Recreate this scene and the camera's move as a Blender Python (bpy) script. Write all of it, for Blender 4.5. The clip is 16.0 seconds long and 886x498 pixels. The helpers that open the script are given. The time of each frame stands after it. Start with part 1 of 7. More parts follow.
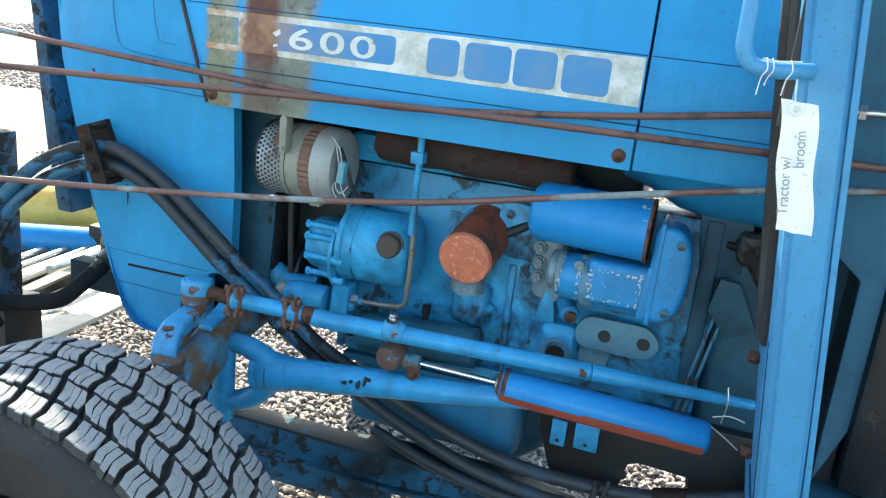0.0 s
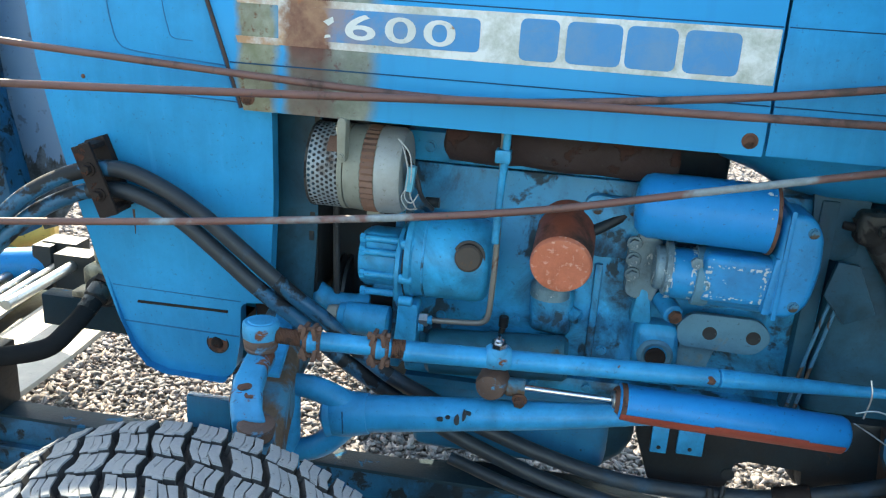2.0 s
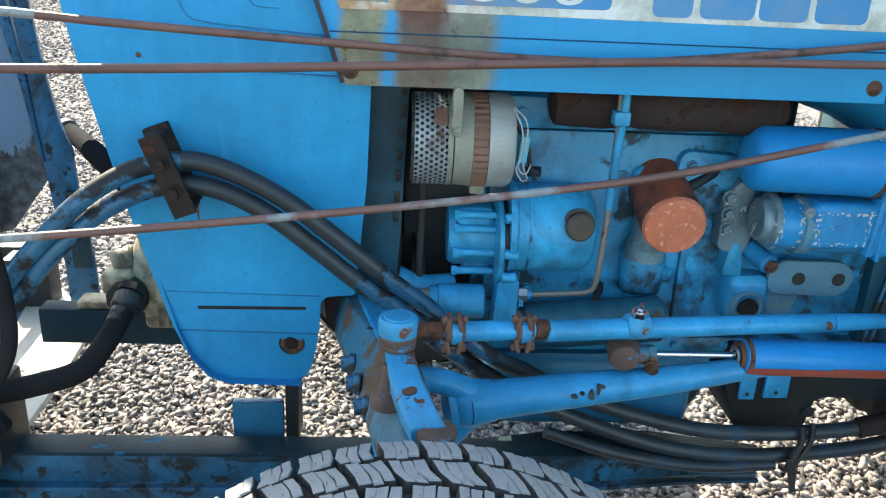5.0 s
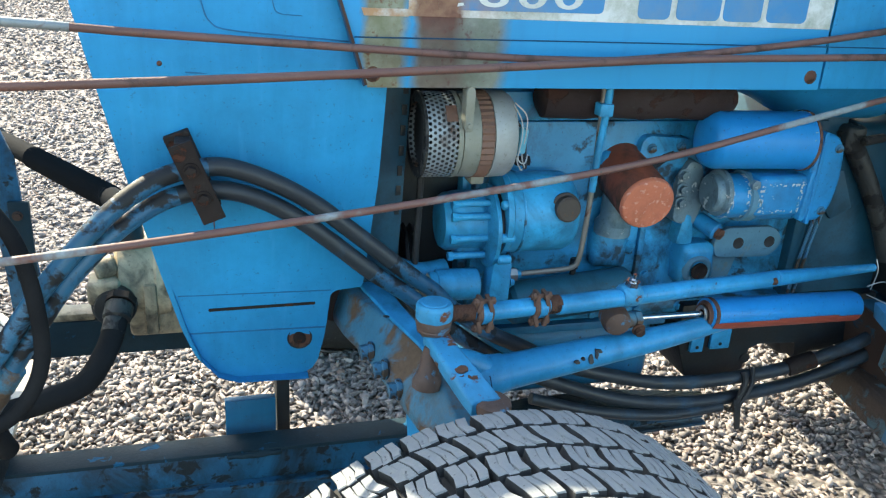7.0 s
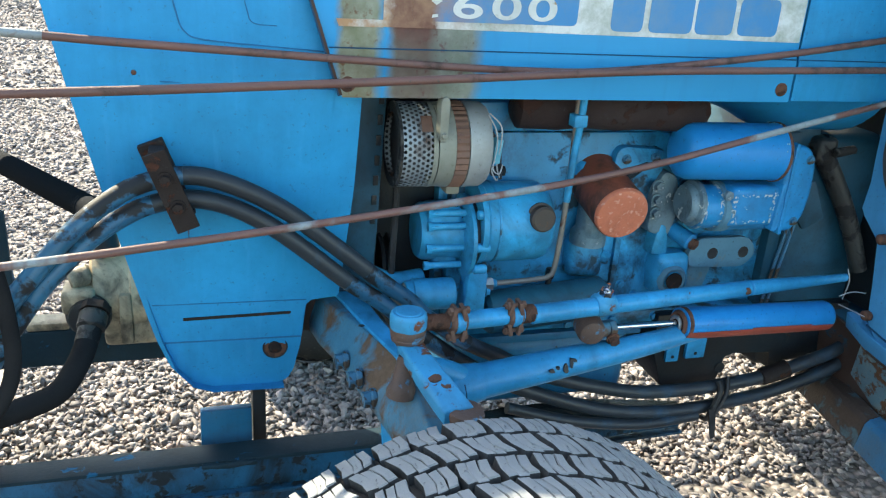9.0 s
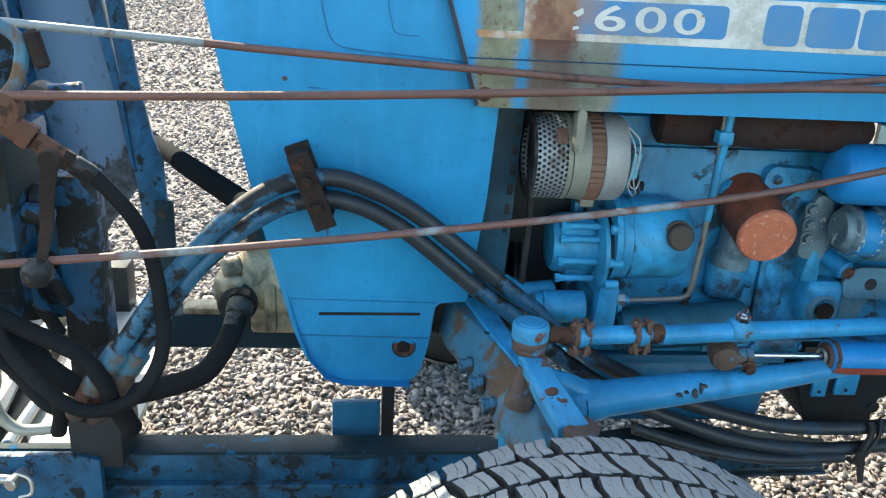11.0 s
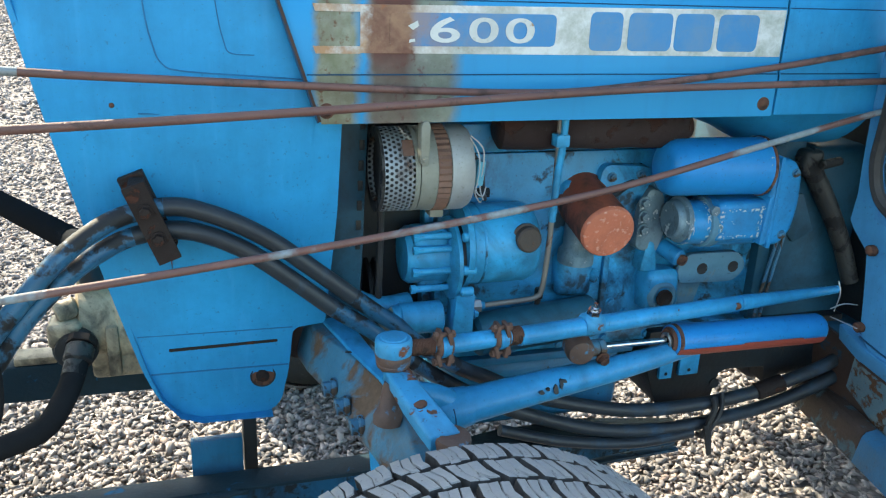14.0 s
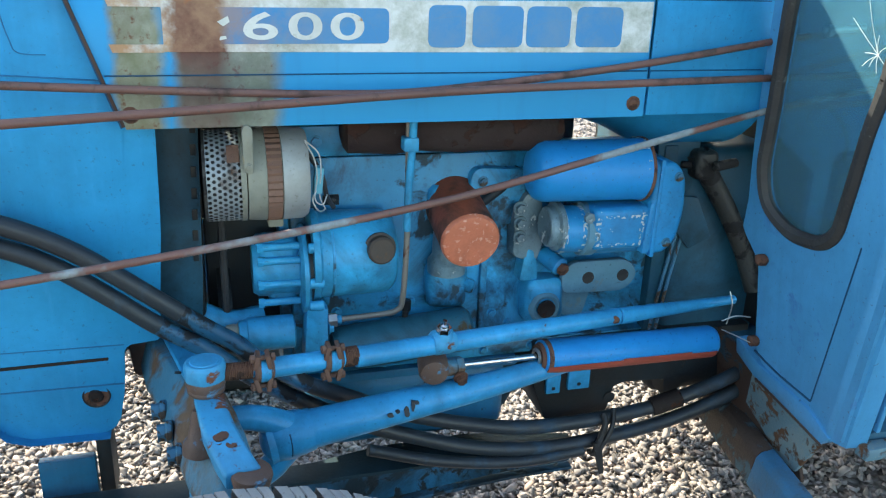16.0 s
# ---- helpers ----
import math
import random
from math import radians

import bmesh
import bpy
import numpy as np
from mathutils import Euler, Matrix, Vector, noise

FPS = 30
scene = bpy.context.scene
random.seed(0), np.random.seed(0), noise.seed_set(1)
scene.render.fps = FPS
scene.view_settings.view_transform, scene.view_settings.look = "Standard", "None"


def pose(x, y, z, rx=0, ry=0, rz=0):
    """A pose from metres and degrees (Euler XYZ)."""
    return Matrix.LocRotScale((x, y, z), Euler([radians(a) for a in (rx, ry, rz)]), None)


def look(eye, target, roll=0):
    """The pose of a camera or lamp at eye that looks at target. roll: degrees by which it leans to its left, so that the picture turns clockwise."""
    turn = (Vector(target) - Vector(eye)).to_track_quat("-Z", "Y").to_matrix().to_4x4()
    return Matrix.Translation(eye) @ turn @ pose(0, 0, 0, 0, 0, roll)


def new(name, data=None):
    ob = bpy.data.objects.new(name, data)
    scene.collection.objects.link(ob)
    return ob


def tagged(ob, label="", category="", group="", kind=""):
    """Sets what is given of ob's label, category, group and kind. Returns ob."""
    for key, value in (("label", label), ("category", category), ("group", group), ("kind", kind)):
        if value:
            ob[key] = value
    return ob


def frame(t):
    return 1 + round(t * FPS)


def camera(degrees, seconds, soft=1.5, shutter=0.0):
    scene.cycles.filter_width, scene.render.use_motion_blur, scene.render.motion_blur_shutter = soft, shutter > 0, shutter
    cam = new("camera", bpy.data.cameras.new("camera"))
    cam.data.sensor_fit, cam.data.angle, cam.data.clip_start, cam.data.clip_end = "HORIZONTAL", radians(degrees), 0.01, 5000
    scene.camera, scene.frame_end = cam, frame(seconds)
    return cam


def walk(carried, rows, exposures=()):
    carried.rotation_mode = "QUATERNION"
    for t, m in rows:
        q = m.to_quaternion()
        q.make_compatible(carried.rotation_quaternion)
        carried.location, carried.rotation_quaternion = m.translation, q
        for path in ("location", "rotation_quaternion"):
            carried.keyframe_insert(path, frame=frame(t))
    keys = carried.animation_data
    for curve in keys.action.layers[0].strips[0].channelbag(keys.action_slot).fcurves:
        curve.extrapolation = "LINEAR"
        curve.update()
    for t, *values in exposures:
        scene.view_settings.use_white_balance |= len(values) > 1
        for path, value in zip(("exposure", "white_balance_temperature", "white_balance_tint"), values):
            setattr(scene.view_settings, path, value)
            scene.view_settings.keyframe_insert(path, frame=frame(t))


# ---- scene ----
cam = camera(55.9, 16.0, soft=1.2)
METRES, EYE, TILT, LEAN, TURN = 1.85, (0.936, -1.395, 1.312), -16.39, -5.98, 19.15
ROWS = [
    (0.0, 0.0, 0.0, 0.0, 0.0, 0.0, -0.0),
    (0.5, -0.0413, 0.0363, 0.0023, -1.01, -0.47, 0.93),
    (1.0, -0.089, 0.0764, 0.0273, -2.89, -1.21, 2.3),
    (1.5, -0.1207, 0.0934, 0.0439, -5.33, -2.3, 3.73),
    (2.0, -0.1851, 0.118, 0.0586, -8.27, -3.42, 5.01),
    (2.5, -0.2552, 0.1369, 0.0679, -10.9, -4.37, 5.75),
    (3.0, -0.2858, 0.141, 0.0721, -12.9, -5.03, 6.34),
    (3.5, -0.3053, 0.1427, 0.0717, -14.53, -5.71, 6.82),
    (4.0, -0.3191, 0.1618, 0.0786, -15.94, -6.36, 7.38),
    (4.5, -0.3567, 0.2089, 0.092, -17.71, -7.18, 8.1),
    (7.0, -0.5701, 0.248, 0.1446, -32.6, -11.34, 10.75),
    (7.5, -0.5799, 0.2458, 0.1454, -33.39, -11.14, 10.4),
    (8.0, -0.5777, 0.2455, 0.1431, -33.79, -11.03, 10.31),
    (8.5, -0.5708, 0.2442, 0.1422, -33.97, -10.92, 10.37),
    (9.0, -0.5649, 0.2405, 0.1423, -33.63, -10.78, 10.47),
    (9.5, -0.5631, 0.2358, 0.1422, -32.0, -10.45, 10.35),
    (10.0, -0.5645, 0.2308, 0.1416, -28.42, -9.79, 9.74),
    (12.5, -0.5077, 0.2151, 0.1384, -18.59, -7.26, 8.51),
    (13.0, -0.5295, 0.2236, 0.142, -24.1, -7.88, 9.9),
    (13.5, -0.5469, 0.2292, 0.1422, -29.49, -8.74, 11.14),
    (14.0, -0.549, 0.2345, 0.1431, -33.74, -9.54, 12.03),
    (14.5, -0.5373, 0.2404, 0.1429, -36.1, -10.14, 12.52),
    (15.0, -0.498, 0.2401, 0.1442, -36.43, -10.47, 12.59),
    (15.5, -0.4406, 0.2232, 0.1368, -35.12, -10.49, 12.41),
    (16.0, -0.3929, 0.2028, 0.125, -33.08, -10.36, 12.2),
]
walk(cam, [(t, pose(*EYE, TILT, LEAN, TURN) @ pose(METRES * x, METRES * y, METRES * z, 90 + pitch, roll, yaw)) for t, x, y, z, yaw, pitch, roll in ROWS], exposures=((0.0, 2.38, 7600, 2), (1.5, 2.31, 7600, 2), (3.0, 2.26, 7600, 2), (9.5, 2.22, 7600, 2), (11.0, 2.13, 7600, 2), (12.5, 2.05, 7600, 2), (14.0, 2.20, 7600, 2), (16.0, 2.26, 7600, 2)))

# ---- world and sun ----
world = bpy.data.worlds.new("sky")
scene.world = world
world.use_nodes = True
wn = world.node_tree.nodes
sky = wn.new("ShaderNodeTexSky")
sky.sky_type = 'NISHITA'
sky.sun_disc = False
SUN_FROM = Vector((-0.56, 0.83, 0.84)).normalized()
sky.sun_elevation = math.asin(SUN_FROM.z)
sky.sun_rotation = math.atan2(SUN_FROM.x, SUN_FROM.y)
world.node_tree.links.new(sky.outputs[0], wn["Background"].inputs[0])
wn["Background"].inputs[1].default_value = 0.15
sun = new("sun", bpy.data.lights.new("sun", 'SUN'))
sun.data.energy = 3.25
sun.data.angle = radians(0.55)
sun.data.color = (1.0, 0.93, 0.82)
sun.matrix_world = look(SUN_FROM * 20, (0, 0, 0))


# ---- materials ----
def nodes_of(name):
    m = bpy.data.materials.new(name)
    m.use_nodes = True
    return m, m.node_tree.nodes, m.node_tree.links, m.node_tree.nodes["Principled BSDF"]


def noise_node(n, l, co, scale, detail=4.0, rough=0.6, dist=0.0):
    t = n.new("ShaderNodeTexNoise")
    t.inputs["Scale"].default_value = scale
    t.inputs["Detail"].default_value = detail
    t.inputs["Roughness"].default_value = rough
    t.inputs["Distortion"].default_value = dist
    l.new(co, t.inputs["Vector"])
    return t.outputs["Fac"]


def ramp(n, l, fac, lo, hi):
    r = n.new("ShaderNodeMapRange")
    r.inputs["From Min"].default_value = lo
    r.inputs["From Max"].default_value = hi
    l.new(fac, r.inputs["Value"])
    return r.outputs["Result"]


def maths(n, l, op, a, b=0.0):
    m = n.new("ShaderNodeMath")
    m.operation = op
    for i, v in enumerate((a, b)):
        if isinstance(v, (int, float)):
            m.inputs[i].default_value = v
        else:
            l.new(v, m.inputs[i])
    return m.outputs[0]


def mix(n, l, fac, a, b):
    m = n.new("ShaderNodeMix")
    m.data_type = 'RGBA'
    for sock, v in ((m.inputs["Factor"], fac), (m.inputs["A"], a), (m.inputs["B"], b)):
        if isinstance(v, (int, float)):
            sock.default_value = v
        elif isinstance(v, tuple):
            sock.default_value = (*v, 1.0)
        else:
            l.new(v, sock)
    return m.outputs["Result"]


def surface(name, base, rough=0.5, metal=0.0, worn=None, worn_at=0.62, worn_scale=22.0, grime=(0.05, 0.05, 0.045), grime_amt=0.35,
            grime_scale=7.0, fade=0.25, bump=0.15, bump_scale=160.0, coat=0.0, soft=0.04, specks=0.45, streak=0.0, oil=0.0, sheen=0.3):
    """A worn surface: fading at a large scale, grime, chips of another colour, fine relief."""
    m, n, l, p = nodes_of(name)
    co = n.new("ShaderNodeTexCoord").outputs["Object"]
    big = noise_node(n, l, co, 3.0, 3.0)
    light = tuple(min(1.0, c * (1 + fade) + 0.03 * fade) for c in base)
    dark = tuple(c * (1 - fade) for c in base)
    col = mix(n, l, ramp(n, l, big, 0.3, 0.7), dark, light)
    g = noise_node(n, l, co, grime_scale, 8.0, 0.7)
    col = mix(n, l, maths(n, l, 'MULTIPLY', ramp(n, l, g, 0.48, 0.75), grime_amt), col, grime)
    mott = noise_node(n, l, co, 19.0, 9.0, 0.75)
    col = mix(n, l, maths(n, l, 'MULTIPLY', ramp(n, l, mott, 0.42, 0.72), 0.30), col, tuple(c * 0.55 for c in base))
    if streak:
        mp = n.new("ShaderNodeMapping")
        mp.inputs["Scale"].default_value = (30, 30, 2.2)
        l.new(co, mp.inputs[0])
        sk = noise_node(n, l, mp.outputs[0], 1.0, 6.0, 0.65)
        col = mix(n, l, maths(n, l, 'MULTIPLY', ramp(n, l, sk, 0.50, 0.78), streak), col, tuple(c * 0.5 for c in base))
        col = mix(n, l, maths(n, l, 'MULTIPLY', ramp(n, l, sk, 0.42, 0.28), streak * 0.7), col, tuple(min(1.0, c * 1.2 + 0.05) for c in base))
    if oil:
        ow = noise_node(n, l, co, 5.5, 9.0, 0.68, 0.8)
        col = mix(n, l, maths(n, l, 'MULTIPLY', ramp(n, l, ow, 0.46, 0.62), oil), col, (0.008, 0.016, 0.022))
    if specks:
        sp = noise_node(n, l, co, 150.0, 3.0, 0.6)
        col = mix(n, l, maths(n, l, 'MULTIPLY', ramp(n, l, sp, 0.64, 0.70), specks), col, grime)
    r_out = maths(n, l, 'ADD', ramp(n, l, g, -1.0, 4.0), rough - 0.3)
    if worn:
        c = noise_node(n, l, co, worn_scale, 6.0, 0.62, 0.4)
        chip = ramp(n, l, c, worn_at, worn_at + soft)
        fine = noise_node(n, l, co, 90.0, 4.0)
        col = mix(n, l, chip, col, mix(n, l, fine, tuple(v * 0.55 for v in worn), tuple(min(1, v * 1.45) for v in worn)))
        r_out = maths(n, l, 'ADD', r_out, maths(n, l, 'MULTIPLY', chip, 0.3))
    l.new(col, p.inputs["Base Color"])
    l.new(r_out, p.inputs["Roughness"])
    p.inputs["Metallic"].default_value = metal
    p.inputs["Specular IOR Level"].default_value = sheen
    p.inputs["Coat Weight"].default_value = coat
    p.inputs["Coat Roughness"].default_value = 0.25
    b = n.new("ShaderNodeBump")
    b.inputs["Strength"].default_value = bump
    b.inputs["Distance"].default_value = 0.002
    h = noise_node(n, l, co, bump_scale, 5.0)
    if worn:
        h = maths(n, l, 'SUBTRACT', h, chip)
    l.new(h, b.inputs["Height"])
    l.new(b.outputs[0], p.inputs["Normal"])
    return m


RUST = (0.13, 0.05, 0.028)
DARKRUST = (0.05, 0.028, 0.02)
M_NOSE = surface("faded_blue_paint", (0.010, 0.262, 0.535), 0.42, streak=0.30, worn=RUST, worn_at=0.745, worn_scale=30, fade=0.13, grime=(0.03, 0.09, 0.14), grime_amt=0.3, grime_scale=5, bump=0.06, sheen=0.2)
M_COWL = surface("blue_paint_panel", (0.009, 0.25, 0.51), 0.42, streak=0.30, worn=RUST, worn_at=0.75, worn_scale=34, fade=0.14, grime=(0.03, 0.08, 0.13), grime_amt=0.35, bump=0.06, sheen=0.2)
M_ENGINE = surface("engine_blue", (0.010, 0.285, 0.55), 0.40, oil=0.9, worn=(0.020, 0.052, 0.075), worn_at=0.56, worn_scale=12, grime=(0.010, 0.036, 0.062), grime_amt=0.9, grime_scale=7, fade=0.35, bump=0.4, bump_scale=90, sheen=0.45, soft=0.05)
M_PUMP = surface("blue_casting", (0.016, 0.315, 0.59), 0.40, oil=0.5, worn=RUST, worn_at=0.70, worn_scale=34, grime=(0.02, 0.045, 0.06), grime_amt=0.55, fade=0.2, bump=0.25, bump_scale=120)
M_STARTER = surface("scuffed_blue", (0.004, 0.22, 0.49), 0.38, worn=(0.40, 0.49, 0.54), worn_at=0.665, worn_scale=70, grime=(0.03, 0.05, 0.07), grime_amt=0.6, fade=0.2, bump=0.2, soft=0.03)
M_CAN = surface("glossy_blue", (0.0018, 0.215, 0.54), 0.36, fade=0.10, grime_amt=0.10, bump=0.06, sheen=0.25)
M_LINK = surface("blue_rod_paint", (0.014, 0.29, 0.58), 0.36, streak=0.25, worn=RUST, worn_at=0.70, worn_scale=34, grime=(0.012, 0.07, 0.13), grime_amt=0.75, grime_scale=9, fade=0.25, bump=0.2, oil=0.25)
M_AXLE = surface("chipped_axle_paint", (0.045, 0.19, 0.30), 0.5, oil=0.3, worn=(0.125, 0.080, 0.052), worn_at=0.47, worn_scale=13, grime=(0.12, 0.12, 0.105), grime_amt=0.85, grime_scale=11, fade=0.3, bump=0.5, soft=0.10)
M_WORNEDGE = surface("paint_worn_to_primer", (0.40, 0.47, 0.50), 0.5, worn=(0.03, 0.20, 0.36), worn_at=0.55, worn_scale=60, fade=0.2, bump=0.3)
M_ARM = surface("chipped_arm_paint", (0.025, 0.27, 0.50), 0.45, oil=0.3, worn=RUST, worn_at=0.575, worn_scale=26, grime_amt=0.3, fade=0.2, bump=0.25)
M_CLAMP = surface("dark_rusted_clamp", (0.017, 0.011, 0.010), 0.7, worn=(0.060, 0.026, 0.018), worn_at=0.58, worn_scale=34, fade=0.4, bump=0.7, bump_scale=130, sheen=0.15)
M_BALL = surface("rusty_blue_joint", (0.105, 0.062, 0.048), 0.55, worn=(0.07, 0.21, 0.34), worn_at=0.58, worn_scale=30, fade=0.35, grime_amt=0.5, bump=0.5, soft=0.08)
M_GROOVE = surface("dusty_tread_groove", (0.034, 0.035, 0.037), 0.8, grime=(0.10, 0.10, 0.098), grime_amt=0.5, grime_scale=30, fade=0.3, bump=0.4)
M_PIPE = surface("corroded_pipe_steel", (0.20, 0.185, 0.165), 0.45, 0.4, worn=(0.15, 0.07, 0.045), worn_at=0.55, worn_scale=14, fade=0.3, bump=0.3, sheen=0.5)
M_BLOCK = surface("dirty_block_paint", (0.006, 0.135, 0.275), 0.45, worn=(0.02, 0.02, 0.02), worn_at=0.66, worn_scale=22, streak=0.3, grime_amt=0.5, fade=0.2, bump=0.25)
M_DULLCYL = surface("dull_teal_casting", (0.014, 0.12, 0.19), 0.5, oil=0.6, worn=(0.07, 0.05, 0.03), worn_at=0.62, worn_scale=14, grime=(0.03, 0.05, 0.045), grime_amt=0.7, fade=0.3, bump=0.3)
M_MATTEHOSE = surface("matte_ribbed_rubber", (0.010, 0.011, 0.013), 0.85, grime=(0.026, 0.027, 0.028), grime_amt=0.5, fade=0.3, bump=0.2, sheen=0.05)
M_BOLT = surface("dull_blue_bolt", (0.035, 0.16, 0.27), 0.5, worn=(0.06, 0.045, 0.035), worn_at=0.52, worn_scale=40, grime_amt=0.6, fade=0.3, bump=0.3)
M_JOINTRUST = surface("rusted_clamp_paint_flecks", (0.12, 0.062, 0.044), 0.65, worn=(0.06, 0.22, 0.38), worn_at=0.60, worn_scale=40, fade=0.35, bump=0.6, bump_scale=130, grime=(0.05, 0.03, 0.025), grime_amt=0.7)
M_ARMGREY = surface("greasy_grey_casting", (0.024, 0.027, 0.027), 0.45, worn=(0.012, 0.012, 0.013), worn_at=0.50, worn_scale=14, fade=0.4, bump=0.5, grime=(0.04, 0.025, 0.016), grime_amt=0.7, sheen=0.3)
M_RUSTDARK = surface("dark_flaking_rust", (0.05, 0.028, 0.022), 0.8, worn=(0.02, 0.05, 0.08), worn_at=0.60, worn_scale=14, fade=0.4, bump=0.6, bump_scale=90)
M_HOSEBLUE = surface("paint_smeared_hose", (0.012, 0.10, 0.19), 0.36, worn=(0.008, 0.010, 0.013), worn_at=0.48, worn_scale=17, grime=(0.008, 0.011, 0.014), grime_amt=0.95, grime_scale=14, fade=0.45, bump=0.2, soft=0.06, sheen=0.4)
M_BAREBLUE = surface("rubbed_blue_casting", (0.12, 0.20, 0.245), 0.40, 0.15, worn=(0.42, 0.46, 0.47), worn_at=0.60, worn_scale=44, grime=(0.016, 0.03, 0.04), grime_amt=0.85, grime_scale=16, fade=0.35, bump=0.4, sheen=0.5)
M_FRAME = surface("chipped_frame_paint", (0.005, 0.098, 0.205), 0.40, oil=0.95, worn=(0.009, 0.016, 0.022), worn_at=0.54, worn_scale=26, grime=(0.010, 0.026, 0.040), grime_amt=0.85, fade=0.4, bump=0.35, sheen=0.3, soft=0.06)
M_VALVE = surface("oily_valve_paint", (0.005, 0.075, 0.165), 0.36, oil=0.95, worn=(0.010, 0.011, 0.012), worn_at=0.47, worn_scale=11, grime_amt=0.8, fade=0.4, bump=0.4)
M_FRAMETOP = surface("dark_frame_steel", (0.008, 0.030, 0.046), 0.6, worn=(0.007, 0.095, 0.20), worn_at=0.63, worn_scale=22, fade=0.35, grime=(0.018, 0.026, 0.030), grime_amt=0.8, bump=0.5, sheen=0.15)
M_RUST = surface("brown_rust", (0.11, 0.048, 0.030), 0.8, worn=(0.06, 0.035, 0.028), worn_at=0.55, worn_scale=30, fade=0.35, bump=0.8, bump_scale=120)
M_RODRUST = surface("rusted_rod_steel", (0.135, 0.060, 0.048), 0.5, worn=(0.070, 0.040, 0.034), worn_at=0.56, worn_scale=16, specks=0.8, fade=0.3, bump=0.5, bump_scale=200, sheen=0.5, soft=0.10)
M_RODBARE = surface("half_bare_rod_steel", (0.14, 0.064, 0.052), 0.45, worn=(0.20, 0.235, 0.25), worn_at=0.54, worn_scale=3.4, specks=0.9, fade=0.25, bump=0.4, bump_scale=200, sheen=0.5, soft=0.05)
M_RODSTEEL = surface("grey_bare_rod", (0.23, 0.27, 0.29), 0.42, 0.2, worn=(0.13, 0.075, 0.06), worn_at=0.60, worn_scale=22, fade=0.2, bump=0.3, bump_scale=200, sheen=0.5, soft=0.08)
M_MANIFOLD = surface("rusted_cast_iron", (0.024, 0.012, 0.011), 0.85, worn=(0.040, 0.018, 0.014), worn_at=0.58, worn_scale=14, fade=0.4, bump=0.9, bump_scale=70)
M_BLACK = surface("black_rubber", (0.020, 0.021, 0.023), 0.5, grime=(0.11, 0.12, 0.13), grime_amt=0.35, grime_scale=12, fade=0.3, bump=0.15)
M_HOSE = surface("hydraulic_hose_rubber", (0.016, 0.023, 0.031), 0.42, worn=(0.026, 0.058, 0.092), worn_at=0.55, worn_scale=10, grime=(0.032, 0.048, 0.060), grime_amt=0.5, fade=0.35, bump=0.25, soft=0.14, sheen=0.35)
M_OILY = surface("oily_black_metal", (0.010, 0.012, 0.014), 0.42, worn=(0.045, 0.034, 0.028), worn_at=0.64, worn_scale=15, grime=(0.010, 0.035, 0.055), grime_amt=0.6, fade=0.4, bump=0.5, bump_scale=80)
M_STEEL = surface("bare_steel", (0.50, 0.50, 0.49), 0.32, 0.9, worn=RUST, worn_at=0.66, worn_scale=60, grime_amt=0.4, fade=0.15)
M_CHROME = surface("chromed_rod", (0.62, 0.64, 0.66), 0.18, 1.0, grime_amt=0.15, fade=0.05, bump=0.03)
M_ALLOY = surface("dull_aluminium", (0.34, 0.35, 0.31), 0.5, 0.35, worn=(0.16, 0.12, 0.08), worn_at=0.68, worn_scale=30, grime=(0.12, 0.11, 0.08), grime_amt=0.5, fade=0.15, bump=0.2)
M_BEIGE = surface("dulled_alternator_housing", (0.225, 0.235, 0.20), 0.5, 0.1, worn=(0.13, 0.08, 0.05), worn_at=0.72, worn_scale=30, grime=(0.12, 0.11, 0.07), grime_amt=0.5, fade=0.12, bump=0.2)
M_BELL = surface("pale_dull_aluminium", (0.31, 0.33, 0.325), 0.5, 0.2, worn=(0.20, 0.17, 0.13), worn_at=0.66, worn_scale=22, grime=(0.15, 0.14, 0.11), grime_amt=0.5, fade=0.15, bump=0.2)
M_PLATE = surface("weathered_grey_blue_plate", (0.085, 0.22, 0.31), 0.5, worn=(0.17, 0.18, 0.15), worn_at=0.58, worn_scale=14, grime=(0.02, 0.04, 0.05), grime_amt=0.5, fade=0.25, bump=0.25, soft=0.12)
M_LAM = surface("rusted_laminations", (0.16, 0.085, 0.060), 0.75, fade=0.3, bump=0.6, bump_scale=200)
M_GUARD = surface("pitted_fan_guard", (0.25, 0.29, 0.31), 0.5, 0.3, worn=(0.10, 0.062, 0.046), worn_at=0.50, worn_scale=16, fade=0.2, grime_amt=0.5, soft=0.12)
M_TYRE = surface("dusty_tyre_rubber", (0.020, 0.021, 0.023), 0.75, grime=(0.10, 0.10, 0.095), grime_amt=0.35, grime_scale=9, fade=0.25, bump=0.4, bump_scale=220)
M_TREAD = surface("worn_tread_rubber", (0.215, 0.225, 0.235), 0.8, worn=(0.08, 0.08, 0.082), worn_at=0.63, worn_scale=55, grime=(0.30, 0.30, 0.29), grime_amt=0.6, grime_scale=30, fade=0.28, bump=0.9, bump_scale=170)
M_ORANGE = surface("faded_orange_filter", (0.52, 0.155, 0.085), 0.36, worn=(0.66, 0.42, 0.34), worn_at=0.56, worn_scale=95, grime=(0.36, 0.10, 0.05), grime_amt=0.8, grime_scale=18, fade=0.25, bump=0.6, bump_scale=170, soft=0.16, sheen=0.5)
M_FILTERSIDE = surface("oily_orange_paint", (0.19, 0.050, 0.026), 0.42, worn=(0.03, 0.02, 0.016), worn_at=0.46, worn_scale=10, grime=(0.035, 0.018, 0.014), grime_amt=0.9, fade=0.3, bump=0.25, soft=0.15, sheen=0.5)
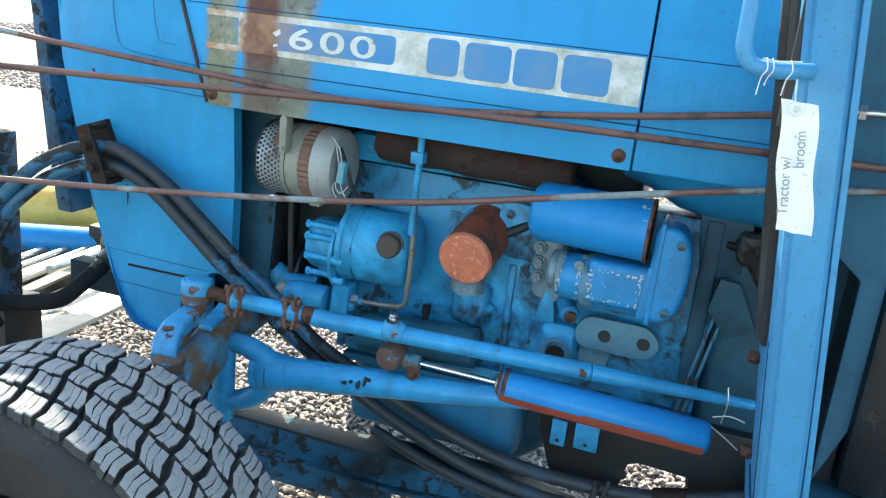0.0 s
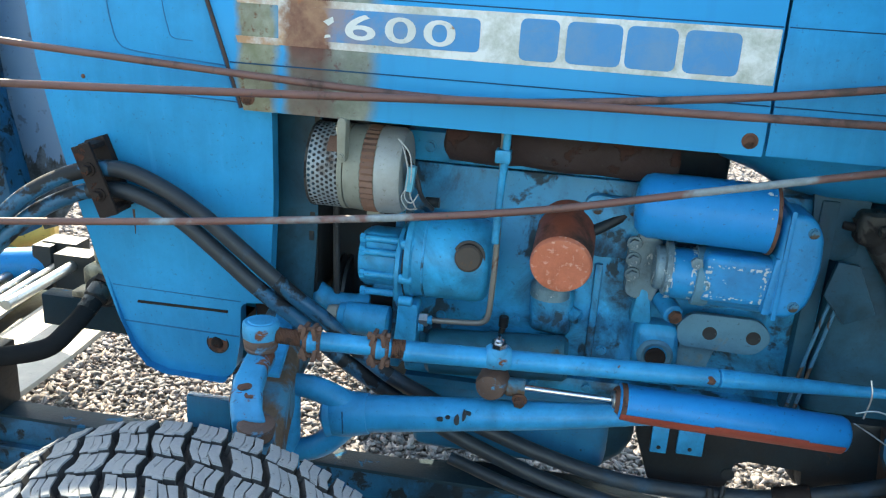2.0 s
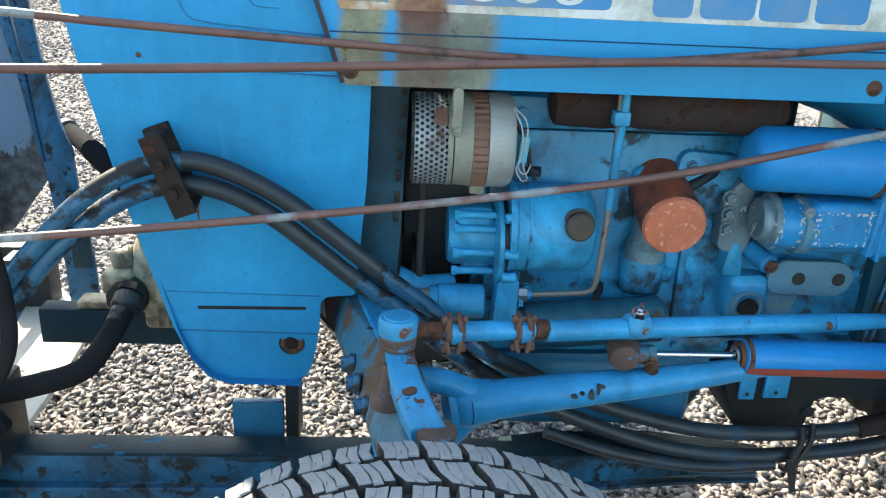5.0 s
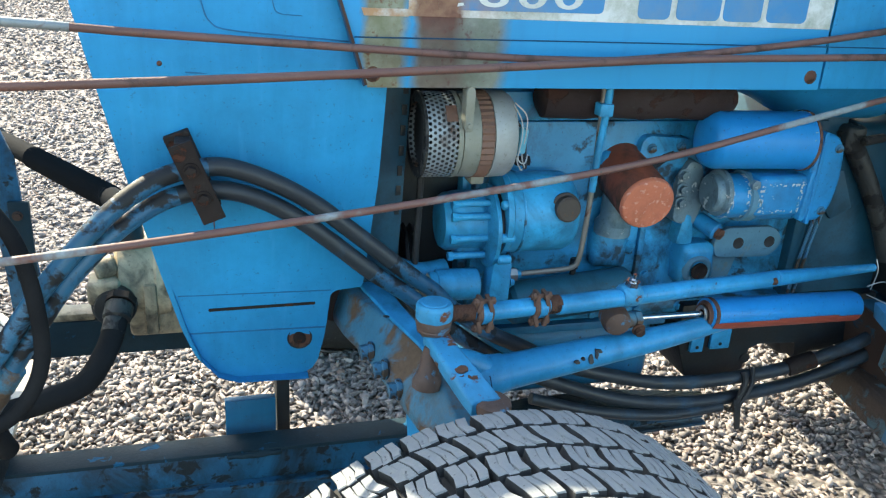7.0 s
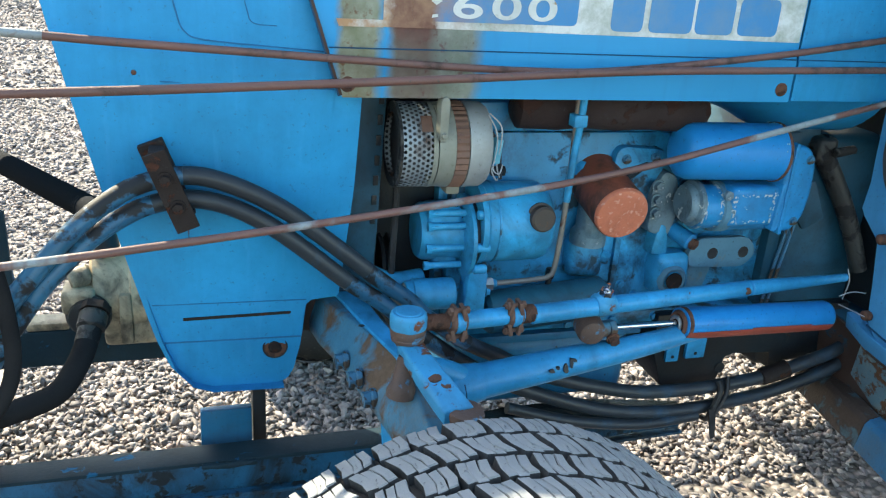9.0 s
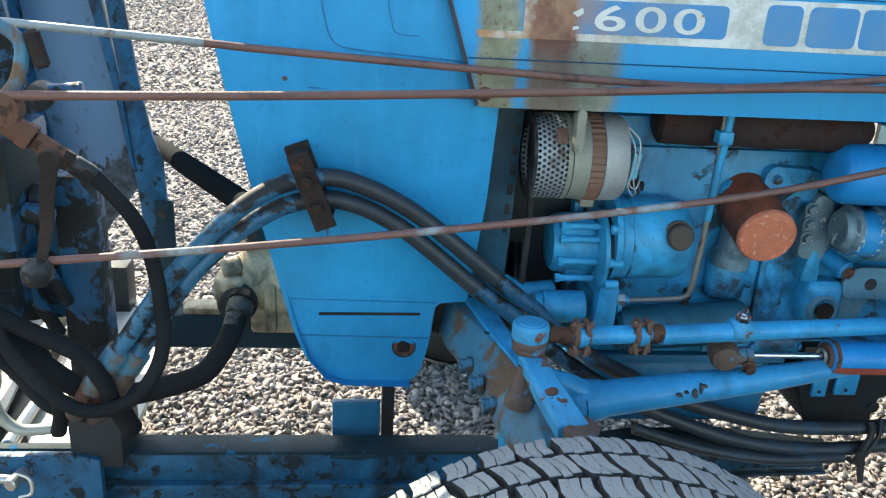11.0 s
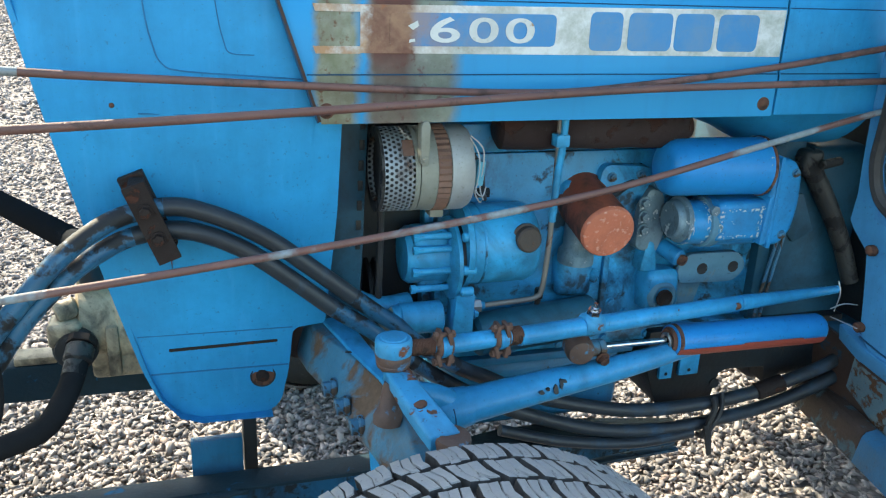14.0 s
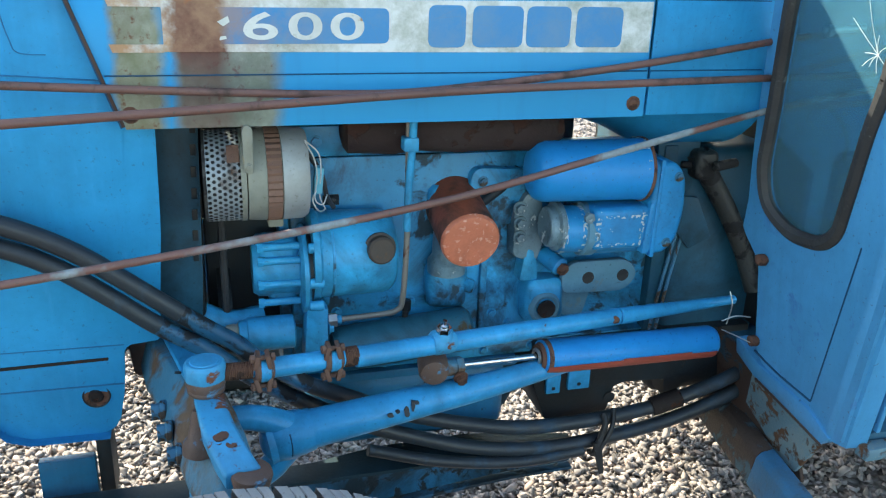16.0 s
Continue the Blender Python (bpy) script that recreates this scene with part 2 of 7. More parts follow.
M_REDPAINT = surface("red_primer", (0.30, 0.055, 0.035), 0.5, fade=0.2, bump=0.2)
M_DECK = surface("pale_worn_deck_steel", (0.46, 0.43, 0.38), 0.55, 0.2, worn=(0.10, 0.085, 0.07), worn_at=0.60, worn_scale=7, fade=0.15, bump=0.2)
M_CREAM = surface("stained_cream_paint", (0.44, 0.35, 0.235), 0.5, worn=(0.04, 0.036, 0.03), worn_at=0.51, worn_scale=12, grime=(0.035, 0.034, 0.028), grime_amt=0.95, grime_scale=9, fade=0.3, bump=0.4, soft=0.16, streak=0.9, oil=0.7)
M_YELLOW = surface("yellow_paint", (0.74, 0.42, 0.10), 0.45, worn=(0.08, 0.06, 0.04), worn_at=0.68, fade=0.15)
M_PAPER = surface("creased_white_tag", (0.72, 0.73, 0.72), 0.6, fade=0.05, grime_amt=0.05, bump=0.2, bump_scale=30)
M_INK = surface("pencil_ink", (0.26, 0.26, 0.27), 0.6, fade=0.1, grime_amt=0.0, bump=0.0)
M_STRING = surface("white_string", (0.65, 0.66, 0.66), 0.8, fade=0.1, grime_amt=0.2)
M_SEAL = surface("cracked_window_rubber", (0.026, 0.026, 0.027), 0.6, worn=(0.20, 0.20, 0.195), worn_at=0.67, worn_scale=34, grime=(0.075, 0.073, 0.068), grime_amt=0.6, grime_scale=14, fade=0.35, bump=0.6, soft=0.08)
M_CAB = surface("chalky_cab_paint", (0.045, 0.245, 0.47), 0.42, streak=0.3, worn=(0.05, 0.17, 0.38), worn_at=0.62, worn_scale=17, grime_amt=0.2, fade=0.12, bump=0.12, soft=0.1)
M_CABRUST = surface("rust_eaten_cab_sill", (0.10, 0.20, 0.255), 0.6, worn=(0.105, 0.050, 0.026), worn_at=0.515, worn_scale=38, grime=(0.27, 0.27, 0.22), grime_amt=0.95, grime_scale=6, fade=0.3, bump=0.8, soft=0.07, specks=0.9)
M_STEPBLUE = surface("scuffed_step_paint", (0.035, 0.175, 0.32), 0.45, streak=0.2, worn=(0.075, 0.050, 0.036), worn_at=0.555, worn_scale=18, grime=(0.10, 0.12, 0.12), grime_amt=0.8, grime_scale=9, fade=0.25, bump=0.35, soft=0.12)
M_STEPRUST = surface("rust_eaten_step", (0.055, 0.034, 0.025), 0.6, worn=(0.075, 0.125, 0.15), worn_at=0.54, worn_scale=24, grime=(0.014, 0.013, 0.013), grime_amt=0.95, grime_scale=14, fade=0.4, bump=0.9, soft=0.08, sheen=0.4)
# cab interior blue, with the shade inside the cab put into its colour
M_DARKIN = surface("shade_dulled_interior_paint", (0.020, 0.105, 0.175), 0.6, grime=(0.03, 0.05, 0.06), grime_amt=0.6, fade=0.25)
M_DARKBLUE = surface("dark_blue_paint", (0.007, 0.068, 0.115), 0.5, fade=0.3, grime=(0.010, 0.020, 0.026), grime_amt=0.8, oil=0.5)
M_CRACK = surface("dark_groove", (0.006, 0.055, 0.12), 0.7, fade=0.1, grime_amt=0.0, bump=0.0)
M_PRESS = surface("pressed_shade_paint", (0.008, 0.135, 0.29), 0.5, worn=RUST, worn_at=0.70, worn_scale=40, fade=0.25, grime=(0.02, 0.05, 0.08), grime_amt=0.6, bump=0.1)
M_CAP = surface("dark_brown_cap", (0.055, 0.042, 0.035), 0.55, worn=(0.10, 0.06, 0.04), worn_at=0.6, fade=0.2, bump=0.3)
M_WIRE = surface("grey_wire", (0.42, 0.44, 0.44), 0.5, fade=0.1)
M_PLUG = surface("light_blue_plug", (0.10, 0.38, 0.50), 0.5, fade=0.1)


def hood_paint():
    """Blue hood paint with an olive, sun-bleached patch and a broad brown rust run near its front end."""
    m, n, l, p = nodes_of("stained_hood_paint")
    co = n.new("ShaderNodeTexCoord").outputs["Object"]
    sep = n.new("ShaderNodeSeparateXYZ")
    l.new(co, sep.inputs[0])
    wob = noise_node(n, l, co, 16.0, 5.0)
    x = maths(n, l, 'ADD', sep.outputs["X"], maths(n, l, 'MULTIPLY', maths(n, l, 'SUBTRACT', wob, 0.5), 0.035))
    big = noise_node(n, l, co, 2.6, 3.0)
    col = mix(n, l, ramp(n, l, big, 0.3, 0.7), (0.008, 0.235, 0.49), (0.014, 0.275, 0.55))
    streak = n.new("ShaderNodeMapping")
    streak.inputs["Scale"].default_value = (28, 28, 3)
    l.new(co, streak.inputs[0])
    st = noise_node(n, l, streak.outputs[0], 1.0, 5.0)
    col = mix(n, l, maths(n, l, 'MULTIPLY', ramp(n, l, st, 0.55, 0.8), 0.25), col, (0.02, 0.10, 0.25))
    olive_n = mix(n, l, ramp(n, l, noise_node(n, l, co, 24.0, 6.0), 0.35, 0.7), (0.155, 0.165, 0.10), (0.27, 0.28, 0.22))
    olive_n = mix(n, l, maths(n, l, 'MULTIPLY', ramp(n, l, noise_node(n, l, co, 11.0, 8.0, 0.75), 0.45, 0.62), 0.6), olive_n, (0.12, 0.095, 0.06))
    olive_n = mix(n, l, ramp(n, l, noise_node(n, l, co, 70.0, 5.0), 0.57, 0.66), olive_n, (0.13, 0.065, 0.035))
    ol1 = maths(n, l, 'MULTIPLY', ramp(n, l, x, -0.020, -0.006), ramp(n, l, x, 0.060, 0.042))
    ol2 = maths(n, l, 'MULTIPLY', ramp(n, l, x, 0.060, 0.075), ramp(n, l, x, 0.222, 0.196))
    col = mix(n, l, maths(n, l, 'MAXIMUM', ol1, maths(n, l, 'MULTIPLY', ol2, 0.92)), col, olive_n)
    rn = mix(n, l, noise_node(n, l, co, 40.0, 6.0), (0.045, 0.022, 0.020), (0.17, 0.068, 0.052))
    r1 = maths(n, l, 'MULTIPLY', ramp(n, l, x, 0.062, 0.078), ramp(n, l, x, 0.150, 0.128))
    upper = ramp(n, l, sep.outputs["Z"], 1.14, 1.19)
    r1 = maths(n, l, 'MULTIPLY', r1, maths(n, l, 'ADD', maths(n, l, 'MULTIPLY', upper, 0.5), 0.5))
    col = mix(n, l, r1, col, rn)
    chip = ramp(n, l, noise_node(n, l, co, 34.0, 6.0, 0.62), 0.745, 0.77)
    col = mix(n, l, chip, col, RUST)
    l.new(col, p.inputs["Base Color"])
    l.new(maths(n, l, 'ADD', 0.42, maths(n, l, 'MULTIPLY', maths(n, l, 'MAXIMUM', r1, ol2), 0.3)), p.inputs["Roughness"])
    p.inputs["Specular IOR Level"].default_value = 0.25
    b = n.new("ShaderNodeBump")
    b.inputs["Strength"].default_value = 0.12
    b.inputs["Distance"].default_value = 0.002
    l.new(maths(n, l, 'ADD', noise_node(n, l, co, 110.0, 5.0), maths(n, l, 'MULTIPLY', r1, noise_node(n, l, co, 50.0, 5.0))), b.inputs["Height"])
    l.new(b.outputs[0], p.inputs["Normal"])
    return m


def decal_paint(name, base, dirt):
    """A printed decal, dirty and cracked, eaten by rust and bleached olive at its front end."""
    m, n, l, p = nodes_of(name)
    co = n.new("ShaderNodeTexCoord").outputs["Object"]
    sep = n.new("ShaderNodeSeparateXYZ")
    l.new(co, sep.inputs[0])
    wob = noise_node(n, l, co, 30.0, 6.0)
    x = maths(n, l, 'ADD', sep.outputs["X"], maths(n, l, 'MULTIPLY', maths(n, l, 'SUBTRACT', wob, 0.5), 0.06))
    g = noise_node(n, l, co, 13.0, 8.0, 0.72)
    col = mix(n, l, maths(n, l, 'MULTIPLY', ramp(n, l, g, 0.42, 0.62), dirt), base, (0.25, 0.28, 0.23))
    vor = n.new("ShaderNodeTexVoronoi")
    vor.feature = 'DISTANCE_TO_EDGE'
    vor.inputs["Scale"].default_value = 17.0
    l.new(co, vor.inputs["Vector"])
    col = mix(n, l, maths(n, l, 'MULTIPLY', ramp(n, l, vor.outputs["Distance"], 0.012, 0.0), 0.14), col, (0.15, 0.17, 0.15))
    ol = mix(n, l, ramp(n, l, noise_node(n, l, co, 26.0, 6.0), 0.4, 0.65), (0.19, 0.20, 0.115), (0.22, 0.13, 0.07))
    col = mix(n, l, ramp(n, l, x, 0.075, 0.06), col, mix(n, l, ramp(n, l, noise_node(n, l, co, 22.0, 6.0), 0.40, 0.56), col, (0.40, 0.22, 0.11)))
    rn = mix(n, l, noise_node(n, l, co, 40.0, 6.0), (0.075, 0.028, 0.02), (0.19, 0.07, 0.045))
    col = mix(n, l, maths(n, l, 'MULTIPLY', ramp(n, l, x, 0.058, 0.070), ramp(n, l, x, 0.146, 0.130)), col, rn)
    spot = ramp(n, l, noise_node(n, l, co, 38.0, 6.0), 0.64, 0.69)
    near = ramp(n, l, x, 0.30, 0.12)
    col = mix(n, l, maths(n, l, 'MULTIPLY', maths(n, l, 'MULTIPLY', near, ramp(n, l, noise_node(n, l, co, 15.0, 7.0, 0.7), 0.40, 0.60)), 0.75), col, (0.30, 0.17, 0.10))
    col = mix(n, l, maths(n, l, 'MULTIPLY', spot, near), col, (0.25, 0.09, 0.04))
    l.new(col, p.inputs["Base Color"])
    p.inputs["Roughness"].default_value = 0.45
    return m


def soot_paint():
    """Mast paint burnt away to sooty steel along a ragged line above its lower end."""
    m, n, l, p = nodes_of("burnt_mast_paint")
    co = n.new("ShaderNodeTexCoord").outputs["Object"]
    sep = n.new("ShaderNodeSeparateXYZ")
    l.new(co, sep.inputs[0])
    col = mix(n, l, ramp(n, l, noise_node(n, l, co, 3.0, 4.0), 0.3, 0.7), (0.085, 0.17, 0.29), (0.14, 0.23, 0.34))
    col = mix(n, l, maths(n, l, 'MULTIPLY', ramp(n, l, noise_node(n, l, co, 40.0, 6.0), 0.60, 0.68), 0.6), col, (0.04, 0.05, 0.07))
    mp = n.new("ShaderNodeMapping")
    mp.inputs["Scale"].default_value = (26, 26, 9)
    l.new(co, mp.inputs[0])
    rag = noise_node(n, l, mp.outputs[0], 1.0, 7.0, 0.65)
    edge = maths(n, l, 'ADD', maths(n, l, 'MULTIPLY', rag, 0.34), maths(n, l, 'MULTIPLY', sep.outputs["Z"], -1.0))
    burnt = ramp(n, l, edge, 0.46, 0.475)
    bare = mix(n, l, ramp(n, l, noise_node(n, l, co, 30.0, 7.0, 0.7), 0.40, 0.64), (0.020, 0.022, 0.026), (0.085, 0.11, 0.14))
    col = mix(n, l, burnt, col, bare)
    l.new(col, p.inputs["Base Color"])
    l.new(maths(n, l, 'ADD', 0.42, maths(n, l, 'MULTIPLY', burnt, 0.25)), p.inputs["Roughness"])
    b = n.new("ShaderNodeBump")
    b.inputs["Strength"].default_value = 0.3
    b.inputs["Distance"].default_value = 0.002
    l.new(maths(n, l, 'SUBTRACT', noise_node(n, l, co, 60.0, 5.0), burnt), b.inputs["Height"])
    l.new(b.outputs[0], p.inputs["Normal"])
    return m


M_SOOT = soot_paint()
M_HOOD = hood_paint()
M_WHITE = decal_paint("white_decal", (0.60, 0.63, 0.63), 0.8)
M_BLUEDECAL = decal_paint("blue_decal", (0.018, 0.20, 0.45), 0.22)
M_DIGIT = surface("worn_white_print", (0.60, 0.63, 0.62), 0.5, worn=(0.30, 0.20, 0.12), worn_at=0.66, worn_scale=40, grime=(0.30, 0.32, 0.27), grime_amt=0.6, fade=0.08, bump=0.0)


def glass_paint():
    """Dusty window glass."""
    m, n, l, p = nodes_of("dusty_glass")
    out = n["Material Output"]
    co = n.new("ShaderNodeTexCoord").outputs["Object"]
    p.inputs["Base Color"].default_value = (0.13, 0.42, 0.56, 1)
    p.inputs["Roughness"].default_value = 0.03
    p.inputs["Transmission Weight"].default_value = 1.0
    p.inputs["IOR"].default_value = 1.45
    dust = n.new("ShaderNodeBsdfDiffuse")
    dust.inputs[0].default_value = (0.16, 0.40, 0.52, 1)
    ms = n.new("ShaderNodeMixShader")
    l.new(ramp(n, l, noise_node(n, l, co, 7.0, 7.0, 0.7), -0.35, 4.6), ms.inputs[0])
    l.new(p.outputs[0], ms.inputs[1])
    l.new(dust.outputs[0], ms.inputs[2])
    l.new(ms.outputs[0], out.inputs[0])
    return m


M_GLASS = glass_paint()


def stone_paint(name, per_island):
    m, n, l, p = nodes_of(name)
    co = n.new("ShaderNodeTexCoord").outputs["Object"]
    if per_island:
        rnd = n.new("ShaderNodeNewGeometry").outputs["Random Per Island"]
    else:
        vor = n.new("ShaderNodeTexVoronoi")
        vor.inputs["Scale"].default_value = 42.0
        vor.inputs["Randomness"].default_value = 1.0
        l.new(co, vor.inputs["Vector"])
        sp = n.new("ShaderNodeSeparateColor")
        l.new(vor.outputs["Color"], sp.inputs[0])
        rnd = sp.outputs[0]
    cr = n.new("ShaderNodeValToRGB")
    e = cr.color_ramp.elements
    e[0].position, e[0].color = 0.0, (0.088, 0.080, 0.082, 1)
    e[1].position, e[1].color = 1.0, (0.45, 0.395, 0.37, 1)
    for pos, c in ((0.3, (0.168, 0.150, 0.15, 1)), (0.55, (0.285, 0.248, 0.235, 1)), (0.8, (0.292, 0.268, 0.272, 1)), (0.9, (0.30, 0.215, 0.18, 1))):
        k = e.new(pos)
        k.color = c
    l.new(rnd, cr.inputs[0])
    sp2 = noise_node(n, l, co, 120.0, 5.0)
    col = mix(n, l, maths(n, l, 'MULTIPLY', ramp(n, l, sp2, 0.4, 0.75), 0.4), cr.outputs[0], (0.20, 0.19, 0.175))
    b = n.new("ShaderNodeBump")
    if not per_island:
        # shade of the gaps between stones, painted dark at the cell edges
        col = mix(n, l, ramp(n, l, vor.outputs["Distance"], 0.35, 0.80), col, (0.085, 0.078, 0.074))
        b.inputs["Distance"].default_value = 0.012
        b.inputs["Strength"].default_value = 1.0
        l.new(maths(n, l, 'SUBTRACT', 1.0, vor.outputs["Distance"]), b.inputs["Height"])
    else:
        b.inputs["Distance"].default_value = 0.002
        b.inputs["Strength"].default_value = 0.4
        l.new(noise_node(n, l, co, 150.0, 5.0), b.inputs["Height"])
    l.new(b.outputs[0], p.inputs["Normal"])
    l.new(col, p.inputs["Base Color"])
    p.inputs["Roughness"].default_value = 0.85
    return m


M_STONE = stone_paint("gravel_stone", True)
M_GROUND = stone_paint("gravel_ground", False)


# ---- mesh helpers ----
WHERE = {}


def part(name, bm, material, parent=None, label="", centre=True, smooth=True):
    """Links a bmesh, given in world places, as one mesh object under a thing or a part."""
    bmesh.ops.recalc_face_normals(bm, faces=bm.faces)
    me = bpy.data.meshes.new(name)
    bm.to_mesh(me)
    bm.free()
    return link(name, me, material, parent, label, centre, smooth)


def link(name, me, material, parent=None, label="", centre=True, smooth=True):
    if centre:
        co = np.empty(len(me.vertices) * 3)
        me.vertices.foreach_get("co", co)
        co = co.reshape(-1, 3)
        mid = Vector((co.min(0) + co.max(0)) / 2)
        me.transform(Matrix.Translation(-mid))
    else:
        mid = Vector((0, 0, 0))
    if smooth:
        me.shade_smooth()
        me.set_sharp_from_angle(angle=radians(38))
    me.materials.append(material)
    ob = new(name, me)
    ob.location = mid
    WHERE[ob.name] = mid
    if parent:
        ob.parent = parent
        ob.matrix_parent_inverse = Matrix.Translation(-WHERE[parent.name])
    if label:
        tagged(ob, label)
    return ob


upright_part = part


def thing(name, at, label, category, group="", kind=""):
    ob = new(name)
    ob.empty_display_size = 0.1
    ob.location = at
    WHERE[ob.name] = Vector(at)
    return tagged(ob, label, category, group, kind)


def bevelled(bm, w, seg=2, angle=30):
    if w > 0:
        edges = [e for e in bm.edges if len(e.link_faces) == 2 and e.calc_face_angle(0) > radians(angle)]
        bmesh.ops.bevel(bm, geom=edges, offset=w, segments=seg, profile=0.6, affect='EDGES', clamp_overlap=True)
    return bm


def box(lo, hi, bev=0.003, turn=None, seg=2):
    bm = bmesh.new()
    bmesh.ops.create_cube(bm, size=1.0)
    lo, hi = Vector(lo), Vector(hi)
    size, mid = hi - lo, (hi + lo) / 2
    bmesh.ops.scale(bm, vec=size, verts=bm.verts)
    bevelled(bm, bev, seg)
    if turn:
        bmesh.ops.transform(bm, matrix=pose(0, 0, 0, *turn), verts=bm.verts)
    bmesh.ops.translate(bm, vec=mid, verts=bm.verts)
    return bm


def prism(poly, axis, a, b, bev=0.003, seg=2):
    """A plate or block: a polygon of two coordinates, pushed along the third axis from a to b."""
    bm = bmesh.new()
    i = "xyz".index(axis)
    others = [k for k in range(3) if k != i]
    rows = []
    for v in (a, b):
        row = []
        for p in poly:
            q = [0, 0, 0]
            q[i], q[others[0]], q[others[1]] = v, p[0], p[1]
            row.append(bm.verts.new(q))
        rows.append(row)
    bm.faces.new(rows[0])
    bm.faces.new(rows[1][::-1])
    n = len(poly)
    for k in range(n):
        bm.faces.new((rows[0][k], rows[1][k], rows[1][(k + 1) % n], rows[0][(k + 1) % n]))
    bmesh.ops.recalc_face_normals(bm, faces=bm.faces)
    return bevelled(bm, bev, seg)


def lathe(p0, axis, profile, seg=28, cap=True):
    """A turned body: profile rows of (distance along the axis from p0, radius)."""
    bm = bmesh.new()
    axis = Vector(axis).normalized()
    u = axis.orthogonal().normalized()
    w = axis.cross(u)
    p0 = Vector(p0)
    rings = []
    for d, r in profile:
        rings.append([bm.verts.new(p0 + axis * d + (u * math.cos(k * math.tau / seg) + w * math.sin(k * math.tau / seg)) * max(r, 1e-4)) for k in range(seg)])
    for a, b in zip(rings, rings[1:]):
        for k in range(seg):
            bm.faces.new((a[k], a[(k + 1) % seg], b[(k + 1) % seg], b[k]))
    if cap:
        bm.faces.new(rings[0][::-1])
        bm.faces.new(rings[-1])
    return bm


def rod(p0, p1, r, seg=16, bev=0.002, r1=None):
    p0, p1 = Vector(p0), Vector(p1)
    d = (p1 - p0).length
    r1 = r if r1 is None else r1
    b = min(bev, r * 0.5, d * 0.4)
    return lathe(p0, p1 - p0, [(0, r - b), (b, r), (d - b, r1), (d, r1 - b)], seg)


def smooth_path(pts, n=8):
    """A smooth way through the points (Catmull-Rom)."""
    P = [Vector(p) for p in pts]
    P = [P[0] * 2 - P[1]] + P + [P[-1] * 2 - P[-2]]
    out = []
    for i in range(1, len(P) - 2):
        for k in range(n):
            t = k / n
            a, b, c, d = P[i - 1:i + 3]
            out.append(0.5 * ((2 * b) + (c - a) * t + (2 * a - 5 * b + 4 * c - d) * t * t + (3 * b - a - 3 * c + d) * t ** 3))
    out.append(P[-2])
    return out


def tube(pts, r, seg=12, n=8, radii=None):
    path = smooth_path(pts, n) if n > 1 else [Vector(p) for p in pts]
    bm = bmesh.new()
    rings, u = [], None
    for i, p in enumerate(path):
        t = (path[min(i + 1, len(path) - 1)] - path[max(i - 1, 0)]).normalized()
        u = t.orthogonal().normalized() if u is None else (u - t * u.dot(t)).normalized()
        w = t.cross(u)
        rr = r if radii is None else radii(i / (len(path) - 1))
        rings.append([bm.verts.new(p + (u * math.cos(k * math.tau / seg) + w * math.sin(k * math.tau / seg)) * rr) for k in range(seg)])
    for a, b in zip(rings, rings[1:]):
        for k in range(seg):
            bm.faces.new((a[k], a[(k + 1) % seg], b[(k + 1) % seg], b[k]))
    bm.faces.new(rings[0][::-1])
    bm.faces.new(rings[-1])
    return bm


def joined(*bms):
    out = bmesh.new()
    for b in bms:
        me = bpy.data.meshes.new("tmp")
        b.to_mesh(me)
        b.free()
        out.from_mesh(me)
        bpy.data.meshes.remove(me)
    return out


def loft(loops, closed=True):
    """A body through closed loops of points."""
    bm = bmesh.new()
    R = [[bm.verts.new(p) for p in lp] for lp in loops]
    n = len(R[0])
    for a, b in zip(R, R[1:]):
        for k in range(n):
            bm.faces.new((a[k], a[(k + 1) % n], b[(k + 1) % n], b[k]))
    if closed:
        bm.faces.new(R[0][::-1])
        bm.faces.new(R[-1])
    bmesh.ops.recalc_face_normals(bm, faces=bm.faces)
    return bm


def hexnut(p, axis, r, h):
    return bevelled(lathe(p, axis, [(0, r), (h, r)], 6), r * 0.12, 1)


def bolt(p, axis, r, h):
    """A hexagonal bolt head on a washer."""
    axis = Vector(axis).normalized()
    return joined(rod(Vector(p), Vector(p) + axis * h * 0.3, r * 1.4, 16, 0.0006), hexnut(Vector(p) + axis * h * 0.3, axis, r, h * 0.8))


def wobbled(bm, amp, scale):
    for v in bm.verts:
        v.co += noise.noise_vector(v.co * scale) * amp
    return bm


def rounded(points, r, n=5):
    """Polygon with its corners rounded."""
    out = []
    m = len(points)
    for i in range(m):
        a, b, c = (Vector(points[(i + k) % m]) for k in (-1, 0, 1))
        d0, d1 = (a - b), (c - b)
        rr = min(r, d0.length * 0.45, d1.length * 0.45)
        p, q = b + d0.normalized() * rr, b + d1.normalized() * rr
        for k in range(n + 1):
            t = k / n
            out.append(tuple(p * (1 - t) ** 2 + b * 2 * t * (1 - t) + q * t * t))
    return out


# ---- ground ----
def ground():
    bm = bmesh.new()
    bmesh.ops.create_grid(bm, x_segments=2, y_segments=2, size=400.0)
    ob = part("ground", bm, M_GROUND, centre=False, smooth=False)
    tagged(ob, "wide yard of loose grey gravel in sunlight", "ground", kind="structure")


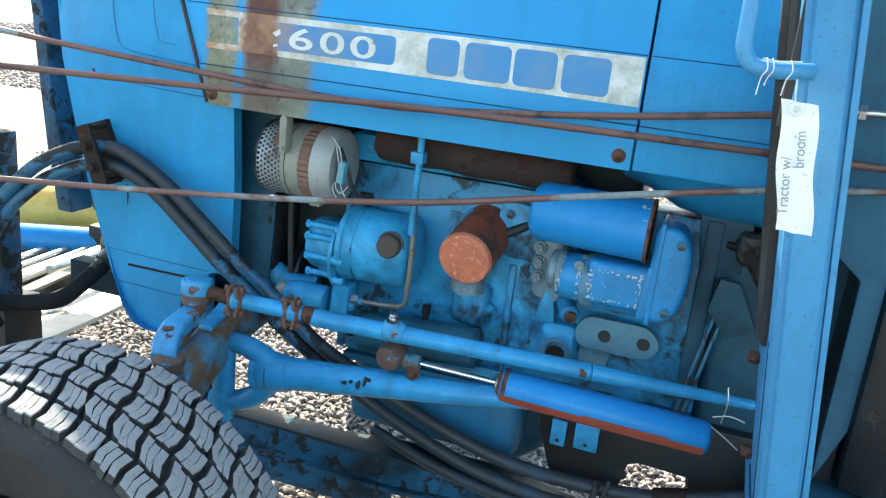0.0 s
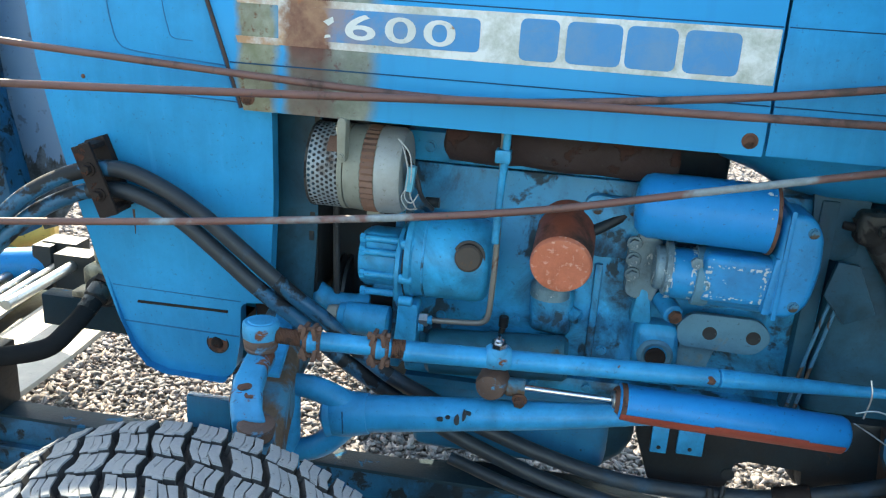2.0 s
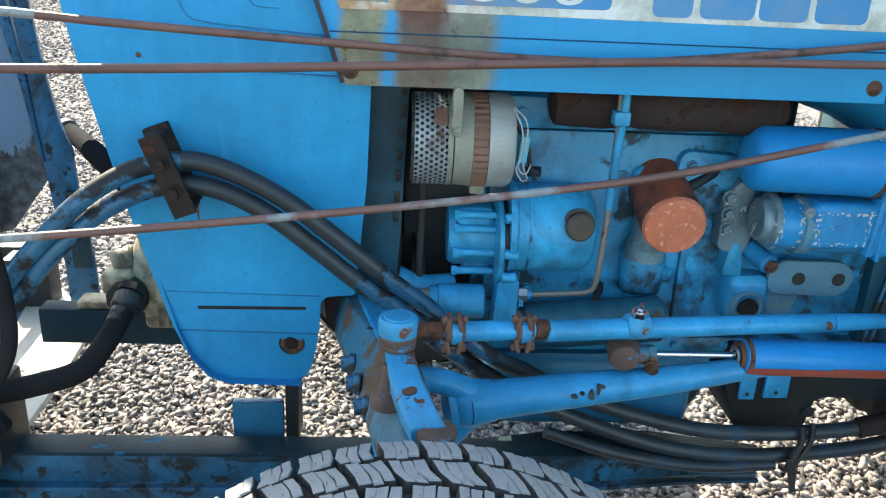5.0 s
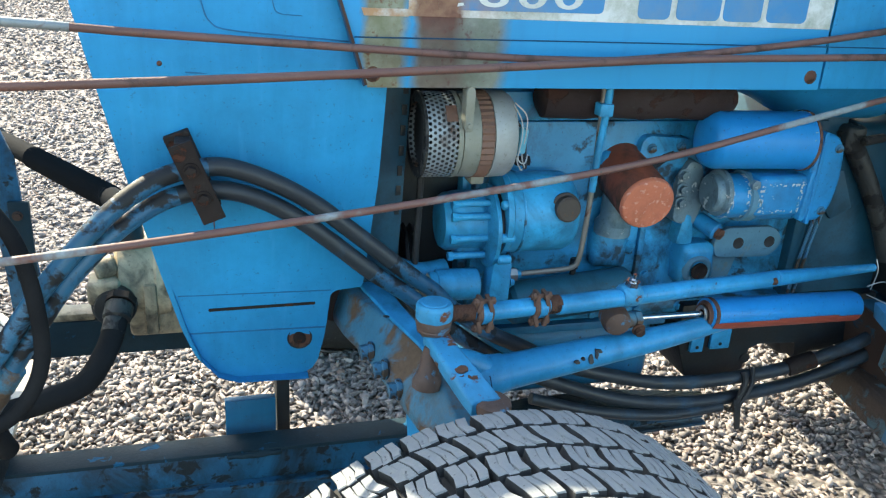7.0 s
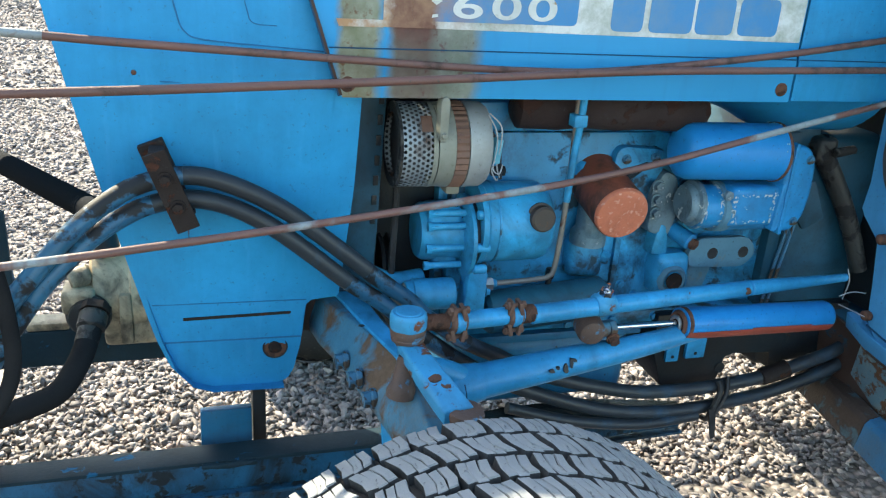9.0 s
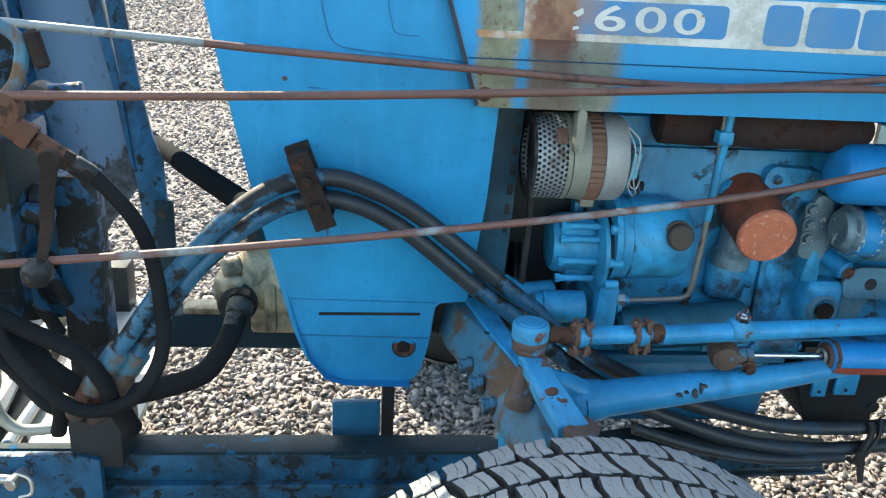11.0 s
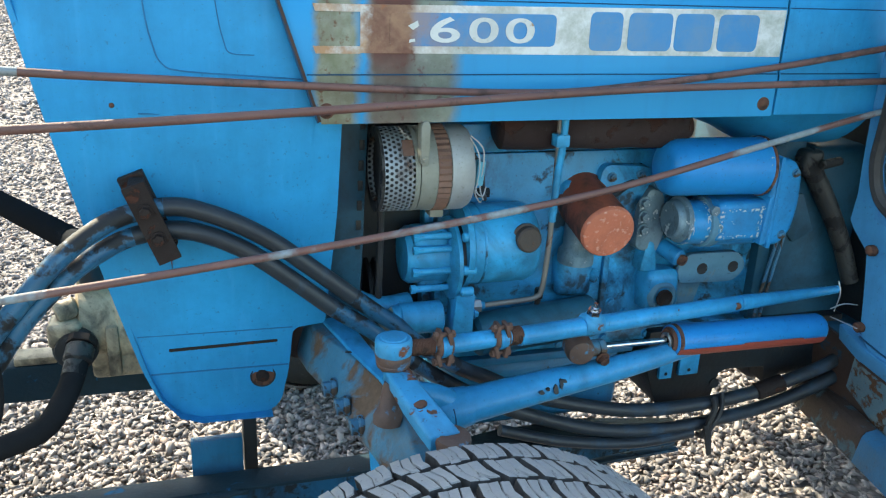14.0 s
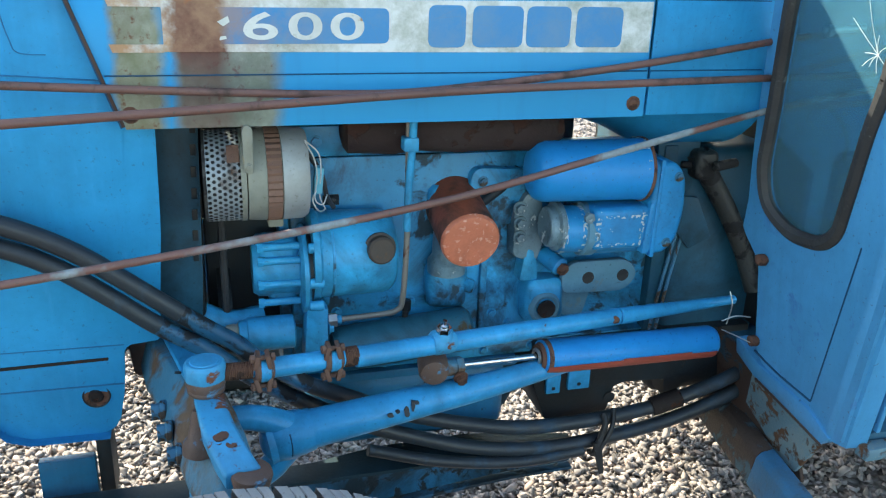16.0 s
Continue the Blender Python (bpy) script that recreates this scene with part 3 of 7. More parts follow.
def gravel():
    """Loose stones, packed close where the place is seen near, thinner further out."""
    rng = np.random.default_rng(5)
    shapes = []
    for k in range(24):
        b = bmesh.new()
        for q in range(9):
            d = Vector(rng.normal(0, 1, 3)).normalized() * rng.uniform(0.68, 1.25)
            b.verts.new((d.x, d.y, max(-0.4, d.z)))
        hull = bmesh.ops.convex_hull(b, input=b.verts[:])
        bmesh.ops.delete(b, geom=[v for v in hull["geom_interior"] if isinstance(v, bmesh.types.BMVert)], context='VERTS')
        bmesh.ops.triangulate(b, faces=b.faces[:])
        b.verts.index_update()
        shapes.append((np.array([v.co for v in b.verts]), np.array([[v.index for v in f.verts] for f in b.faces])))
        b.free()
    sets = []

    def strew(n, x0, x1, y0, y1, r0, r1):
        xy = np.stack([rng.uniform(x0, x1, n), rng.uniform(y0, y1, n)], 1)
        sets.append((xy, rng.uniform(r0, r1, n) ** 1.0))

    strew(44000, -1.5, 2.4, 0.30, 1.75, 0.006, 0.0165)
    strew(13000, -2.2, 2.6, 1.75, 3.2, 0.008, 0.016)
    strew(9000, -3.6, 0.2, 3.2, 5.6, 0.010, 0.019)
    strew(7000, 0.2, 3.4, 3.2, 7.5, 0.011, 0.020)
    strew(14000, -7.5, -0.6, 5.6, 11.0, 0.014, 0.028)
    strew(15000, -13.0, -2.0, 11.0, 20.0, 0.022, 0.042)
    strew(9000, -1.3, 2.4, -1.0, 0.30, 0.007, 0.0160)
    V, F, base = [], [], 0
    for xy, rad in sets:
        for (x, y), r in zip(xy, rad):
            s, faces = shapes[rng.integers(24)]
            a, tip = rng.uniform(0, math.tau), rng.normal(0, 0.45)
            c, d = math.cos(a), math.sin(a)
            sx, sy, sz = rng.uniform(0.85, 1.55), rng.uniform(0.65, 1.1), rng.uniform(0.45, 0.95)
            p = s * (sx * r, sy * r, sz * r)
            z = p[:, 2] + p[:, 0] * tip
            V.append(np.stack([p[:, 0] * c - p[:, 1] * d + x, p[:, 0] * d + p[:, 1] * c + y, z + r * rng.uniform(0.1, 0.75)], 1))
            F.append(faces + base)
            base += len(s)
    V, F = np.concatenate(V), np.concatenate(F)
    me = bpy.data.meshes.new("gravel")
    me.vertices.add(len(V))
    me.vertices.foreach_set("co", V.ravel())
    me.loops.add(F.size)
    me.loops.foreach_set("vertex_index", F.ravel())
    me.polygons.add(len(F))
    me.polygons.foreach_set("loop_start", np.arange(0, F.size, 3))
    me.update(calc_edges=True)
    ob = link("gravel", me, M_STONE, centre=False, smooth=False)
    tagged(ob, "loose crushed grey and tan gravel stones covering the yard", "gravel", kind="stuff")


ground()
gravel()

# ---- tractor ----
tractor = thing("tractor", (0.6, 0.25, 0), "old faded blue farm tractor with exposed, rusty engine on gravel", "tractor")
MIDY = 0.25


def hood_section(x_front, x_back, bottom, name, material, label, bottom_lip=0.012):
    """One length of the hood: upright sides with two shallow creases, rounded shoulders and a flat top."""
    half = [(0.000, bottom), (0.000, 1.153), (0.0022, 1.155), (0.0022, 1.265), (0.0045, 1.268), (0.006, 1.38), (0.02, 1.425), (0.055, 1.452), (0.13, 1.462)]
    outer = half + [(2 * MIDY - y, z) for y, z in half[::-1]]
    inner = [(MIDY + (y - MIDY) * 0.985, z - (0.003 if z > 1.3 else 0)) for y, z in outer]
    inner[0] = (bottom_lip, bottom + 0.004)
    inner[-1] = (2 * MIDY - bottom_lip, bottom + 0.004)
    inner.insert(0, (0.001, bottom - 0.006))
    inner.append((2 * MIDY - 0.001, bottom - 0.006))
    bm = bmesh.new()
    stations = 7
    loops = []
    for k in range(stations):
        t = k / (stations - 1)
        loops.append([[bm.verts.new((x_front(z) * (1 - t) + x_back * t, y, z)) for y, z in line] for line in (outer, inner)])
    for a, b in zip(loops, loops[1:]):
        for line in (0, 1):
            for i in range(len(a[line]) - 1):
                bm.faces.new((a[line][i], a[line][i + 1], b[line][i + 1], b[line][i]))
        for o, i in ((0, 0), (-1, -1)):
            bm.faces.new((a[0][o], b[0][o], b[1][i], a[1][i]))
    for k in (0, -1):
        lo, li = loops[k]
        bm.faces.new(lo + li[::-1])
    return part(name, bm, material, tractor, label, centre=False)


hood = hood_section(lambda z: -0.007 - (z - 1.087) * 0.325, 0.8045, 1.0855, "hood", M_HOOD, "blue hood panel with olive bleaching and a brown rust run")
cowl = hood_section(lambda z: 0.8095, 1.028, 1.0875, "cowl", M_COWL, "blue rear cowl panel")


def hood_details():
    # printed stripe along the hood side
    def stripe(x0, x1, z0, z1, y, name, mat, parent=hood, r=0.0):
        poly = [(x0, z0), (x1, z0), (x1, z1), (x0, z1)]
        if r:
            poly = rounded(poly, r)
        part(name, prism(poly, 'y', y - 0.0006, y + 0.002, 0.0), mat, parent, centre=False, smooth=False)

    def sheet(poly, y, name, mat, label=""):
        return part(name, prism(poly, 'y', y - 0.0007, y + 0.002, 0.0), mat, hood, label, centre=False, smooth=False)

    Y = 0.0022
    sheet([(0.055, 1.187), (0.802, 1.184), (0.802, 1.263), (0.055, 1.258)], Y - 0.0006, "stripe_decal", M_WHITE, "dirty cracked white stripe decal")
    for z0, z1 in ((1.186, 1.197), (1.247, 1.258)):
        sheet([(-0.012, z0), (0.055, z0), (0.055, z1), (-0.016, z1)], Y - 0.0006, "stripe_remnant", M_WHITE, "orange-stained remnant of the white stripe")
    sheet(rounded([(0.10, 1.1975), (0.372, 1.1985), (0.372, 1.2485), (0.10, 1.2475)], 0.010), Y - 0.0016, "number_field", M_BLUEDECAL, "blue field of the number decal")
    # maker's mark: plain blue blocks in its place
    for x0, x1 in ((0.432, 0.490), (0.501, 0.582), (0.588, 0.661), (0.671, 0.750)):
        sheet(rounded([(x0, 1.1925), (x1, 1.1925), (x1, 1.2540), (x0, 1.2540)], 0.012), Y - 0.0016, "mark_block", M_BLUEDECAL, "faded blue block of the maker's mark")
    # model number
    for ch, x0, x1 in (("6", 0.163, 0.211), ("0", 0.226, 0.274), ("0", 0.286, 0.335)):
        cu = bpy.data.curves.new("digit", 'FONT')
        cu.body = ch
        cu.size = 0.055
        cu.extrude = 0.0005
        cu.offset = 0.0006
        tmp = new("digit_curve", cu)
        me = bpy.data.meshes.new_from_object(tmp.evaluated_get(bpy.context.evaluated_depsgraph_get()))
        bpy.data.objects.remove(tmp)
        co = np.array([v.co for v in me.vertices])
        lo, hi = co.min(0), co.max(0)
        me.transform(Matrix.Translation((x0, Y - 0.0029, 1.2035)) @ pose(0, 0, 0, 90) @ Matrix.Diagonal(((x1 - x0) / (hi[0] - lo[0]), 0.0385 / (hi[1] - lo[1]), 1, 1)) @ Matrix.Translation((-lo[0], -lo[1], 0)))
        link("digit", me, M_DIGIT, hood, "worn white digit", centre=False, smooth=False)
    for poly in ([(0.128, 1.228), (0.143, 1.236), (0.145, 1.228), (0.136, 1.222)], [(0.130, 1.203), (0.140, 1.205), (0.139, 1.209), (0.131, 1.208)]):
        sheet(poly, Y - 0.0024, "digit_remnant", M_DIGIT)
    for z, x0, x1, y in ((1.1545, -0.026, 0.803, 0.0006), (1.2665, -0.055, 0.803, 0.0030)):
        part("crease_line", tube([(x0, y, z), (x1, y, z)], 0.0011, 6, 1), M_CRACK, hood)
    for z, y in ((1.1545, 0.0006), (1.2665, 0.0030)):
        part("crease_line", tube([(0.811, y, z), (1.02, y, z)], 0.0010, 6, 1), M_CRACK, cowl)
    part("seam_shadow_gap", tube([(-0.010, -0.0005, 1.082), (-0.050, -0.0005, 1.205), (-0.113, -0.0005, 1.40)], 0.0020, 6, 2), M_CRACK, hood)
    # fixing bolts at the lower corners
    for x, z, r in ((0.003, 1.100, 0.011), (0.784, 1.102, 0.011)):
        part("hood_bolt", lathe((x, 0.001, z), (0, -1, 0), [(0, r * 1.1), (0.002, r * 1.1), (0.003, r * 0.8), (0.005, r * 0.72), (0.007, r * 0.4)], 20), M_RUST, hood, "rusted hood bolt")
    # rusty edge flange along the slanted front seam
    part("seam_flange", wobbled(prism([(-0.009, 1.083), (-0.005, 1.083), (-0.040, 1.19), (-0.109, 1.40), (-0.115, 1.40), (-0.045, 1.19)], 'y', -0.003, 0.012, 0.001), 0.0018, 60), M_RUSTDARK, hood, "rust-eaten seam flange")


hood_details()


def nose():
    """Front cowling: a tapering side panel that wraps round to the front, open towards the engine."""
    out = [(0.032, 1.4), (0.032, 1.07), (0.027, 0.917), (0.009, 0.715), (0.005, 0.711), (-0.04, 0.707), (-0.05, 0.695), (-0.054, 0.628), (-0.067, 0.562), (-0.079, 0.541),
           (-0.096, 0.534), (-0.219, 0.537), (-0.254, 0.55), (-0.281, 0.586), (-0.301, 0.643), (-0.32, 0.721), (-0.355, 0.866), (-0.389, 1.019), (-0.418, 1.15), (-0.44, 1.25), (-0.47, 1.4)]

    def face_y(x, z):
        wrap = max(0.0, (-0.20 - x) - (1.15 - z) * 0.16)
        return 0.026 + max(0.0, 1.12 - z) * 0.122 + wrap ** 2 * 0.9

    bm = bmesh.new()
    poly = rounded(out, 0.012, 3)
    # near skin as a filled polygon, then split to let it bow
    ring = [bm.verts.new((x, 0.0, z)) for x, z in poly]
    bm.faces.new(ring)
    bmesh.ops.triangulate(bm, faces=bm.faces)
    for x in (-0.38, -0.33, -0.28, -0.23, -0.18, -0.12, -0.06):
        bmesh.ops.bisect_plane(bm, geom=bm.verts[:] + bm.edges[:] + bm.faces[:], plane_co=(x, 0, 0), plane_no=(1, 0, 0))
    for z in (0.630, 0.708, 0.85, 0.98, 1.12, 1.2, 1.3):
        bmesh.ops.bisect_plane(bm, geom=bm.verts[:] + bm.edges[:] + bm.faces[:], plane_co=(0, 0, z), plane_no=(0, 0, 1))
    bmesh.ops.remove_doubles(bm, verts=bm.verts, dist=0.0012)
    bmesh.ops.dissolve_degenerate(bm, edges=bm.edges, dist=0.0012)
    for v in bm.verts:
        v.co.y = face_y(v.co.x, v.co.z)
    bmesh.ops.recalc_face_normals(bm, faces=bm.faces)
    # rolled rim: push the outline inwards
    rim = [e for e in bm.edges if e.is_boundary]
    got = bmesh.ops.extrude_edge_only(bm, edges=rim)
    moved = [v for v in got["geom"] if isinstance(v, bmesh.types.BMVert)]
    mid = Vector((-0.16, 0, 0.95))
    for v in moved:
        v.co.y += 0.012
        v.co += Vector(((mid.x - v.co.x) * 0.012, 0, (mid.z - v.co.z) * 0.008))
    rim2 = [e for e in bm.edges if e.is_boundary]
    got = bmesh.ops.extrude_edge_only(bm, edges=rim2)
    for v in got["geom"]:
        if isinstance(v, bmesh.types.BMVert):
            v.co.y += 0.02
    panel = part("nose_panel", bm, M_NOSE, tractor, "faded blue front side panel", centre=False)
    for f in panel.data.polygons:
        if f.center.x > -0.17 and f.center.z < 0.98 and f.normal.y < -0.9:
            f.use_smooth = False
    far = bmesh.new()
    far.from_mesh(panel.data)
    for v in far.verts:
        v.co.y = 2 * MIDY - v.co.y
    part("nose_panel", far, M_NOSE, tractor, "faded blue front side panel", centre=False)
    front = [p for p in out if p[0] < -0.09]
    sheet = bmesh.new()
    rows = [[sheet.verts.new((x + 0.01, y, z)) for x, z in front] for y in (0.075, 0.10, MIDY, 0.40, 0.43)]
    for a, b in zip(rows, rows[1:]):
        for i in range(len(front) - 1):
            sheet.faces.new((a[i], a[i + 1], b[i + 1], b[i]))
    part("nose_front", sheet, M_NOSE, tractor, "blue front cowling")
    part("nose_top", box((-0.465, 0.05, 1.393), (-0.095, 0.45, 1.401), 0.003), M_NOSE, tractor, "blue top of the front cowling")
    # pressed lines; darker blue puts the shade of the shallow steps into colour
    def line(pts, r=0.0012, mat=M_PRESS, name="pressed_shade_line", lift=0.0008):
        part(name, tube([(x, face_y(x, z) - lift + 0.0006, z) for x, z in pts], r, 6, 6), mat, panel)
    line([(-0.262, 1.40), (-0.252, 1.25), (-0.243, 1.195), (-0.232, 1.168), (-0.205, 1.157), (-0.10, 1.149), (-0.028, 1.144)])
    line([(-0.165, 1.40), (-0.152, 1.25), (-0.143, 1.20), (-0.134, 1.183), (-0.10, 1.180)], 0.0009)
    line([(-0.304, 0.712), (-0.172, 0.71), (-0.048, 0.708)])
    line([(-0.288, 0.636), (-0.172, 0.634), (-0.056, 0.632)], 0.0016)
    # painted stand-in for the control rod's shadow across the panel
    line([(-0.27, 1.094), (-0.15, 1.090), (-0.012, 1.086)], 0.0014)
    # rusted slot
    part("slot", wobbled(prism(rounded([(-0.256, 0.6805), (-0.074, 0.6815), (-0.074, 0.6860), (-0.256, 0.6850)], 0.002), 'y', face_y(-0.16, 0.683) - 0.0016, face_y(-0.16, 0.683) + 0.01, 0.0), 0.0022, 75), M_CLAMP, panel, "rusted trim slot")
    # rusted recess with a bolt
    y = face_y(-0.100, 0.612)
    part("recess_ring", lathe((-0.101, y - 0.0004, 0.6120), (0, -1, 0), [(0, 0.0225), (0.0012, 0.0215), (0.0006, 0.0195)], 24, False), M_OILY, panel, "dark recess edge")
    part("rust_disc", wobbled(lathe((-0.101, y - 0.0006, 0.6120), (0, -1, 0), [(0, 0.0197), (0.0004, 0.015), (0.0006, 0.0)], 24, False), 0.0004, 90), M_RUST, panel, "rusted recess")
    part("recess_bolt", wobbled(lathe((-0.102, y, 0.6120), (0, -1, 0), [(0, 0.0125), (0.004, 0.0115), (0.006, 0.008), (0.005, 0.005), (0.006, 0.0)], 14), 0.0025, 70), M_CLAMP, panel, "rusted bolt")
    part("paint_blister", lathe((-0.306, face_y(-0.306, 1.106) - 0.001, 1.106), (0, -1, 0), [(0, 0.004), (0.0012, 0.003), (0.0016, 0.001)], 10), M_RUST, panel)


nose()


def radiator():
    part("radiator", box((-0.10, 0.10, 0.70), (-0.02, 0.40, 1.24), 0.004), M_OILY, tractor, "dark radiator core")
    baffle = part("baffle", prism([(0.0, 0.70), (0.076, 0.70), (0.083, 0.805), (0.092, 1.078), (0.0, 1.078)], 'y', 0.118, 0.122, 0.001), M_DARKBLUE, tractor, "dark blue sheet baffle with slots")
    for k in range(7):
        z = 0.83 + k * 0.036
        part("slot", box((0.070 + k * 0.0014, 0.115, z), (0.079 + k * 0.0014, 0.1178, z + 0.018), 0.001), M_OILY, baffle)
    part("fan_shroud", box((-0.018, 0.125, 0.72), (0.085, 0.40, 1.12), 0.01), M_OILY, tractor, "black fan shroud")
    # fan belt and pulleys
    part("crank_pulley", lathe((0.105, 0.22, 0.70), (1, 0, 0), [(0, 0.075), (0.006, 0.078), (0.012, 0.066), (0.018, 0.078), (0.024, 0.075)], 32), M_OILY, tractor)
    part("fan_belt", tube([(0.118, 0.125, 0.93), (0.118, 0.128, 0.84), (0.118, 0.142, 0.70)], 0.0065, 8), M_BLACK, tractor, "worn black fan belt")
    part("water_hose", tube([(0.03, 0.17, 0.735), (0.075, 0.15, 0.715), (0.12, 0.14, 0.70), (0.18, 0.15, 0.70)], 0.024, 14), M_PUMP, tractor, "blue-painted radiator hose")


radiator()


def engine():
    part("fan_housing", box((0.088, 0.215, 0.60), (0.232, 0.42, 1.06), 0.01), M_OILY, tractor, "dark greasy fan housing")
    # two dark boxes added to narrow the daylight gap between manifold and tank
    part("tank_gap_filler", box((0.955, 0.24, 0.92), (1.09, 0.47, 1.12), 0.006), M_OILY, tractor, "dark filler box added under the tank to close off daylight")
    part("head_gap_filler", box((0.64, 0.27, 0.97), (0.812, 0.40, 1.075), 0.015, seg=3), M_OILY, tractor, "dark filler box added behind the head to close off daylight")
    block = part("engine_block", prism([(0.170, 0.58), (0.40, 0.58), (0.40, 0.90), (0.265, 0.90), (0.265, 0.985), (0.170, 0.985)], 'x', 0.235, 0.985, 0.010), M_ENGINE, tractor, "grimy blue engine block")
    part("mount_boss", wobbled(box((0.672, 0.122, 0.648), (0.752, 0.185, 0.738), 0.020, seg=3), 0.006, 22), M_PUMP, block, "scuffed blue boss")
    part("boss_rim", wobbled(lathe((0.712, 0.126, 0.684), (0, -1, 0), [(-0.004, 0.034), (0.006, 0.031), (0.010, 0.026), (0.007, 0.020), (0.000, 0.018)], 28, False), 0.002, 40), M_PLATE, block, "rubbed rim round the core plug")
    part("boss_rib", wobbled(prism([(0.660, 0.735), (0.700, 0.735), (0.690, 0.80), (0.668, 0.81)], 'y', 0.135, 0.185, 0.008), 0.003, 25), M_PUMP, block)
    part("boss_web", wobbled(prism([(0.745, 0.655), (0.80, 0.64), (0.815, 0.70), (0.760, 0.735)], 'y', 0.145, 0.185, 0.008), 0.004, 25), M_PLATE, block, "pale worn web")
    part("block_rib", wobbled(box((0.590, 0.160, 0.60), (0.604, 0.185, 0.83), 0.005), 0.002, 18), M_ENGINE, block)
    part("water_cover", wobbled(prism(rounded([(0.575, 0.845), (0.660, 0.850), (0.672, 0.955), (0.560, 0.960), (0.555, 0.90)], 0.022), 'y', 0.150, 0.185, 0.006), 0.002, 25), M_ENGINE, block)
    for x, z in ((0.582, 0.935), (0.645, 0.938), (0.650, 0.868)):
        part("cover_bolt", bolt((x, 0.150, z), (0, -1, 0), 0.007, 0.008), M_BOLT, block)
    part("front_plate", box((0.215, 0.185, 0.56), (0.2345, 0.40, 0.95), 0.006), M_ENGINE, block)
    part("sump_rail", box((0.250, 0.150, 0.573), (0.985, 0.40, 0.605), 0.010), M_ENGINE, block)
    part("cylinder_head", joined(box((0.235, 0.150, 0.99), (0.660, 0.40, 1.045), 0.008), box((0.660, 0.165, 0.985), (0.70, 0.36, 1.005), 0.006)), M_ENGINE, tractor, "blue cylinder head")
    for x in (0.28, 0.40, 0.53, 0.64):
        part("head_bolt", bolt((x, 0.152, 1.018), (0, -1, 0), 0.008, 0.008), M_ENGINE, block)
    part("rocker_cover", box((0.26, 0.20, 1.045), (0.64, 0.36, 1.11), 0.02, seg=3), M_ENGINE, tractor, "blue rocker cover")
    man = part("exhaust_manifold", wobbled(loft([[(x, 0.100 + r * 0.50 * math.cos(a), 1.044 + r * 0.55 * math.sin(a)) for a in [k * math.tau / 16 for k in range(16)]] for x, r in ((0.318, 0.050), (0.325, 0.068), (0.40, 0.072), (0.45, 0.064), (0.52, 0.073), (0.58, 0.066), (0.65, 0.074), (0.69, 0.070), (0.70, 0.052))]), 0.006, 22), M_MANIFOLD, tractor, "rusted exhaust manifold")
    for x in (0.36, 0.49, 0.62):
        part("manifold_port", wobbled(box((x, 0.12, 1.015), (x + 0.06, 0.17, 1.060), 0.012, seg=3), 0.004, 22), M_MANIFOLD, man)
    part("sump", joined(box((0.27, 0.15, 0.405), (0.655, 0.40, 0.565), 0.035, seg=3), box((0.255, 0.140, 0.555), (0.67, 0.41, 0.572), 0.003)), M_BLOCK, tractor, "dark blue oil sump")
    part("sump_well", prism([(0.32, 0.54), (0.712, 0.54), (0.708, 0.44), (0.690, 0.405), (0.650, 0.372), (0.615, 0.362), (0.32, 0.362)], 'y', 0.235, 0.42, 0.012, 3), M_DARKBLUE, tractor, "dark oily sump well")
    # clutch housing behind the engine, then an added unseen block below the cab
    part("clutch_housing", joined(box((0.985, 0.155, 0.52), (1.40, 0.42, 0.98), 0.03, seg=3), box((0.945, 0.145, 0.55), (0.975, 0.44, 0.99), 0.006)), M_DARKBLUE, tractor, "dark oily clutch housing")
    # gearbox-shaped block, out of sight, added to deepen the shade on the gravel
    part("underside_light_block", joined(box((1.40, 0.10, 0.30), (2.30, 0.52, 0.555), 0.03, seg=3), box((1.95, -0.20, 0.20), (2.28, 0.82, 0.50), 0.04, seg=3)), M_OILY, tractor, "unseen dark block added below the cab to keep light off the gravel")
    plate = part("support_casting", prism([(0.70, 0.60), (1.19, 0.60), (1.19, 0.470), (1.075, 0.475), (1.048, 0.470), (1.030, 0.445), (1.005, 0.445), (1.000, 0.487), (0.905, 0.491), (0.885, 0.483), (0.875, 0.430), (0.830, 0.402), (0.765, 0.397), (0.732, 0.430), (0.70, 0.52)], 'y', 0.128, 0.28, 0.006), M_OILY, tractor, "oily dark support casting")
    part("casting_hole", lathe((0.875, 0.1245, 0.462), (0, 1, 0), [(0, 0.012), (0.004, 0.011)], 16), M_BLACK, plate)
    for x0, x1, z0 in ((0.728, 0.758, 0.492), (0.775, 0.822, 0.496)):
        tab = part("tab", box((x0, 0.117, z0), (x1, 0.127, z0 + 0.055), 0.002), M_LINK, tractor, "grimy blue bracket tab")
        part("rivet", rod(((x0 + x1) / 2, 0.118, z0 + 0.012), ((x0 + x1) / 2, 0.114, z0 + 0.012), 0.004, 10), M_OILY, tab)
    # black sheet gives the cavity beside the starter its deep shade
    part("firewall", box((1.19, 0.03, 0.60), (1.22, 0.47, 1.75), 0.004), M_OILY, tractor, "near-black firewall sheet standing for the shaded cavity")
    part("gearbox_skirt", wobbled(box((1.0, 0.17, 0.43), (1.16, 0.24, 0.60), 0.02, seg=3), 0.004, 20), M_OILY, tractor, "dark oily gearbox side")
    # small castings on the block side
    part("filter_head", wobbled(box((0.482, 0.150, 0.85), (0.560, 0.20, 0.928), 0.022, seg=3), 0.003, 20), M_ENGINE, tractor, "oily blue filter mounting")
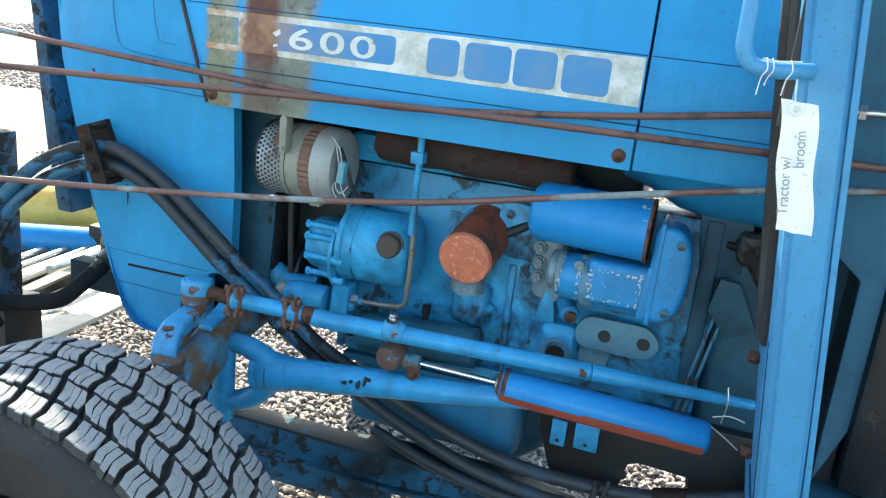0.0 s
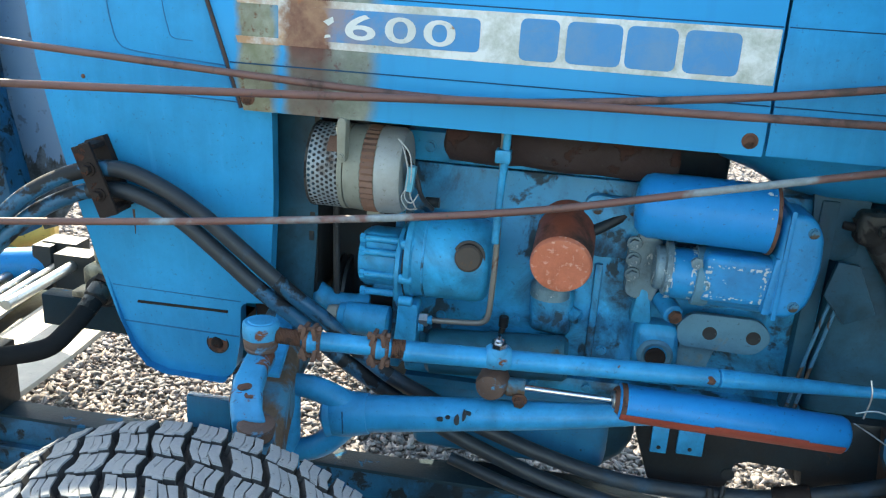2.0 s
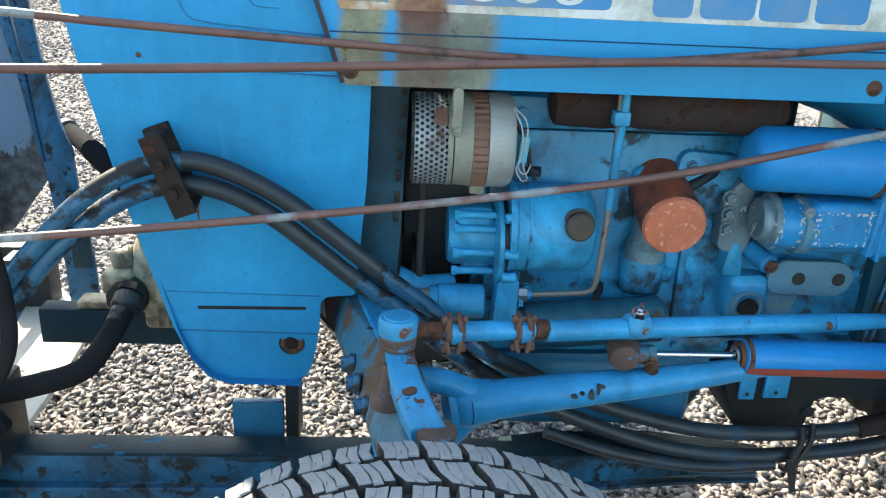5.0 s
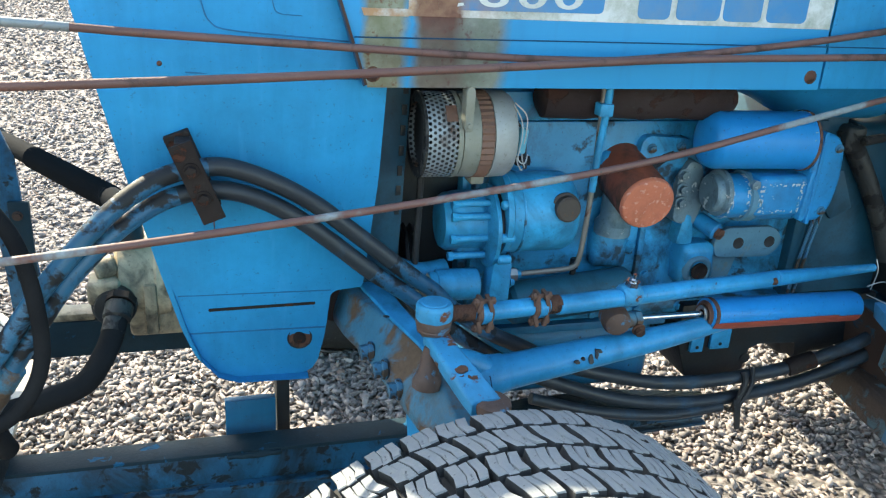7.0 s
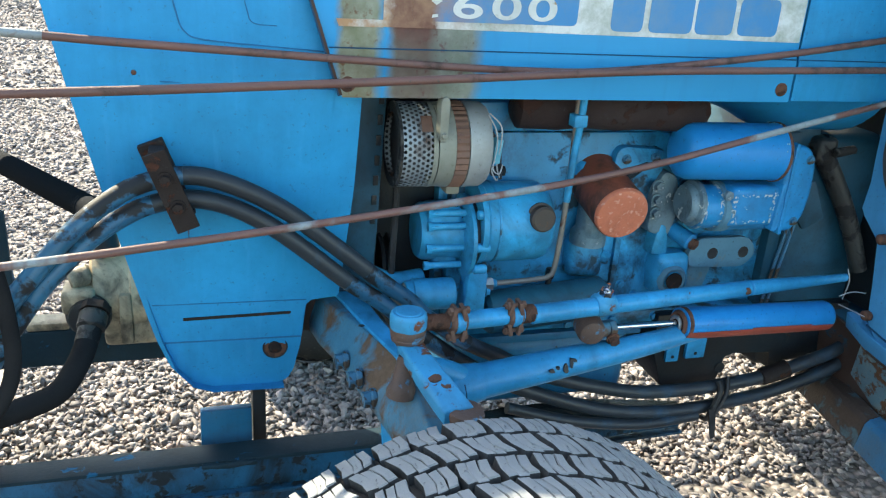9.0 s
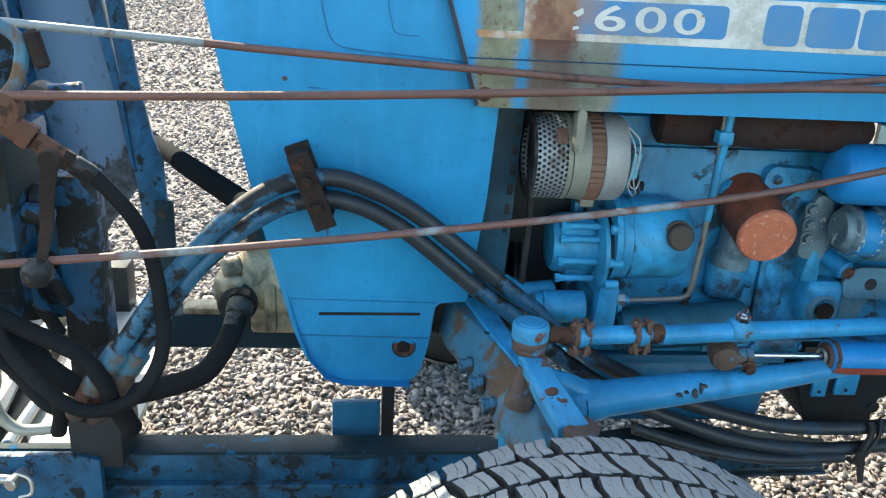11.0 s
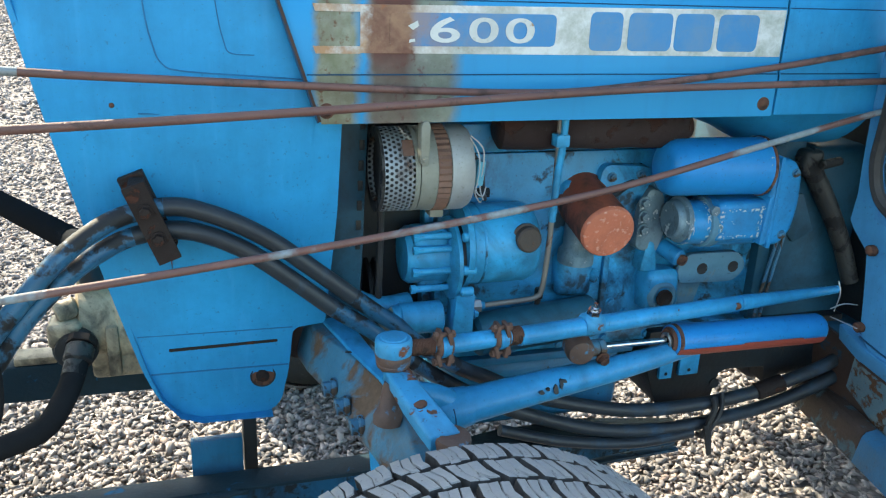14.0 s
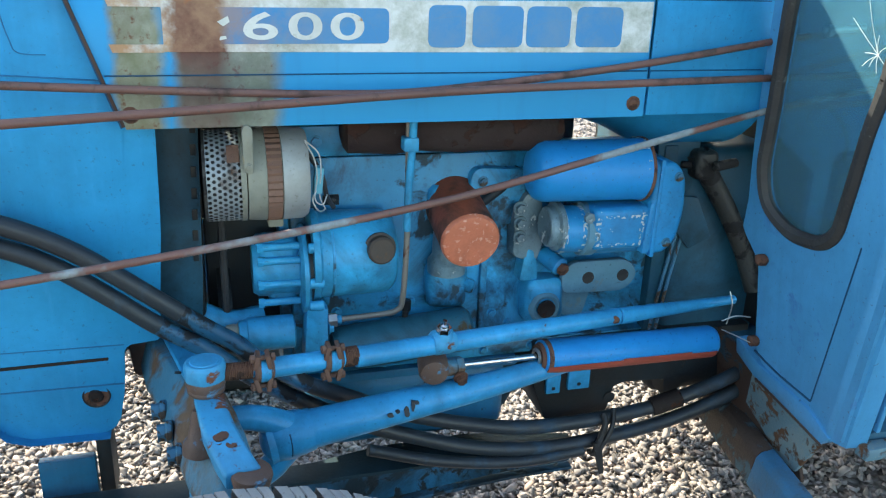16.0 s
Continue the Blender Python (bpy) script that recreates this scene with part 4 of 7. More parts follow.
    cock = part("drain_housing", wobbled(box((0.482, 0.140, 0.69), (0.560, 0.19, 0.782), 0.020, seg=3), 0.006, 18), M_ENGINE, tractor, "blue housing below the filter")
    part("housing_neck", wobbled(lathe((0.515, 0.140, 0.768), (0, 0, 1), [(0, 0.036), (0.022, 0.036), (0.030, 0.030), (0.034, 0.027), (0.080, 0.026)], 22), 0.002, 30), M_BAREBLUE, cock, "grimy grey-blue neck")
    part("dipstick_lug", wobbled(rod((0.548, 0.16, 0.735), (0.572, 0.145, 0.728), 0.015, 6, 0.004), 0.002, 40), M_ENGINE, tractor)
    part("gasket_stub", joined(tube([(0.425, 0.13, 0.62), (0.430, 0.125, 0.66), (0.437, 0.128, 0.70)], 0.006, 10), rod((0.437, 0.128, 0.70), (0.438, 0.128, 0.722), 0.009, 12)), M_OILY, tractor)
    for x, z in ((0.315, 0.69), (0.455, 0.70), (0.62, 0.66), (0.655, 0.635), (0.70, 0.655), (0.60, 0.59), (0.50, 0.585), (0.40, 0.585), (0.70, 0.59)):
        part("block_bolt", bolt((x, 0.172 if z > 0.62 else 0.152, z), (0, -1, 0), 0.0075, 0.008), M_ENGINE, block)
    part("core_plug", lathe((0.712, 0.116, 0.684), (0, -1, 0), [(0, 0.018), (0.004, 0.018), (0.005, 0.015), (0.003, 0.012)], 20), M_CLAMP, block, "rusted core plug")
    # fuel pipes down the block
    for dx in (0.0, 0.014):
        part("fuel_pipe", tube([(0.992 + dx, 0.136, 0.84), (0.975 + dx, 0.136, 0.75), (0.953 + dx, 0.132, 0.62), (0.945 + dx, 0.13, 0.55)], 0.0034, 8), M_BOLT, tractor, "thin dull blue fuel pipe")
    part("gearbox_arm", tube([(1.015, 0.145, 0.975), (1.032, 0.14, 0.945), (1.070, 0.135, 0.890), (1.105, 0.13, 0.835), (1.140, 0.12, 0.765), (1.165, 0.105, 0.690)], 0.02, 14, radii=lambda t: 0.022 - 0.004 * t), M_ARMGREY, tractor, "grey-brown linkage arm")
    part("gearbox_lug", wobbled(joined(box((1.000, 0.115, 0.925), (1.048, 0.165, 0.985), 0.016, seg=3), rod((1.030, 0.105, 0.955), (1.080, 0.11, 0.962), 0.010, 12), rod((0.985, 0.15, 0.950), (1.01, 0.14, 0.950), 0.008, 12)), 0.004, 25), M_ARMGREY, tractor, "rusty lever knuckle")
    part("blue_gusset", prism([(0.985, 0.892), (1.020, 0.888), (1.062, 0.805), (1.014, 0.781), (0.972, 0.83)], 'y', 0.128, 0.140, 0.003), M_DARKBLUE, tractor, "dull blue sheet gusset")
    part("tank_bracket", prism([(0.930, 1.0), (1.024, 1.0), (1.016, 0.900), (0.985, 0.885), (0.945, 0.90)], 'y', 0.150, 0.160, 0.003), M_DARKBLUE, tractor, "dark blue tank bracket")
    # bulging tank underside below the cowl
    tank = lathe((0.700, 0.22, 1.185), (1, 0, 0), [(0, 0.05), (0.03, 0.10), (0.08, 0.148), (0.135, 0.166), (0.19, 0.193), (0.25, 0.203), (0.375, 0.204)], 40)
    part("fuel_tank", tank, M_COWL, tractor, "rounded blue tank below the cowl")


engine()


def alternator():
    c = Vector((0.0, 0.082, 0.985))
    body = part("alternator", lathe((0.158, c.y, c.z), (1, 0, 0), [(0, 0.056), (0.002, 0.072), (0.030, 0.074), (0.032, 0.072), (0.054, 0.072), (0.056, 0.070)], 40), M_BEIGE, tractor, "dirty beige alternator")
    part("end_bell", bevelled(lathe((0.213, c.y, c.z), (1, 0, 0), [(0, 0.070), (0.0, 0.0745), (0.033, 0.0735), (0.041, 0.068), (0.043, 0.034)], 40), 0.001, 1, 60), M_BELL, body, "pale dull aluminium end bell")
    part("guard_patch", loft([[(x, c.y - math.cos(a) * q, c.z + math.sin(a) * q) for a in (0.52, 0.64, 0.78, 0.92)] for x, q in ((0.1305, 0.0728), (0.1305, 0.0742), (0.149, 0.0742), (0.149, 0.0728))], False), M_LAM, body, "brown sheet patch")
    bm = bmesh.new()
    rings = [[bm.verts.new((0.189 + 0.0225 * s, c.y + math.cos(a) * (0.0735 + 0.0016 * math.sin(k * math.tau / 3)), c.z + math.sin(a) * (0.0735 + 0.0016 * math.sin(k * math.tau / 3)))) for k, a in enumerate(np.linspace(0, math.tau, 120, False))] for s in (0, 1)]
    for k in range(120):
        bm.faces.new((rings[0][k], rings[0][(k + 1) % 120], rings[1][(k + 1) % 120], rings[1][k]))
    part("lamination_band", bm, M_LAM, body, "rusted lamination band")
    # perforated guard: a skin of cells with eight-sided holes
    bm = bmesh.new()
    r, cols, rows, x0, w = 0.0722, 46, 7, 0.0985, 0.0077
    holes = {}

    def pt(a, x, rr=r):
        key = (round(a * 2000) % round(math.tau * 2000), round(x * 1e6))
        if key not in holes:
            holes[key] = bm.verts.new((x, c.y - math.cos(a) * rr, c.z + math.sin(a) * rr))
        return holes[key]

    da = math.tau / cols
    for j in range(rows):
        for i in range(cols):
            a0 = (i + 0.5 * (j % 2)) * da
            xm, am = x0 + (j + 0.5) * w, a0 + da / 2
            outer = [(a0, xm - w / 2), (am, xm - w / 2), (a0 + da, xm - w / 2), (a0 + da, xm), (a0 + da, xm + w / 2), (am, xm + w / 2), (a0, xm + w / 2), (a0, xm)]
            ring_o = [pt(a, x) for a, x in outer]
            ring_i = []
            for k in range(8):
                th = math.radians(225 + 45 * k)
                ring_i.append(bm.verts.new((xm + math.sin(th) * 0.0030, c.y - math.cos(am + math.cos(th) * 0.0030 / r) * r, c.z + math.sin(am + math.cos(th) * 0.0030 / r) * r)))
            for k in range(8):
                try:
                    bm.faces.new((ring_o[k], ring_o[(k + 1) % 8], ring_i[(k + 1) % 8], ring_i[k]))
                except ValueError:
                    pass
    guard = part("fan_guard", bm, M_GUARD, body, "perforated metal fan guard")
    part("guard_rim", lathe((0.0945, c.y, c.z), (1, 0, 0), [(0, 0.055), (0, 0.0725), (0.0045, 0.0732), (0.0045, 0.0715)], 40, False), M_ARMGREY, body)
    part("guard_rim", lathe((0.150, c.y, c.z), (1, 0, 0), [(0, 0.0715), (0, 0.0732), (0.008, 0.0732), (0.008, 0.055)], 40, False), M_BEIGE, body)
    part("cooling_fan", lathe((0.105, c.y, c.z), (1, 0, 0), [(0, 0.05), (0.002, 0.063), (0.04, 0.063), (0.045, 0.045)], 24), M_BLACK, body, "dark cooling fan")
    part("adjusting_bracket", prism(rounded([(0.154, 1.010), (0.168, 1.008), (0.169, 1.075), (0.165, 1.082), (0.157, 1.082), (0.153, 1.074)], 0.006), 'y', -0.004, 0.022, 0.003), M_BEIGE, body, "grey-green adjusting bracket")
    part("bracket_bolt", bolt((0.161, -0.004, 1.020), (0, -1, 0), 0.0042, 0.005), M_BEIGE, body)
    part("foot_lug", box((0.19, 0.06, 0.90), (0.215, 0.10, 0.935), 0.005), M_BEIGE, body)
    # wiring
    part("connector", box((0.262, 0.030, 0.962), (0.276, 0.050, 1.005), 0.003, (0, 6, 0)), M_PLUG, body, "light blue wiring connector")
    for pts in ([(0.248, 0.03, 1.05), (0.268, 0.024, 1.03), (0.272, 0.028, 1.0), (0.27, 0.034, 0.96), (0.279, 0.04, 0.935)],
                [(0.25, 0.04, 1.045), (0.262, 0.028, 1.02), (0.266, 0.03, 0.99), (0.262, 0.03, 0.955), (0.274, 0.03, 0.945), (0.283, 0.04, 0.958)],
                [(0.27, 0.035, 0.975), (0.258, 0.025, 0.955), (0.268, 0.028, 0.935), (0.28, 0.05, 0.93)]):
        part("wire", tube(pts, 0.0012, 6), M_WIRE, body)
    part("black_wire", tube([(0.25, 0.06, 1.03), (0.275, 0.05, 0.99), (0.285, 0.06, 0.95), (0.30, 0.09, 0.92)], 0.004, 8), M_BLACK, body)
    part("sender", joined(rod((0.284, 0.10, 0.930), (0.306, 0.10, 0.930), 0.009, 14), hexnut((0.304, 0.10, 0.930), (1, 0, 0), 0.010, 0.006)), M_OILY, tractor, "small dark engine sender")


alternator()


def steering_pump():
    c = (0.262, 0.122, 0.826)
    can = part("pump_reservoir", lathe(c, (1, 0, 0), [(0, 0.060), (0.0, 0.079), (0.010, 0.080), (0.014, 0.0755), (0.030, 0.0755), (0.124, 0.0745), (0.136, 0.070), (0.144, 0.060), (0.148, 0.040), (0.149, 0.0)], 40), M_PUMP, tractor, "blue power steering reservoir")
    part("reservoir_seam", lathe((0.292, c[1], c[2]), (1, 0, 0), [(0, 0.0750), (0.001, 0.0772), (0.004, 0.0772), (0.005, 0.0750)], 40, False), M_ENGINE, can)
    part("filler_cap", joined(lathe((0.373, 0.062, 0.852), (0.05, -1, 0.1), [(0, 0.028), (0.004, 0.028), (0.006, 0.024), (0.018, 0.0235), (0.021, 0.020), (0.021, 0.0)], 26)), M_CAP, can, "dark brown filler cap")
    part("can_bolt", bolt((0.310, 0.086, 0.888), (0, -0.5, 1), 0.007, 0.008), M_PUMP, can)
    pump = part("gear_pump", joined(
        lathe((0.243, 0.125, 0.80), (1, 0, 0), [(0, 0.070), (0.003, 0.078), (0.010, 0.078), (0.012, 0.070), (0.020, 0.06)], 26),
        box((0.175, 0.105, 0.765), (0.243, 0.165, 0.86), 0.014, seg=3),
        box((0.190, 0.115, 0.735), (0.240, 0.17, 0.78), 0.014, seg=3),
        lathe((0.165, 0.155, 0.80), (1, 0, 0), [(0, 0.048), (0.01, 0.055), (0.08, 0.058)], 24)), M_PUMP, tractor, "blue cast gear pump body")
    for z, y in ((0.852, 0.100), (0.828, 0.096), (0.785, 0.098), (0.748, 0.108)):
        part("pump_bolt", joined(rod((0.178, y, z), (0.262, y, z), 0.0065, 12), hexnut((0.172, y, z), (1, 0, 0), 0.009, 0.009)), M_PUMP, pump)
    part("gasket_gap", lathe((0.2555, 0.125, 0.805), (1, 0, 0), [(0, 0.068), (0.006, 0.068)], 26), M_OILY, pump, "dirty gasket joint")
    for z in (0.86, 0.80, 0.755):
        part("spacer_lug", rod((0.253, 0.052 + abs(z - 0.81) * 0.2, z), (0.278, 0.052 + abs(z - 0.81) * 0.2, z), 0.009, 12), M_PUMP, pump)
    # lower fitting and bracket
    part("outlet_stub", lathe((0.133, 0.100, 0.694), (1, 0, 0), [(0, 0.020), (0.004, 0.026), (0.016, 0.027), (0.018, 0.030), (0.095, 0.030), (0.098, 0.024)], 24), M_PUMP, tractor, "blue outlet stub with a pale end")
    part("stub_nipple", wobbled(lathe((0.112, 0.100, 0.694), (1, 0, 0), [(0, 0.012), (0.003, 0.019), (0.012, 0.021), (0.020, 0.020), (0.023, 0.024)], 20), 0.001, 50), M_ALLOY, tractor, "pale corroded nipple")
    part("pump_bracket", prism(rounded([(0.243, 0.640), (0.285, 0.640), (0.287, 0.745), (0.250, 0.748)], 0.008), 'y', 0.072, 0.12, 0.005), M_PUMP, tractor, "blue pump bracket")
    part("bracket_bolt", bolt((0.288, 0.085, 0.700), (1, 0, 0), 0.008, 0.008), M_PUMP, tractor)
    part("lower_cylinder", rod((0.30, 0.115, 0.64), (0.56, 0.125, 0.655), 0.042, 24, 0.008), M_DULLCYL, tractor, "dull blue-green oil cylinder")
    part("pipe_elbow", joined(box((0.258, 0.080, 0.698), (0.282, 0.106, 0.731), 0.005), rod((0.280, 0.091, 0.712), (0.296, 0.091, 0.712), 0.011, 6), rod((0.296, 0.091, 0.712), (0.312, 0.090, 0.713), 0.008, 12)), M_PUMP, tractor, "blue pipe elbow")
    part("pipe_nut", hexnut((0.288, 0.091, 0.712), (1, 0, 0), 0.0128, 0.015), M_STEEL, tractor, "corroded pipe nut")
    part("oil_pipe", tube([(0.300, 0.091, 0.712), (0.34, 0.084, 0.717), (0.385, 0.072, 0.725), (0.405, 0.066, 0.732), (0.4145, 0.063, 0.752), (0.4185, 0.058, 0.843), (0.4185, 0.054, 0.94), (0.4170, 0.050, 1.085)], 0.0052, 10), M_PIPE, tractor, "corroded grey steel oil pipe")
    part("oil_pipe", tube([(0.4165, 0.050, 0.885), (0.4180, 0.047, 0.96), (0.4220, 0.044, 1.03), (0.4230, 0.042, 1.085)], 0.0066, 10), M_PUMP, tractor, "blue oil pipe")
    part("pipe_clip", box((0.406, 0.034, 1.024), (0.431, 0.060, 1.046), 0.003), M_PUMP, tractor, "blue pipe clip")


steering_pump()


def oil_filter():
    f = Vector((0.529, 0.040, 0.8590))
    d = Vector((0.03, 0.98, 0.20)).normalized()
    body = part("oil_filter", lathe(f, d, [(0.004, 0.0495), (0.009, 0.0520), (0.135, 0.0520), (0.139, 0.055), (0.151, 0.055), (0.170, 0.048)], 40), M_FILTERSIDE, tractor, "faded orange spin-on oil filter, oily at its base")
    part("filter_end", lathe(f, d, [(0.0010, 0.0), (0.0008, 0.030), (0.0, 0.0435), (0.0015, 0.0490), (0.005, 0.0515), (0.010, 0.0525)], 40, False), M_ORANGE, body, "pale scuffed orange filter end")


oil_filter()


def starter():
    def part(name, bm, material, parent=None, label="", **kw):
        # the whole group sits a little behind the filter
        bmesh.ops.translate(bm, vec=(-0.004, 0.021, 0.0), verts=bm.verts)
        return upright_part(name, bm, material, parent, label, **kw)

    can = part("filter_canister", lathe((0.642, 0.050, 0.973), (1, 0.0, -0.02), [(0, 0.0), (0.001, 0.028), (0.004, 0.040), (0.011, 0.049), (0.024, 0.0540), (0.205, 0.0550), (0.211, 0.0565)], 40), M_CAN, tractor, "glossy bright blue canister")
    part("canister_rim", lathe((0.852, 0.050, 0.9688), (1, 0, -0.02), [(0, 0.0550), (0.001, 0.0580), (0.006, 0.0580), (0.007, 0.0550)], 40, False), M_RUST, can, "rusted clamp band")
    head = part("starter_motor", joined(
        lathe((0.705, 0.068, 0.856), (1, 0, -0.02), [(0, 0.030), (0.002, 0.040), (0.012, 0.043), (0.050, 0.044), (0.052, 0.047), (0.165, 0.048), (0.168, 0.045)], 32),
        box((0.760, 0.018, 0.826), (0.885, 0.105, 0.906), 0.014, seg=3)), M_STARTER, tractor, "scuffed blue starter motor with worn white edges")
    part("end_housing", prism(rounded([(0.866, 0.815), (0.905, 0.815), (0.928, 0.842), (0.937, 0.900), (0.932, 0.958), (0.912, 0.988), (0.868, 0.990)], 0.022), 'y', 0.012, 0.10, 0.012, 3), M_STARTER, tractor, "scuffed blue end housing")
    part("housing_flange", prism(rounded([(0.874, 0.811), (0.882, 0.811), (0.884, 0.994), (0.876, 0.994)], 0.003), 'y', 0.0095, 0.10, 0.002), M_STARTER, head, "blue flange with chipped edges")
    for x, z in ((0.905, 0.838), (0.914, 0.962)):
        part("housing_bolt", bolt((x, 0.012, z), (0, -1, 0), 0.0065, 0.006), M_BOLT, head)
    part("worn_rib", prism([(0.858, 0.818), (0.872, 0.818), (0.878, 0.915), (0.866, 0.915)], 'y', 0.012, 0.09, 0.004), M_STARTER, head)
    part("end_cap", lathe((0.688, 0.070, 0.862), (1, 0, -0.02), [(0.004, 0.0), (0.003, 0.022), (0.001, 0.027), (0.000, 0.033), (0.004, 0.037), (0.014, 0.038), (0.017, 0.0455), (0.026, 0.0460)], 34), M_BAREBLUE, head, "dull blue-grey end cap")
    part("body_band", lathe((0.752, 0.068, 0.855), (1, 0, -0.02), [(0, 0.0445), (0.002, 0.0500), (0.022, 0.0505), (0.026, 0.0480)], 36, False), M_PLATE, head, "grey-blue band rubbed of its paint")
    part("starter_bolt", hexnut((0.748, 0.018, 0.893), (0, -1, 0), 0.010, 0.008), M_BAREBLUE, head)
    # paint rubbed through along the edges
    def ragged(bm, keep, scale):
        kill = [f for f in bm.faces if noise.noise(f.calc_center_median() * scale) < keep]
        bmesh.ops.delete(bm, geom=kill, context='FACES')
        return bm

    def worn_part(bm, material, parent, label=""):
        tagged(part("worn_edge", bm, material, parent, label), kind="stuff")

    def grid(p, u, v, nu, nv):
        bm = bmesh.new()
        p, u, v = Vector(p), Vector(u), Vector(v)
        vs = [[bm.verts.new(p + u * (a / nu) + v * (b / nv)) for b in range(nv + 1)] for a in range(nu + 1)]
        for a in range(nu):
            for b in range(nv):
                bm.faces.new((vs[a][b], vs[a + 1][b], vs[a + 1][b + 1], vs[a][b + 1]))
        return bm
    worn_part(ragged(grid((0.772, 0.0172, 0.888), (0.100, 0, -0.002), (0, 0, 0.0055), 90, 7), 0.05, 190), M_WORNEDGE, head, "edge rubbed to pale primer")
    worn_part(ragged(grid((0.764, 0.0170, 0.836), (0.010, 0, 0), (0, 0, 0.056), 9, 60), 0.10, 170), M_WORNEDGE, head)
    worn_part(ragged(grid((0.848, 0.0170, 0.834), (0.008, 0, 0), (0.006, 0, 0.062), 9, 60), 0.02, 170), M_WORNEDGE, head)
    worn_part(ragged(grid((0.770, 0.0172, 0.834), (0.080, 0, 0), (0, 0, 0.005), 90, 6), 0.16, 160), M_WORNEDGE, head)
    for x, w in ((0.7085, 0.008), (0.744, 0.010)):
        worn_part(ragged(lathe((x, 0.068, 0.856), (1, 0, -0.02), [(k * w / 6, 0.0448) for k in range(7)], 120, False), 0.12, 170), M_WORNEDGE, head)
    worn_part(ragged(lathe((0.836, 0.050, 0.973), (1, 0, -0.02), [(k * 0.016 / 8, 0.0541) for k in range(9)], 140, False), 0.26, 110), M_WORNEDGE, can)
    part("mounting_flange", wobbled(prism(rounded([(0.648, 0.785), (0.70, 0.775), (0.712, 0.83), (0.700, 0.905), (0.668, 0.915), (0.645, 0.87)], 0.015), 'y', 0.115, 0.165, 0.008), 0.003, 25), M_BAREBLUE, tractor, "rubbed blue-grey mounting flange")
    for x, z in ((0.655, 0.885), (0.657, 0.856), (0.658, 0.828)):
        part("flange_bolt", bolt((x, 0.114, z), (0, -1, 0), 0.0095, 0.012), M_BAREBLUE, tractor)
    part("drain_plug", joined(rod((0.715, 0.13, 0.785), (0.735, 0.085, 0.772), 0.018, 18, 0.003)), M_STARTER, tractor)
    part("plug_nut", hexnut((0.735, 0.088, 0.771), (0.3, -1, -0.2), 0.012, 0.012), M_RUST, tractor, "rusted plug nut")
    plate = part("lifting_plate", prism(rounded([(0.752, 0.708), (0.885, 0.704), (0.912, 0.738), (0.885, 0.772), (0.765, 0.772), (0.745, 0.745)], 0.025), 'y', 0.104, 0.118, 0.003), M_PLATE, tractor, "grey-blue plate with two holes")
    for x, z in ((0.803, 0.738), (0.877, 0.738)):
        part("plate_hole", lathe((x, 0.1035, z), (0, 1, 0), [(0, 0.0125), (0.003, 0.012), (0.003, 0.0)], 18), M_BLACK, plate)
    part("hose_stub", tube([(0.66, 0.15, 0.95), (0.64, 0.14, 0.93), (0.60, 0.13, 0.905), (0.57, 0.12, 0.89)], 0.010, 10), M_OILY, tractor, "black oily hose")


starter()


